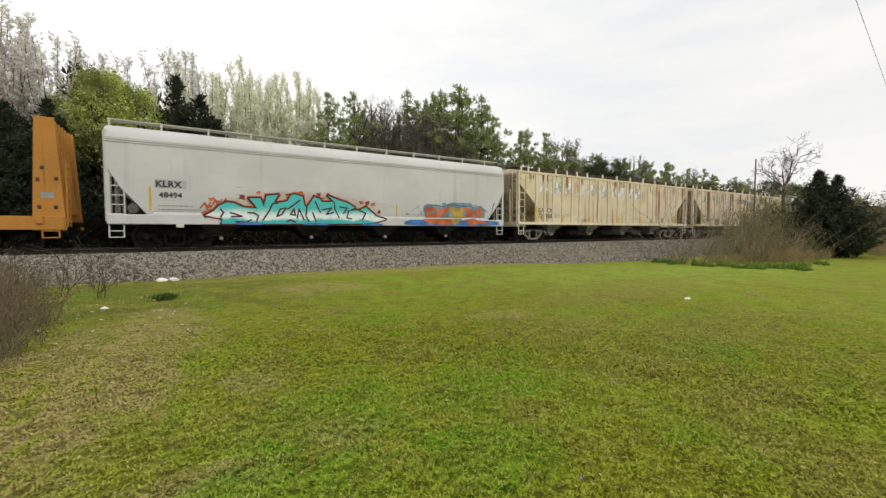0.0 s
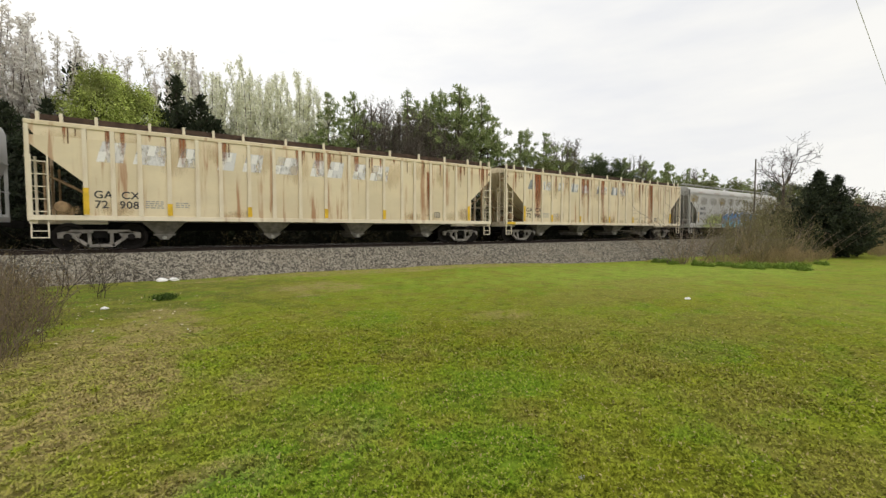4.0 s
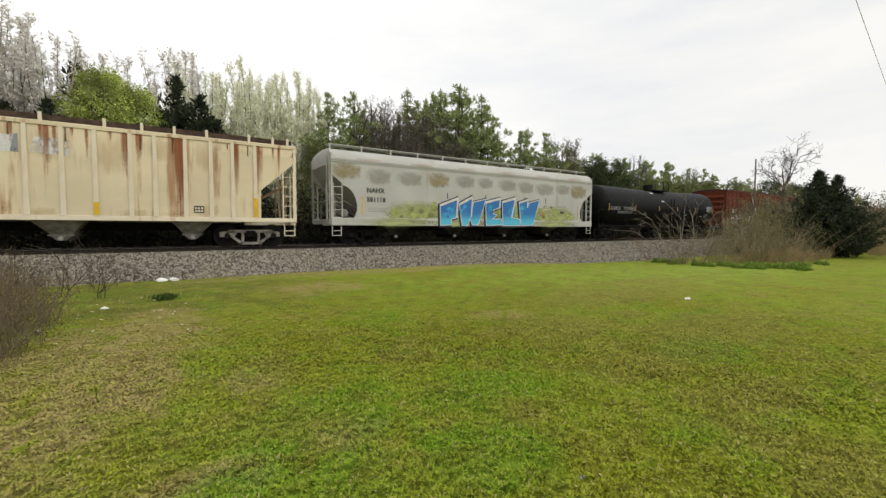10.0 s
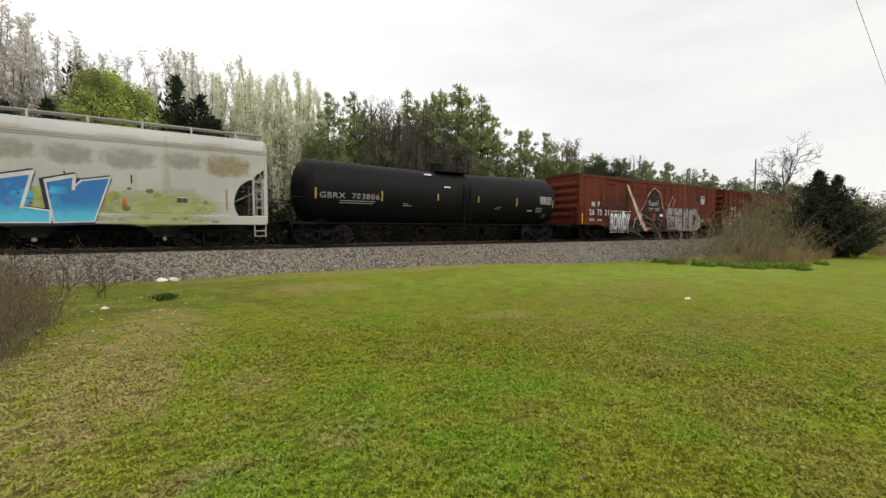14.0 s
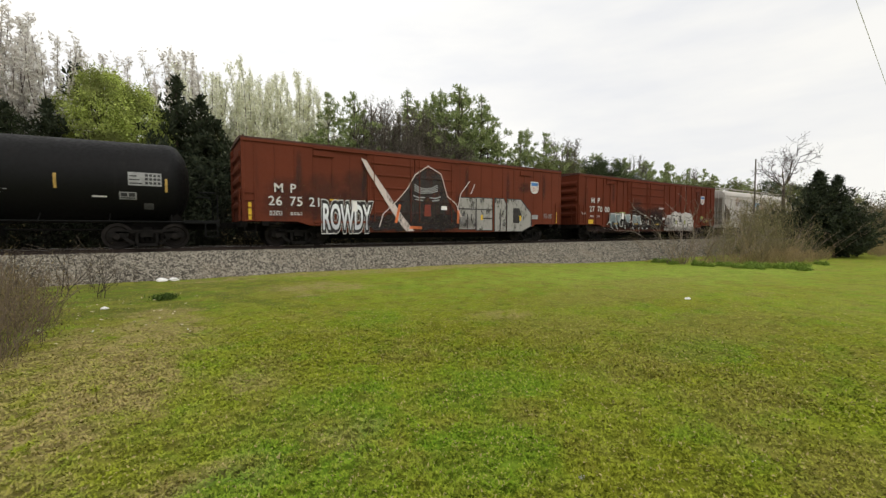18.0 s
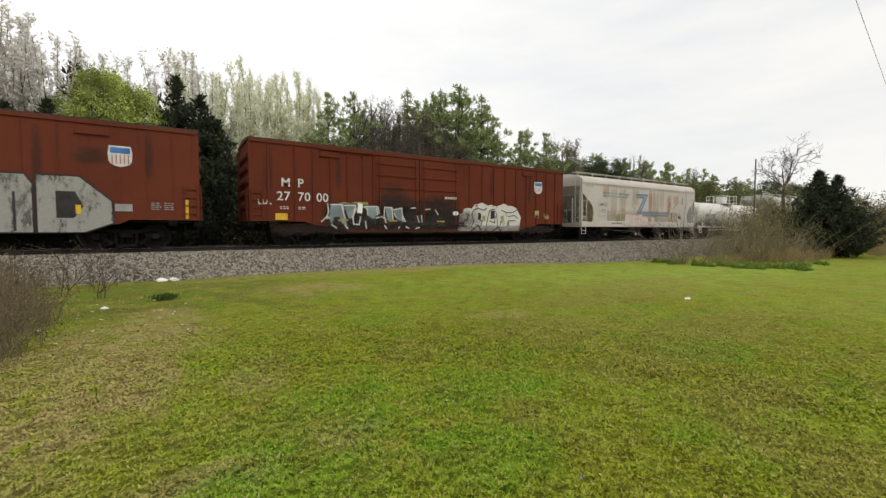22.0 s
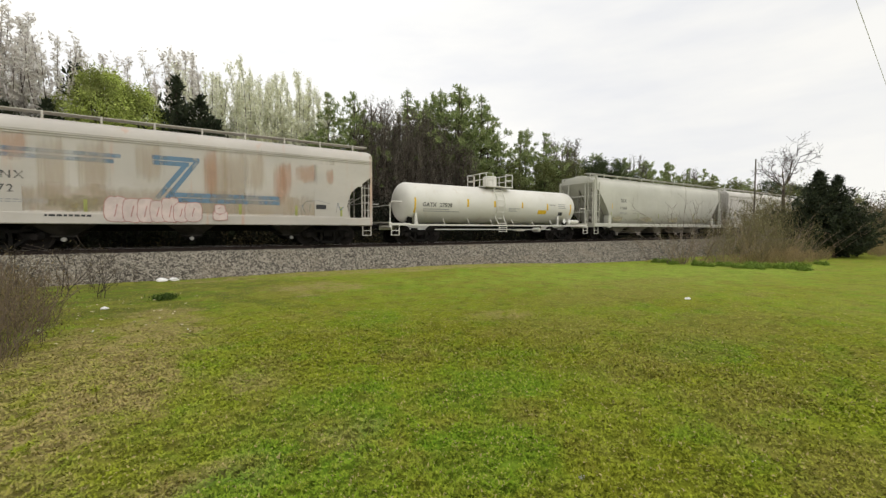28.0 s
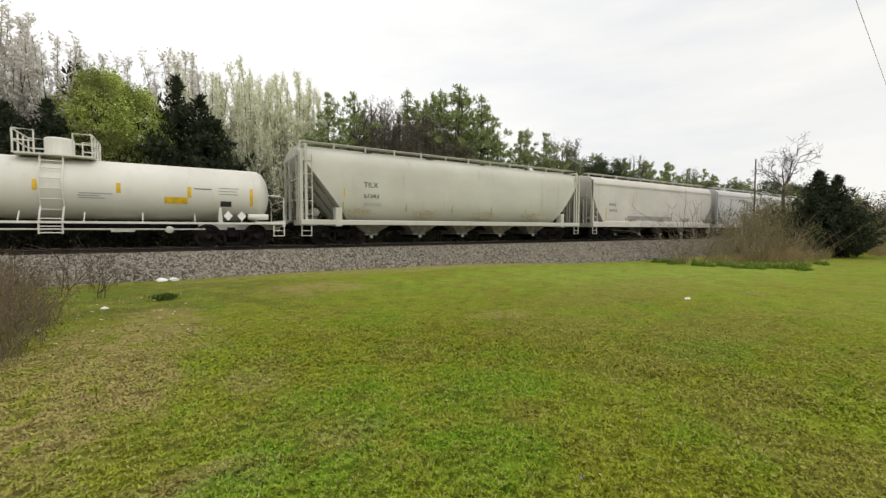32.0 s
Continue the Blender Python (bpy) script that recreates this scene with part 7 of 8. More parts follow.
# ---- litter on the lawn ----
def litter(x, y, r, seed, label="crumpled white paper litter on the grass"):
    rng = random.Random(seed)
    bm = bmesh.new()
    bmesh.ops.create_icosphere(bm, subdivisions=2, radius=r)
    for v in bm.verts:
        v.co = Vector((v.co.x * rng.uniform(0.7, 1.5), v.co.y * rng.uniform(0.7, 1.2), max(-r * 0.3, v.co.z * rng.uniform(0.35, 0.8))))
    me = bpy.data.meshes.new("litter")
    bm.to_mesh(me)
    bm.free()
    me.materials.append(M_PAPER)
    ob = new("litter", me)
    ob.location = (x, y, ground_z(x, y) + r * 0.28)
    tagged(ob, label, "litter", "litter on the lawn")


for k, (x, y, r) in enumerate(((9.92, 4.96, 0.06), (3.42, 1.21, 0.022), (2.21, 1.75, 0.026), (-1.31, 10.95, 0.06), (-1.95, 9.2, 0.03), (-1.2, 8.6, 0.025), (0.1, 7.9, 0.02))):
    litter(x, y, r, k)
litter(-0.45, 16.05, 0.13, 20, "torn white plastic bag by the embankment")
litter(-0.12, 16.1, 0.12, 21, "torn white plastic bag by the embankment")


def fallen_leaves():
    """Pale dry leaves scattered over the lawn's rim."""
    rng = random.Random(17)
    g = Geo()
    for _ in range(90):
        x, y = rng.uniform(-2.6, 0.4), rng.uniform(7.4, 12.5)
        if x < -1.6 - 0.10 * (y - 7):
            continue
        r, a, z = rng.uniform(0.014, 0.034), rng.uniform(0, 6.28), ground_z(x, y) + 0.045
        p = [(x + r * math.cos(a + q) * k, y + r * math.sin(a + q) * k, z + rng.uniform(-0.008, 0.02)) for q, k in ((0, 1.3), (1.57, 0.6), (3.14, 1.2), (4.71, 0.6))]
        g.add(p, [(0, 1, 2), (0, 2, 3)])
    me = g.mesh("fallen_leaves")
    me.materials.append(M_DRYLEAF)
    tagged(new("fallen_leaves", me), "pale dry leaves scattered on the grass", "leaves", kind="stuff")


M_DRYLEAF = plain("pale_dry_leaf", (0.55, 0.48, 0.30), 0.8, 0, 0.3)
fallen_leaves()

# ---- trees and brush ----
def branch_out(rng, p, d, length, radius, depth, spec, segs, tips):
    """Grows one limb as bent segments and sends side limbs off it."""
    n = spec["bends"]
    p = p.copy()
    pts = [p.copy()]
    for k in range(n):
        d = (d + Vector((rng.gauss(0, 1), rng.gauss(0, 1), rng.gauss(0, 1))) * spec["wander"] + Vector((0, 0, spec["rise"]))).normalized()
        p = p + d * (length / n)
        pts.append(p.copy())
        if depth > 0 and k >= spec["bare"] - 1:
            for _ in range(spec["forks"]):
                side = d.orthogonal().normalized()
                side.rotate(Matrix.Rotation(rng.uniform(0, 6.283), 3, d))
                q = (d * (1 - spec["spread"]) + side * spec["spread"]).normalized()
                branch_out(rng, p, q, length * rng.uniform(*spec["shrink"]), radius * 0.5, depth - 1, dict(spec, bare=1), segs, tips)
        if depth <= spec.get("tip_depth", 0):
            tips.append(p)
    segs.append((pts, max(radius, spec.get("least", 0.0)), max(radius * 0.3, 0.006, spec.get("least", 0.0) * 0.6), depth))


def limbs_geo(segs, thin=3):
    g = Geo()
    for pts, r0, r1, depth in segs:
        g.tube(pts, r0, 7 if depth >= 3 else (5 if depth == 2 else thin), r1)
    return g


def leaf_mesh(name, centres, sizes, seed, material, flat=0.0, long=1.0):
    """Many small leaf clumps, each one kite-shaped face turned at random."""
    rng = np.random.default_rng(seed)
    c = np.asarray(centres, float)
    n = len(c)
    a = rng.normal(size=(n, 3))
    a[:, 2] += long - 1.0
    a /= np.linalg.norm(a, axis=1)[:, None]
    b = rng.normal(size=(n, 3))
    b[:, 2] *= 1 - flat
    b = np.cross(a, b)
    b /= np.linalg.norm(b, axis=1)[:, None] + 1e-9
    s = np.asarray(sizes, float)[:, None]
    v = np.empty((n, 4, 3))
    v[:, 0] = c - a * s * long
    v[:, 1] = c + b * s * 0.55
    v[:, 2] = c + a * s * long
    v[:, 3] = c - b * s * 0.55
    me = bpy.data.meshes.new(name)
    me.vertices.add(4 * n)
    me.vertices.foreach_set("co", v.reshape(-1))
    me.loops.add(4 * n)
    me.loops.foreach_set("vertex_index", np.arange(4 * n, dtype=np.int32))
    me.polygons.add(n)
    me.polygons.foreach_set("loop_start", np.arange(0, 4 * n, 4, dtype=np.int32))
    me.update(calc_edges=True)
    me.materials.append(material)
    return me


def scatter_round(rng, tips, per, spread):
    t = np.repeat(np.array([tuple(p) for p in tips]), per, axis=0)
    return t + rng.normal(size=t.shape) * spread


def make_tree(name, label, category, segs, leaves, bark):
    root = thing(name, label, category, "trees behind the railway")
    part("trunk", limbs_geo(segs), bark, root, smooth=True)
    if leaves is not None:
        part("crown", leaves, None, root)
    return root


def pine_tree(seed, h):
    rng = random.Random(seed)
    nr = np.random.default_rng(seed)
    segs, tips = [], []
    top = Vector((rng.uniform(-0.5, 0.5), rng.uniform(-0.5, 0.5), h - 0.3))
    segs.append(([Vector((0, 0, -0.4)), Vector((top.x * 0.3, top.y * 0.4, h * 0.5)), top], 0.15, 0.03, 3))
    z = h * rng.uniform(0.34, 0.42)
    while z < h * 0.96:
        u = z / h
        reach = (0.6 + 2.5 * math.sin(min(1.0, (1 - u) / 0.62) * 1.7) ** 1.2) * h / 13.0
        for _ in range(rng.choice((1, 2, 2, 3))):
            a = rng.uniform(0, 6.283)
            d = Vector((math.cos(a), math.sin(a), rng.uniform(0.1, 0.55))).normalized()
            o = Vector((top.x * u, top.y * u, z))
            r = reach * rng.uniform(0.35, 1.1)
            e = o + d * r + Vector((0, 0, r * 0.18))
            segs.append(([o, o + d * r * 0.6, e], 0.03, 0.01, 1))
            for _ in range(2 + int(r * 2.6)):
                w = rng.uniform(0.35, 1.0)
                q = o.lerp(e, w) + Vector((rng.gauss(0, 0.22), rng.gauss(0, 0.22), rng.gauss(0.08, 0.16))) * (0.5 + 0.5 * r)
                tips.append(q)
        z += rng.uniform(0.22, 0.62)
    tips += [top, top + Vector((0, 0, 0.15))]
    c = scatter_round(nr, tips, 42, 0.10)
    return make_tree("pine_tree", "tall loblolly pine with tufted green needles", "pine tree", segs,
                     leaf_mesh("crown", c, nr.uniform(0.03, 0.075, len(c)), seed, L_PINE, 0.2, 2.0), M_DARKBARK)


def cedar_tree(seed, h, w, material=None, rise=(0.25, 0.6), per=13, rows=46, size=(0.05, 0.115)):
    rng = random.Random(seed)
    nr = np.random.default_rng(seed)
    segs = [([Vector((0, 0, -0.3)), Vector((0.05, 0, h * 0.5)), Vector((0, 0, h))], 0.15, 0.02, 3)]
    tips = []
    z = 0.2
    while z < h * 0.985:
        u = z / h
        for _ in range(5 if u < 0.6 else (4 if u < 0.85 else 2)):
            a = rng.uniform(0, 6.283)
            r = (w * (1 - u) ** (0.92 if h > 8 else 1.15) + 0.03) * rng.choice((0.35, 0.65, 0.8, 0.95, 1.05, 1.35))
            d = Vector((math.cos(a), math.sin(a), rng.uniform(*rise)))
            o = Vector((0, 0, z))
            e = o + d * r
            e.z = min(e.z, h * 0.99)
            segs.append(([o, o.lerp(e, 0.6) - Vector((0, 0, 0.12 * r)), e], 0.02, 0.006, 0))
            n = max(2, int(r * 3.2))
            tips += [o.lerp(e, (k + 1) / n) - Vector((0, 0, 0.10 * r * math.sin(3.1 * (k + 1) / n))) for k in range(n)]
        z += h / rows
    tips += [Vector((0, 0, h - 0.1)), Vector((0, 0, h - 0.3))]
    c = scatter_round(nr, tips, per, 0.10)
    return make_tree("cedar_tree", "dense dark green cedar with a ragged cone shape", "cedar tree", segs,
                     leaf_mesh("crown", c, nr.uniform(*size, len(c)), seed, material or L_CEDAR, 0.0, 1.9), M_DARKBARK)


def upright_tree(seed, h, name, label, material, leaf_count, twig, spread=0.16, leaf_size=(0.05, 0.115), bark=None, leaders=11, side=0.09):
    """A tree of slim upright leaders with short rising side twigs, bare or with small buds."""
    rng = random.Random(seed)
    nr = np.random.default_rng(seed)
    big, small, tips = [], [], []
    for k in range(leaders):
        a = rng.uniform(0, 6.283)
        hh = h * (1.0 if k == 0 else rng.uniform(0.62, 0.97))
        lean = spread * rng.uniform(0.2, 1.0)
        p = Vector((0.12 * math.cos(a), 0.12 * math.sin(a), -0.3))
        pts = [p.copy()]
        n = 9
        for q in range(n):
            out = lean * (1.4 if q < 3 else 0.7)
            p = p + Vector((math.cos(a) * out + rng.gauss(0, 0.07), math.sin(a) * out + rng.gauss(0, 0.07), 1.0)) * ((hh + 0.3) / n)
            pts.append(p.copy())
        big.append((pts, 0.065, 0.012, 2))
        for q in range(2, n + 1):
            for _ in range(5):
                u = rng.random()
                o = pts[q - 1].lerp(pts[q], u)
                b = rng.uniform(0, 6.283)
                ln = h * side * rng.uniform(0.5, 1.4) * (1.25 - q / n * 0.6)
                e = o + Vector((math.cos(b) * 0.45, math.sin(b) * 0.45, 0.9)) * ln
                if e.z > h:
                    e.z = h - rng.uniform(0, 0.4)
                mid = o.lerp(e, 0.5) + Vector((rng.gauss(0, 0.05), rng.gauss(0, 0.05), 0))
                small.append(([o, mid, e], 0.014, 0.006, 0))
                tips += [mid, e, o]
    root = thing(name, label, "tree", "trees behind the railway")
    part("trunk", limbs_geo(big), bark or M_BARK, root, smooth=True)
    part("branchwork", limbs_geo(small), twig, root)["kind"] = "stuff"
    if leaf_count:
        t = np.array([tuple(p) for p in tips])
        pick = t[nr.integers(0, len(t), leaf_count)]
        c = pick + nr.normal(size=pick.shape) * np.array([0.06, 0.06, 0.16])
        part("crown", leaf_mesh("crown", c, nr.uniform(*leaf_size, len(c)), seed, material, 0.0, 1.6), None, root)
    return root


def spreading_tree(seed, h, name, label, twig, bark):
    """A leafless tree with a wide forked crown."""
    rng = random.Random(seed)
    segs, tips = [], []
    spec = {"bends": 5, "wander": 0.14, "rise": 0.05, "bare": 2, "forks": 1, "spread": 0.52, "shrink": (0.35, 0.58), "tip_depth": 1, "least": 0.013}
    fork = Vector((0.05, 0, h * 0.64))
    segs.append(([Vector((0, 0, -0.3)), Vector((0.03, 0, h * 0.2)), fork], 0.17, 0.12, 3))
    for k in range(6):
        a = 6.283 * k / 6 + rng.uniform(-0.3, 0.3)
        lean = rng.uniform(0.35, 1.25)
        branch_out(rng, fork.copy(), Vector((math.cos(a) * lean, math.sin(a) * lean, 1)).normalized(), h * rng.uniform(0.20, 0.34), 0.06, 3, spec, segs, tips)
    root = thing(name, label, "tree", "trees by the lawn")
    part("trunk", limbs_geo([s for s in segs if s[3] >= 2]), bark, root, smooth=True)
    part("branchwork", limbs_geo([s for s in segs if s[3] < 2]), twig, root)["kind"] = "stuff"
    return root


def leafy_tree(seed, h, w, name, label, material, clumps=260, per=75, base=0.3, size=(0.035, 0.085)):
    """A tree with a rounded, uneven crown of leaf clumps on forked limbs."""
    rng = random.Random(seed)
    nr = np.random.default_rng(seed)
    segs = [([Vector((0, 0, -0.3)), Vector((0.05, 0.03, h * 0.3)), Vector((0, 0.1, h * 0.62)), Vector((0.1, 0, h * 0.9))], 0.16, 0.03, 3)]
    centres = []
    lo = h * base
    lobes = [(rng.uniform(0, 6.283), rng.uniform(0.7, 1.25)) for _ in range(7)]
    for _ in range(clumps):
        u = rng.random() ** 0.8
        a = rng.uniform(0, 6.283)
        lobe = 0.75 + 0.35 * sum(k * max(0, math.cos(a - q)) ** 6 for q, k in lobes)
        prof = max(0.15, 1 - (1.9 * u - 0.75) ** 2) ** 0.5
        r = w * prof * min(1.2, lobe) * math.sqrt(rng.uniform(0.15, 1.0))
        c = Vector((r * math.cos(a), r * math.sin(a), lo + (h - lo) * u * 0.97))
        centres.append(c)
        if rng.random() < 0.35:
            o = Vector((0, 0, max(h * 0.15, c.z - r * 0.9 - 0.3)))
            segs.append(([o, o.lerp(c, 0.55) + Vector((0, 0, -0.12 * r)), c], 0.035, 0.008, 1))
    pts = scatter_round(nr, centres, per, 0.24)
    return make_tree(name, label, "tree", segs, leaf_mesh("crown", pts, nr.uniform(*size, len(pts)), seed, material), M_DARKBARK)


def shrub(seed, h, w, stems, name, label, material, twig, leaf_count, long=1.2, forks=1, size=(0.025, 0.07), thick=1.0):
    rng = random.Random(seed)
    nr = np.random.default_rng(seed)
    segs, tips = [], []
    spec = {"bends": 4, "wander": 0.16, "rise": 0.05, "bare": 1, "forks": forks, "spread": 0.5, "shrink": (0.35, 0.55), "tip_depth": 1}
    for _ in range(stems):
        a, r = rng.uniform(0, 6.283), w * math.sqrt(rng.random())
        d = Vector((math.cos(a) * 0.35, math.sin(a) * 0.35, 1)).normalized()
        branch_out(rng, Vector((r * math.cos(a), r * math.sin(a), -0.15)), d, h * rng.uniform(0.5, 1.0), (0.008 + h * 0.004) * thick, 1, spec, segs, tips)
    root = thing(name, label, "shrub")
    part("stem_tangle", limbs_geo(segs), twig, root)["kind"] = "stuff"
    if leaf_count:
        t = np.array([tuple(p) for p in tips])
        c = t[nr.integers(0, len(t), leaf_count)] + nr.normal(size=(leaf_count, 3)) * 0.14
        c[:, 2] = np.abs(c[:, 2])
        part("foliage", leaf_mesh("foliage", c, nr.uniform(*size, len(c)), seed, material, 0.0, long), None, root)
    return root


def place(root, x, y, turn=0.0, size=1.0, z=None):
    root.matrix_basis = Matrix.Translation((x, y, ground_z(x, y) if z is None else z)) @ Matrix.Rotation(turn, 4, "Z") @ Matrix.Diagonal((size, size, size, 1))
    return root


def again(root, x, y, turn=0.0, size=1.0):
    m = Matrix.Translation((x, y, ground_z(x, y))) @ Matrix.Rotation(turn, 4, "Z") @ Matrix.Diagonal((size / root.scale[0],) * 3 + (1,))
    return copy_thing(root, m)


def plant(kinds, spots):
    """Sets kinds in turn at spots (x, y, height); the first use of a kind is the tree itself, later ones are copies. kinds: list of (root, height)."""
    used = set()
    rng = random.Random(len(spots))
    for k, (x, y, h) in enumerate(spots):
        root, own = kinds[k % len(kinds)]
        if root.name in used:
            again(root, x, y, rng.uniform(0, 6.28), h / own)
        else:
            used.add(root.name)
            place(root, x, y, rng.uniform(0, 6.28), h / own)


def build_woods():
    pines = [(pine_tree(11, 13.0), 13.0), (pine_tree(12, 12.0), 12.0), (pine_tree(13, 14.0), 14.0)]
    cedars = [(cedar_tree(21, 10.5, 4.2, None, (0.1, 0.5), 15, 50), 10.5), (cedar_tree(22, 9.0, 3.8, None, (0.1, 0.5), 15, 46), 9.0)]
    bloom = [(upright_tree(31, 12.5, "budding_tree", "slim-limbed tree covered in pale green-white spring buds", L_BLOOM, 10500, M_PALETWIG, 0.13, (0.036, 0.088), M_BARK, 10, 0.05), 12.5),
             (upright_tree(32, 12.5, "budding_tree", "slim-limbed tree with creamy spring blossom", L_BLOOM, 12500, M_PALETWIG, 0.13, (0.036, 0.088), M_BARK, 11, 0.05), 12.5)]
    grey = [(upright_tree(41, 13.0, "blossoming_tree", "tall bare-limbed tree with greyish white blossom", L_GREYBLOOM, 7500, M_PALETWIG, 0.14, (0.045, 0.10), M_BARK, 9, 0.055), 13.0),
            (upright_tree(42, 13.0, "blossoming_tree", "tall bare-limbed tree with thin pale blossom", L_GREYBLOOM, 5600, M_PALETWIG, 0.14, (0.045, 0.10), M_BARK, 9, 0.055), 13.0)]
    bare = [(upright_tree(51, 11.0, "bare_tree", "leafless brown tree with dense fine twigs", L_BUDS, 17000, M_BROWNTWIG, 0.26, (0.018, 0.05), M_DARKBARK, 10, 0.12), 11.0),
            (upright_tree(52, 11.0, "bare_tree", "leafless tree with brown swelling buds", L_BUDS, 15000, M_BROWNTWIG, 0.26, (0.018, 0.05), M_DARKBARK, 10, 0.12), 11.0)]
    fresh = [(leafy_tree(61, 11.0, 2.2, "leafing_tree", "broad tree in bright fresh green spring leaf", L_FRESH, 260, 90, 0.52), 11.0)]
    mixed = [(leafy_tree(71, 10.0, 2.4, "leafing_tree", "roadside tree with sparse olive green leaves", L_MIX, 130, 85, 0.2), 10.0),
             (leafy_tree(72, 9.0, 2.2, "leafing_tree", "small tree with olive and brown spring leaves", L_MIX, 110, 85, 0.15), 9.0)]
    plant(grey, [(-7.3, 30.0, 13.4), (-6.5, 30.6, 13.0), (-5.7, 30.2, 12.3), (-8.2, 32.0, 14.2), (-6.6, 32.8, 13.8), (-8.9, 30.8, 13.8), (-5.2, 35.0, 13.6), (-3.9, 36.4, 13.8), (-2.6, 36.0, 13.4), (0.9, 32.4, 13.6), (-0.1, 33.0, 13.0),
                 (1.6, 34.5, 14.2), (-10.2, 32.4, 14.0), (-12.4, 31.4, 13.6)])
    plant(fresh, [(-3.35, 29.6, 10.5), (-1.95, 30.1, 10.0)])
    plant(cedars, [(0.15, 29.2, 10.8), (1.35, 29.4, 9.9), (-6.9, 28.6, 8.0), (-5.3, 28.6, 8.3), (-4.75, 31.8, 11.4), (2.2, 29.0, 8.4), (15.8, 30, 8.2), (-9.0, 28.4, 8.0),
                   (29.0, 32.0, 8.5), (60.0, 31.5, 9.0), (-0.9, 29.0, 7.0)])
    plant(bloom, [(2.6, 31, 12.2), (3.9, 30, 12.6), (5.2, 31.5, 12.4), (6.4, 30, 12.8), (7.7, 31.2, 13.0), (4.5, 33.5, 13.6), (8.9, 30.5, 11.6), (1.2, 32.5, 12.8), (10.2, 32.5, 10.8), (6.8, 34, 13.8), (9.6, 35, 12.0), (3.2, 32.2, 12.6), (5.8, 32.6, 13.0), (7.2, 32.4, 13.2), (8.4, 32, 12.6), (2.0, 30.4, 11.4), (4.4, 31.0, 11.8), (6.0, 30.8, 12.2)])
    plant(pines, [(9.35, 29.8, 11.7), (11.2, 30.0, 12.0), (12.3, 31.0, 11.4), (16.1, 30.6, 13.5), (17.2, 31, 12.8), (18.3, 30, 13.6), (19.6, 31, 14.3), (20.8, 30, 14.6), (21.9, 30.6, 14.8), (23.3, 30, 14.3), (24.6, 30.6, 13.7), (18.9, 32, 13.6), (22.6, 32, 14.2),
                  (28.0, 30, 11.6), (29.6, 31, 12.2), (31.4, 30, 12.0), (33.3, 31.5, 11.4), (36.0, 31, 11.4), (38.2, 32, 11.0), (46.5, 31, 11.0), (49, 30, 10.6), (51.5, 31.5, 11.3), (54.5, 30.5, 11.0),
                  (42.6, 33.0, 11.6), (45.0, 33.4, 11.4), (47.6, 33.0, 11.2), (50.2, 33.6, 11.0), (53.0, 33.0, 11.2), (56.0, 33.4, 10.8), (59.6, 33.0, 10.8), (63.4, 33.4, 10.4), (68.2, 33.2, 10.0), (57.5, 31.5, 11.6), (61.5, 31, 11.0), (66, 31, 11.2), (71, 32, 11.0), (76, 31, 10.8), (83, 32, 11.0), (91, 31, 10.6), (100, 32, 11.0), (112, 31, 10.8), (126, 32, 11.0), (142, 31, 11)])
    plant(bare, [(12.8, 29.2, 11.4), (14.0, 30, 11.8), (15.2, 29, 11.4), (16.4, 30, 11.6), (17.6, 29, 11.2), (19.0, 28.8, 10.6), (13.4, 32, 12.0), (34.6, 30, 11.6), (47.8, 32, 11.4), (35.8, 32.5, 12.4), (63.5, 32, 11),
                 (26.2, 32.5, 10.4), (20.3, 28.6, 9.6), (13.0, 28.4, 9.6), (14.6, 28.2, 9.4), (16.0, 28.4, 9.8), (17.0, 28.0, 9.0), (18.4, 28.2, 9.2), (15.4, 30.6, 10.8), (13.6, 30.4, 10.6)])
    lean_leafy = [(leafy_tree(74, 10.0, 2.5, "leafing_tree", "distant tree with sparse olive green leaves", L_MIX, 110, 26, 0.15, (0.07, 0.15)), 10.0),
                  (leafy_tree(75, 9.0, 2.3, "leafing_tree", "distant small tree with olive and brown leaves", L_MIX, 100, 26, 0.12, (0.07, 0.15)), 9.0)]
    lean_bare = (upright_tree(53, 11.0, "bare_tree", "distant leafless brown tree", L_BUDS, 3200, M_BROWNTWIG, 0.26, (0.05, 0.11), M_DARKBARK, 7, 0.12), 11.0)
    lean_dark = (leafy_tree(76, 9.6, 2.8, "evergreen_tree", "distant dark evergreen tree", L_DOME, 120, 34, 0.08, (0.08, 0.16)), 9.6)
    plant(lean_leafy, [(64.0, 29.4, 8.8), (68.5, 29.6, 8.8), (73.5, 30, 8.6), (79.0, 30, 8.8), (87, 30, 8.6), (95.5, 30, 8.6), (106, 30, 8.6), (119, 30, 8.6), (134, 30, 8.6)])
    plant(mixed, [(26.6, 30, 9.0), (30.4, 29, 8.8), (32.4, 29, 9.4), (35.0, 29.4, 9.2), (52.8, 29.5, 8.6), (48.2, 29, 8.4), (56.0, 29, 8.4), (59.0, 29.5, 8.6), (24.4, 28.6, 7.0), (21.8, 28.8, 7.4), (8.2, 28.6, 7.6)])
    domes = [(leafy_tree(73, 9.6, 3.0, "evergreen_tree", "broad dark evergreen tree with a domed crown", L_DOME, 240, 80, 0.1), 9.6)]
    plant(domes, [(46.4, 33.8, 9.6), (50.8, 34.2, 9.4), (39.4, 30.6, 10.2), (43.2, 30.6, 10.4), (41.4, 31.4, 9.6), (-7.6, 29.6, 8.0), (13.6, 33.2, 9.0), (16.6, 33.4, 9.8), (20.0, 32.8, 11.0), (23.2, 32.8, 11.0), (26.8, 32.6, 8.8), (10.2, 31.6, 8.8)])
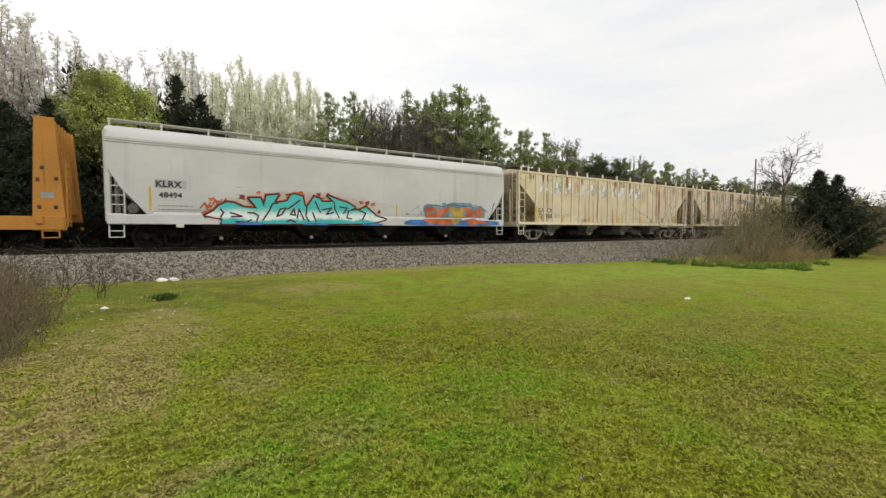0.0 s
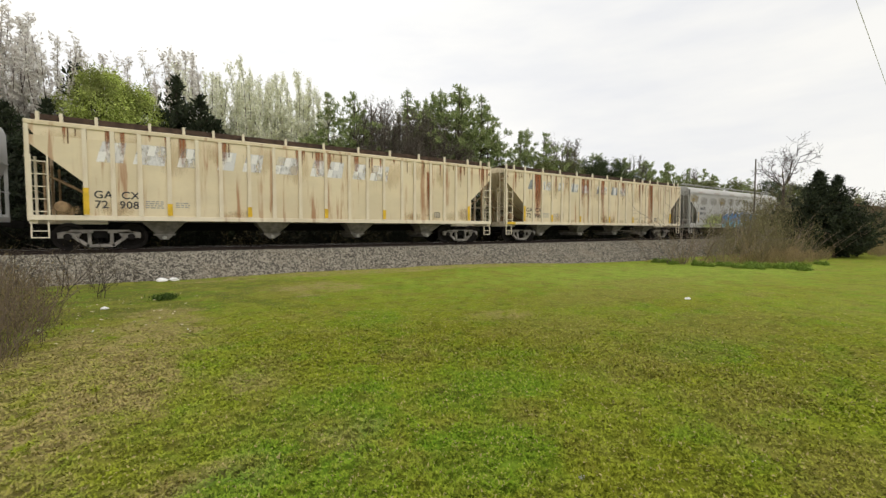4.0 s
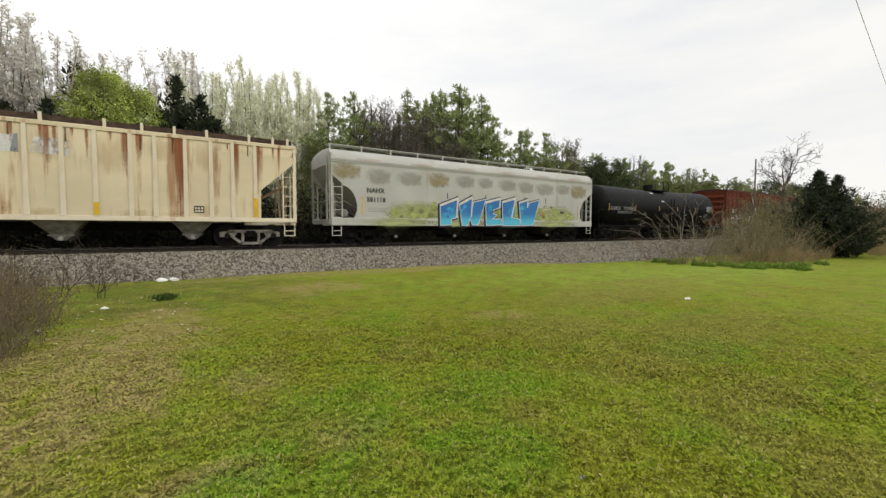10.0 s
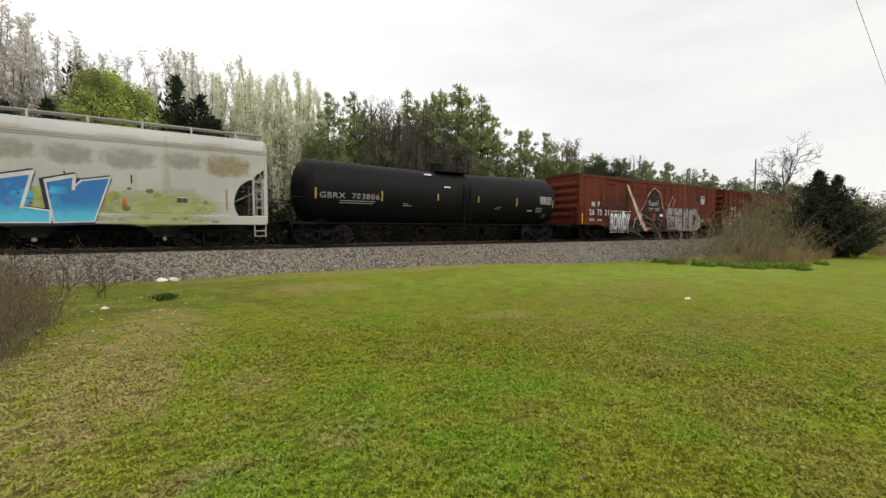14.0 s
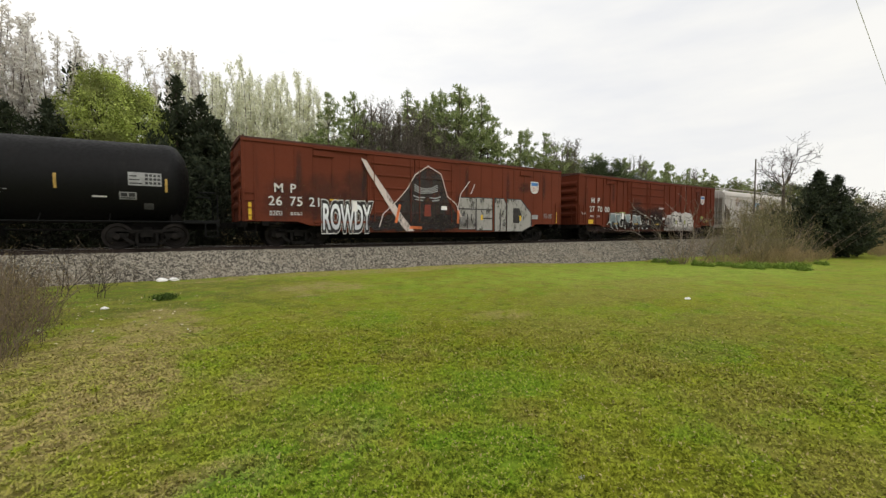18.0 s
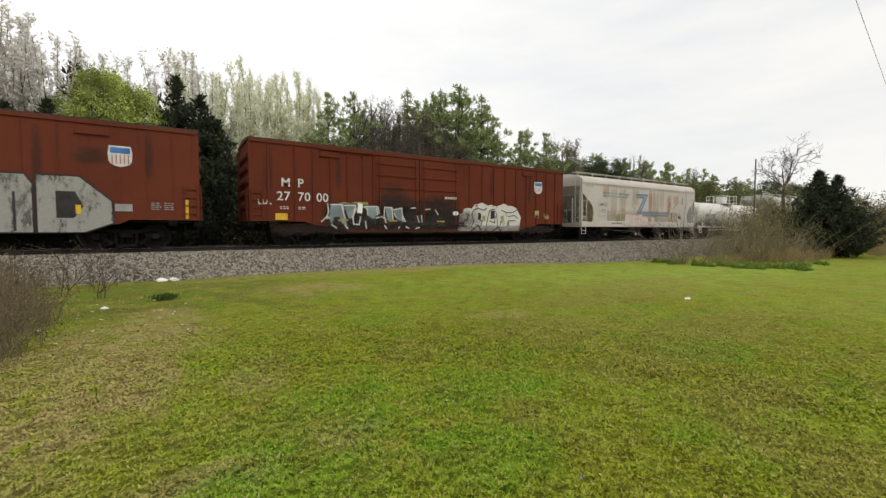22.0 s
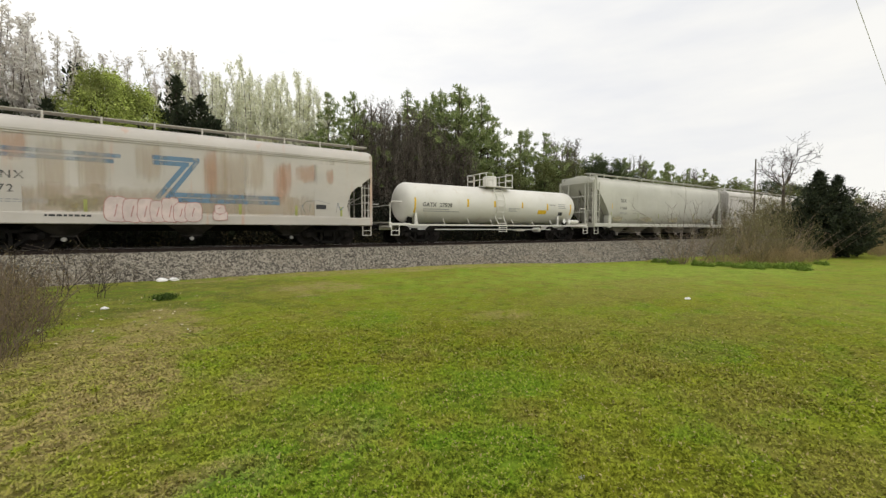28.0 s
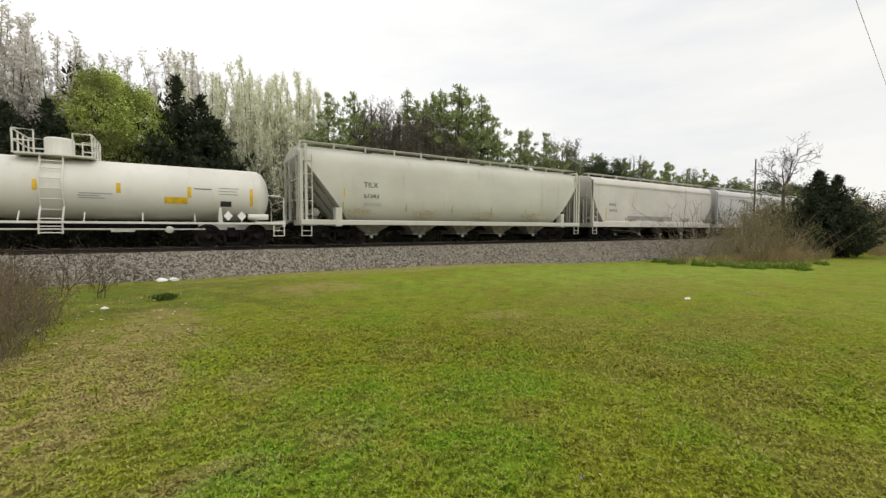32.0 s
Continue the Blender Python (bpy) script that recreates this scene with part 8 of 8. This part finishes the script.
    for k, x in enumerate((62, 66, 70, 72, 75, 78, 81, 84, 88, 92, 97, 102, 108, 114, 122, 130, 138, 150, 165, 180)):
        again(lean_leafy[k % 2][0], x + 0.7, 29.0 + (k * 7 % 5) * 0.7, 0.9 * k, (0.92, 1.02, 0.86)[k % 3])
    for k, x in enumerate((2.5, 4.6, 6.6, 8.4)):
        again(domes[0][0], x, 34.6 + 0.5 * (k % 2), 1.3 * k, 0.95)
    for k, x in enumerate((80, 84, 88, 92, 96, 101, 106, 112)):
        again((domes[0][0], lean_bare[0], lean_leafy[1][0])[k % 3], x, 27.6 + 0.8 * (k % 2), 0.7 * k, (1.05, 0.90, 1.12)[k % 3])
    # deeper rows close the wood behind
    deep = []
    rng = random.Random(7)
    x = -24.0
    while x < 150:
        deep.append((x + rng.uniform(-0.6, 0.6), rng.uniform(37, 46), rng.uniform(9.5, 11.8)))
        x += 2.4 if x < 40 else 5.0
    place(lean_bare[0], -6.0, 38.0, 0.3, 1.0)
    place(lean_dark[0], -9.0, 37.5, 0.9, 1.0)
    for k, (x, y, h) in enumerate(deep):
        root, own = (pines[k % 3], lean_bare, lean_leafy[k % 2], lean_dark)[k % 4]
        again(root, x, y, rng.uniform(0, 6.28), h / own * (0.8 if k % 4 == 3 else 1.0))
    # undergrowth at the wood's edge, shade put into its stems and darkest leaves
    kinds = [shrub(81, 2.6, 1.6, 40, "thicket", "tangled thicket with shade put into its colour at the wood's edge", L_SHADE, M_SHADEBARK, 1800),
             shrub(82, 2.4, 1.7, 36, "thicket", "olive and brown thicket at the wood's edge", L_BRUSH, M_SHADEBARK, 1700)]
    # A low dark row, added to close off light behind the cars.
    dark = shrub(83, 3.6, 1.9, 36, "evergreen_thicket", "dark undergrowth beneath the trees, with shade put into its colour", L_SHADE, M_SHADEBARK, 3200, 1.4, 1, (0.045, 0.10))
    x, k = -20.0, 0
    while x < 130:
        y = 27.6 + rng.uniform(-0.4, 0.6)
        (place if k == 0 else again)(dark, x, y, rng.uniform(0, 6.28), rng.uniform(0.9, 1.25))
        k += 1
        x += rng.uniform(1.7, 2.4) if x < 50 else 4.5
    x, k = -16.0, 0
    while x < 120:
        root = kinds[k % 2]
        y = 26.4 + rng.uniform(-0.7, 0.9)
        if k < 2:
            place(root, x, y, rng.uniform(0, 6.28), rng.uniform(0.8, 1.1))
        else:
            again(root, x, y, rng.uniform(0, 6.28), rng.uniform(0.75, 1.15))
        k += 1
        x += rng.uniform(2.2, 3.4) if x < 45 else 5.0


def leaning_stems(seed, n, h, label):
    """A few long pale stems that lean one way out of a common foot."""
    rng = random.Random(seed)
    root = thing("leaning_sapling", label, "shrub")
    for k in range(n):
        x, y = rng.uniform(-0.9, 0.9), rng.uniform(-0.5, 0.5)
        ln = h * rng.uniform(0.6, 1.0)
        lean = rng.uniform(-0.2, 1.3)
        side = rng.uniform(-0.35, 0.35)
        pts = [Vector((x, y, -0.15))]
        for q in range(1, 6):
            u = q / 5
            pts.append(Vector((x + lean * ln * u + rng.gauss(0, 0.02), y + side * ln * u, -0.15 + ln * (u - 0.10 * abs(lean) * u * u))))
        g = Geo().tube(pts, rng.uniform(0.009, 0.018), 5, 0.005)
        for _ in range(4):
            q = rng.randint(2, 4)
            e = pts[q] + Vector((rng.uniform(-0.3, 0.6), rng.uniform(-0.3, 0.3), rng.uniform(0.2, 0.6)))
            g.tube([pts[q], pts[q].lerp(e, 0.5) + Vector((0, 0, 0.05)), e], 0.007, 4, 0.004)
        part("stem", g, M_TWIG if k % 2 else M_SAPLING, root)
    return root


def fan_of_stems(seed, n, h):
    """Thin bare stems that fan out in all directions from one clump, some of them bent over."""
    rng = random.Random(seed)
    root = thing("bare_brush", "pale brown leafless stems fanning out of dry grass", "shrub")
    for m in (M_STRAWSTEM, M_OLIVESTEM):
        g = Geo()
        for _ in range(n // 2):
            a, r = rng.uniform(0, 6.283), 0.55 * math.sqrt(rng.random())
            lean, ln, bow = rng.uniform(0.05, 0.75), h * rng.uniform(0.35, 1.0), rng.uniform(-0.05, 0.45)
            pts = []
            for q in range(6):
                u = q / 5
                out = r + ln * (lean * u + bow * u * u)
                pts.append(Vector((math.cos(a) * out + rng.gauss(0, 0.02), math.sin(a) * out + rng.gauss(0, 0.02), -0.15 + ln * (u - 0.35 * bow * u * u))))
            g.tube(pts, rng.uniform(0.007, 0.014), 4, 0.004)
            for _ in range(3):
                q = rng.randint(2, 4)
                e = pts[q] + Vector((rng.uniform(-0.35, 0.35), rng.uniform(-0.35, 0.35), rng.uniform(0.15, 0.55)))
                g.tube([pts[q], pts[q].lerp(e, 0.5) + Vector((0, 0, 0.04)), e], 0.006, 3, 0.003)
        part("stem_tangle", g, m, root)["kind"] = "stuff"
    return root


def bare_shrub(seed, h):
    """A leafless grey shrub whose forked stems spread wide from one foot."""
    rng = random.Random(seed)
    segs, tips = [], []
    spec = {"bends": 5, "wander": 0.10, "rise": 0.02, "bare": 2, "forks": 1, "spread": 0.42, "shrink": (0.3, 0.5), "tip_depth": 0, "least": 0.008}
    for k in range(5):
        a = 6.283 * k / 5 + rng.uniform(-0.4, 0.4)
        lean = rng.uniform(0.35, 1.6)
        d = Vector((math.cos(a) * lean, math.sin(a) * lean, 1)).normalized()
        branch_out(rng, Vector((0.25 * math.cos(a), 0.25 * math.sin(a), -0.15)), d, h * rng.uniform(0.6, 1.0), 0.030, 2, spec, segs, tips)
    root = thing("bare_shrub", "leafless grey-brown shrub with spreading forked stems", "shrub")
    part("stem_tangle", limbs_geo(segs), M_GREYSTEM, root)["kind"] = "stuff"
    return root


M_STRAWSTEM = plain("straw_brown_stem", (0.36, 0.275, 0.155), 0.9, 0, 0.3, 3.0)
M_OLIVESTEM = plain("olive_brown_stem", (0.20, 0.165, 0.085), 0.9, 0, 0.3, 3.0)
M_GREYSTEM = plain("grey_brown_stem", (0.29, 0.245, 0.205), 0.9, 0, 0.3, 3.0)


def build_brush():
    """Brush, cedars, a pole and a bare tree on the near side of the line."""
    kinds = [shrub(91, 3.0, 0.9, 8, "brush_clump", "leggy brown leafless saplings beside the embankment", L_STRAW, M_SAPLING, 0, 1.2, 1, (0.02, 0.05), 0.75),
             shrub(92, 2.0, 1.3, 46, "brush_clump", "straw-brown brush and dry grass beside the embankment", L_STRAW, M_STRAWSTEM, 1700, 5.0, 1, (0.014, 0.032), 0.7),
             shrub(93, 1.8, 1.2, 34, "brush_clump", "olive leafy brush at the lawn's edge", L_MIX, M_BROWNTWIG, 1500, 1.2, 1, (0.018, 0.042), 0.7),
             shrub(94, 3.2, 1.5, 40, "thicket", "dark brown twiggy thicket with sparse olive leaves", L_BRUSH, M_BROWNTWIG, 6500, 1.2, 1, (0.025, 0.065))]
    spots = [(0, 24.4, 14.0, 0.8), (0, 25.4, 13.0, 1.0), (1, 25.0, 13.0, 0.20), (1, 26.4, 12.2, 0.24), (0, 27.2, 13.2, 1.05), (1, 27.6, 11.6, 0.26), (0, 28.6, 12.4, 0.8), (1, 28.6, 11.2, 0.36), (1, 29.6, 10.6, 0.40), (1, 30.4, 10.0, 0.46),
             (2, 30.2, 11.2, 0.40), (0, 30.6, 11.6, 1.0), (1, 31.2, 9.4, 0.42), (2, 35.4, 13.4, 0.7), (2, 36.6, 13.0, 0.9), (1, 31.8, 10.4, 0.55), (0, 33.8, 12.8, 1.1), (2, 33.4, 11.9, 0.6), (1, 32.6, 9.2, 0.36), (0, 32.6, 11.2, 1.0),
             (2, 38.2, 12.6, 1.35), (2, 36.4, 11.4, 0.8), (1, 35.8, 9.6, 0.42), (2, 37.0, 10.6, 0.7), (1, 44.6, 8.5, 0.4), (3, 45.6, 12.6, 1.3), (1, 47.0, 8.8, 0.6),
             (3, 49.5, 12.2, 1.2), (2, 51.0, 9.8, 1.2), (1, 54.0, 10.2, 1.0), (2, 57.0, 12, 1.9), (2, 62, 10.6, 1.6), (1, 66, 12.6, 1.8), (2, 72, 12.0, 2.0), (2, 80, 13.4, 2.4), (1, 58, 8.6, 0.9), (2, 90, 14, 2.9), (2, 66, 9.2, 1.5),
             (1, 76, 9.6, 1.6), (2, 88, 11, 2.3), (2, 53, 14.6, 2.0), (2, 60, 14.6, 2.2), (3, 67.6, 13.2, 1.5), (3, 66.0, 13.0, 1.5), (3, 72.6, 12.9, 1.7), (3, 84.0, 13.2, 1.9), (3, 70.0, 11.2, 1.3), (3, 79.0, 12.4, 1.7), (3, 94.0, 13.4, 2.1), (3, 62.0, 12.4, 1.15)]
    rng = random.Random(3)
    seen = set()
    for k, x, y, h in spots:
        if k in seen:
            again(kinds[k], x, y, rng.uniform(0, 6.28), h)
        else:
            seen.add(k)
            place(kinds[k], x, y, rng.uniform(0, 6.28), h)
    lean_a = leaning_stems(103, 5, 3.2, "pale leaning dead stems rising out of dry brush")
    place(lean_a, 31.6, 9.6, -0.75)
    for x, y, turn, size in ((33.2, 9.4, -0.9, 0.8), (29.6, 11.0, 2.2, 0.6), (27.2, 12.8, 2.3, 0.8), (28.6, 12.2, -0.8, 0.6), (25.0, 13.4, 2.4, 0.7), (26.2, 12.9, 0.6, 0.75)):
        again(lean_a, x, y, turn, size)
    bush = bare_shrub(120, 3.6)
    place(bush, 25.2, 13.2, 0.4, 1.0)
    for x, y, turn, size in ((28.6, 12.2, 3.6, 0.75), (31.0, 11.6, 1.2, 0.7)):
        again(bush, x, y, turn, size)
    mass = shrub(121, 5.4, 1.7, 64, "thicket", "tall olive-brown thicket beside the cedars", L_OLIVEBRUSH, M_BROWNTWIG, 13000, 1.2, 1, (0.03, 0.07))
    place(mass, 42.4, 13.5, 0.0, 0.92)
    again(mass, 44.2, 13.4, 2.0, 0.86)
    again(mass, 40.7, 14.4, 4.0, 0.72)
    fan = fan_of_stems(130, 26, 3.0)
    place(fan, 29.4, 11.0, 0.0, 1.0)
    for x, y, turn, size in ((31.2, 10.2, 1.1, 0.95), (27.2, 12.2, 2.3, 0.72), (33.4, 10.0, 3.1, 0.85), (32.0, 11.8, 4.0, 1.05), (25.2, 13.0, 5.2, 0.7)):
        again(fan, x, y, turn, size)
    olive = shrub(131, 3.0, 0.9, 16, "brush_clump", "thin straw-olive brush with small leaves", L_OLIVEBRUSH, M_OLIVESTEM, 1400, 1.6, 1, (0.014, 0.034), 0.6)
    place(olive, 29.9, 11.6, 0.0, 1.0)
    for x, y, turn, size in ((31.4, 11.2, 1.0, 1.05), (33.4, 11.4, 2.0, 1.1), (35.4, 12.2, 3.0, 1.15), (36.8, 12.0, 4.2, 1.1), (28.0, 12.4, 5.0, 0.6), (37.0, 14.2, 0.6, 1.3), (38.6, 14.0, 1.6, 1.4), (35.0, 13.8, 2.6, 1.1), (33.4, 13.2, 3.3, 1.0)):
        again(olive, x, y, turn, size)
    a = cedar_tree(95, 6.1, 2.7, None, (0.35, 0.95), 24, 46, (0.03, 0.085))
    tagged(a, "dark green cedar standing at the lawn's edge", "cedar tree", "cedars at the lawn's edge")
    place(a, 40.3, 9.95, 0.4, 0.98)
    for x, y, h in ((39.3, 10.75, 1.03), (41.6, 9.5, 0.70), (38.2, 11.4, 0.62), (42.8, 9.3, 0.5)):
        again(a, x, y, x, h)
    t = spreading_tree(97, 9.0, "bare_tree", "leafless dark tree with a spreading crown", M_DARKBARK, M_DARKBARK)
    place(t, 44.7, 14.5, 2.6, 1.0)
    pole = thing("utility_pole", "slim weathered wooden utility pole in the brush", "utility pole", at=(41.0, 15.3, ground_z(41, 15.3)))
    part("shaft", Geo().tube([(0, 0, -0.5), (0, 0, 7.9)], 0.075, 10, 0.05), M_POLE, pole)
    part("cap", Geo().tube([(0, 0, 7.9), (0, 0, 7.96)], 0.06, 10), M_POLE, pole)
    tall = shrub(99, 0.15, 1.0, 4, "tall_grass", "bright green unmown grass at the brush's foot", L_TALL, M_BROWNTWIG, 1500, 2.2, 0, (0.02, 0.05))
    foot = ((22.6, 13.2), (23.6, 12.0), (24.0, 10.9), (24.2, 9.9), (24.4, 8.9), (25.0, 8.2), (27.0, 8.0), (30.0, 7.9))
    for k in range(20):
        u = (k + rng.random()) / 20 * (len(foot) - 1.001)
        (xa, ya), (xb, yb) = foot[int(u)], foot[int(u) + 1]
        w = u - int(u)
        x = xa + (xb - xa) * w + rng.uniform(0.4, 2.2)
        y = ya + (yb - ya) * w + rng.uniform(-0.2, 1.3)
        (place if k == 0 else again)(tall, x, y, rng.uniform(0, 6.28), rng.uniform(0.35, 0.8))
    # twiggy weeds at the lawn's rim
    weeds = [shrub(101, 1.05, 0.6, 20, "weed_clump", "dry brown weed stalks at the lawn's rim", L_WEED, M_WEED, 1300, 3.2, 1, (0.005, 0.013), 0.30),
             shrub(102, 1.7, 0.12, 3, "sapling", "thin dark sapling at the lawn's rim", L_BRUSH, M_SAPDARK, 160, 1.2, 2, (0.008, 0.020), 0.75)]
    wspots = [(0, -2.3, 7.3, 0.95), (0, -2.1, 8.0, 0.85), (0, -2.5, 8.6, 1.0), (0, -2.3, 9.4, 0.8), (0, -2.6, 10.2, 0.9), (0, -2.9, 9.0, 1.05), (0, -2.8, 7.8, 1.0), (0, -3.0, 10.9, 0.9), (0, -3.4, 11.8, 1.0), (0, -3.2, 9.8, 1.05),
              (0, -2.7, 6.9, 1.0), (0, -3.7, 10.6, 1.1), (0, -3.7, 12.8, 0.9), (0, -2.05, 6.9, 0.7), (0, -4.6, 13.2, 1.0), (0, -4.4, 14.6, 0.9), (0, -5.2, 15.2, 1.0), (0, -3.3, 7.6, 1.05), (1, -2.42, 13.6, 1.1), (1, -1.55, 12.7, 0.95),
              (1, -1.15, 15.9, 0.5), (1, -3.1, 14.6, 0.9), (1, -2.05, 14.9, 0.62), (1, -3.7, 15.5, 0.95), (1, -1.6, 15.5, 0.55)]
    seen = set()
    for k, x, y, h in wspots:
        if k in seen:
            again(weeds[k], x, y, rng.uniform(0, 6.28), h)
        else:
            seen.add(k)
            place(weeds[k], x, y, rng.uniform(0, 6.28), h)


def grass_tuft(x, y):
    rng = np.random.default_rng(77)
    c = rng.normal(size=(700, 3)) * np.array([0.11, 0.09, 0.035]) + np.array([0, 0, 0.06])
    root = thing("grass_tuft", "dark green tuft of coarse grass on the lawn", "grass", at=(x, y, ground_z(x, y)))
    part("blades", leaf_mesh("blades", c, rng.uniform(0.012, 0.028, 700), 5, L_TUFT, 0.0, 2.4), None, root)["kind"] = "stuff"


grass_tuft(-0.28, 11.64)


def build_grass():
    """Mown grass and clover on the lawn, joined as one carpet of blades."""
    rng = np.random.default_rng(9)
    r = np.exp(np.concatenate([np.log(1.1) + rng.random(740000) * (np.log(9.0 * rng.uniform(0.6, 1.9, 740000)) - np.log(1.1)), rng.uniform(np.log(5.0), np.log(48.0), 320000), rng.uniform(np.log(0.08), np.log(40.0), 310000)]))
    ang = np.concatenate([rng.uniform(math.radians(2), math.radians(112), 1060000), rng.uniform(math.radians(-180), math.radians(180), 310000)])
    coarse = np.arange(len(r)) >= 1060000
    x, y = r * np.cos(ang), r * np.sin(ang)

    def lumps(size):
        """A soft random field from -1 to 1 with lumps of about the given size."""
        total = np.zeros(len(x))
        for _ in range(9):
            q, k, p = rng.uniform(0, 6.283), 6.283 / (size * rng.uniform(0.7, 1.6)), rng.uniform(0, 6.283)
            total += np.sin((x * math.cos(q) + y * math.sin(q)) * k + p)
        return np.clip(total / 4.2, -1, 1)

    clump = 0.5 + 0.5 * np.clip(0.60 * lumps(0.085) + 0.60 * lumps(0.26) + 0.25 * lumps(0.7), -1, 1)
    fine_side = (np.abs(ang - math.radians(57.3)) < np.radians(53 + rng.normal(0, 3.0, len(r)))) & (r > 1.0 + 0.3 * rng.random(len(r)))
    keep = (y < 16.25 - 0.2 * rng.random(len(r))) & (coarse != fine_side) & (rng.random(len(r)) < 1 - (1 - clump) * np.clip(1.25 - 0.12 * r, 0.25, 0.95))
    x, y, r, clump, coarse = x[keep], y[keep], r[keep], clump[keep], coarse[keep]
    n = len(x)
    s = rng.uniform(0.0035, 0.0080, n) * np.where(r < 8.5, 1 + 0.11 * r, 1.0 + 0.11 * r) * np.where(coarse, 1.9, 1.0)
    tuft = np.where(rng.random(n) < 0.10, 1.9, 1.0)
    z = np.array([ground_z(u, v) for u, v in zip(x, y)]) + 0.050 * clump * np.clip(7.0 / r, 0.22, 1.0)
    t = rng.uniform(0, 6.283, n)
    lx, ly = np.cos(t), np.sin(t)
    flat = np.clip(5.5 / r, 0.0, 1.0) ** 2
    v = np.empty((n, 3, 3))
    v[:, 0] = np.stack([x - ly * s, y + lx * s, z + rng.normal(0, 0.45, n) * s * flat], 1)
    v[:, 1] = np.stack([x + ly * s, y - lx * s, z + rng.normal(0, 0.45, n) * s * flat], 1)
    v[:, 2] = np.stack([x + lx * s * 2.0, y + ly * s * 2.0, z + (0.3 + np.abs(rng.normal(0, 0.9, n))) * s * tuft * flat], 1)
    me = bpy.data.meshes.new("grass")
    me.vertices.add(3 * n)
    me.vertices.foreach_set("co", v.reshape(-1))
    me.loops.add(3 * n)
    me.loops.foreach_set("vertex_index", np.arange(3 * n, dtype=np.int32))
    me.polygons.add(n)
    me.polygons.foreach_set("loop_start", np.arange(0, 3 * n, 3, dtype=np.int32))
    me.update(calc_edges=True)
    me.materials.append(M_BLADE)
    tagged(new("grass", me), "short mown spring grass and clover with dry patches", "grass", kind="stuff")


build_woods()
build_brush()
build_grass()

# overhead wire
wire = Geo()
A, B = Vector((12.56, 2.93, 6.65)), Vector((20.31, 3.89, 6.56))
wire.tube([A + (B - A) * k for k in (-0.8, 0.0, 0.5, 1.0, 2.0, 3.5)], 0.006, 6)
me_wire = wire.mesh("overhead_wire")
me_wire.materials.append(M_CABLE)
tagged(new("overhead_wire", me_wire), "thin grey overhead wire crossing the sky", "cable")


# ---- motion of the train ----
TRAVEL = [(0.0, 0.0), (4.0, 21.42), (8.0, 42.25), (12.0, 63.22), (16.0, 84.07), (20.0, 104.57), (24.0, 124.74), (28.0, 144.74), (32.0, 164.65)]


def travelled(t):
    for (a, sa), (b, sb) in zip(TRAVEL, TRAVEL[1:]):
        if t <= b:
            return sa + (sb - sa) * (t - a) / (b - a)
    return TRAVEL[-1][1]


def motions():
    for car, s in CARS:
        walk(car, [(t, pose(s - d, TRACK_Y, RAIL_Z)) for t, d in TRAVEL])
    times = [k / 10 for k in range(321)]
    for wheel, dx, phase in SPINNING:
        walk(wheel, [(t, Matrix.Translation((dx, 0, R_WHEEL)) @ Matrix.Rotation(-travelled(t) / R_WHEEL + phase, 4, "Y")) for t in times])


motions()
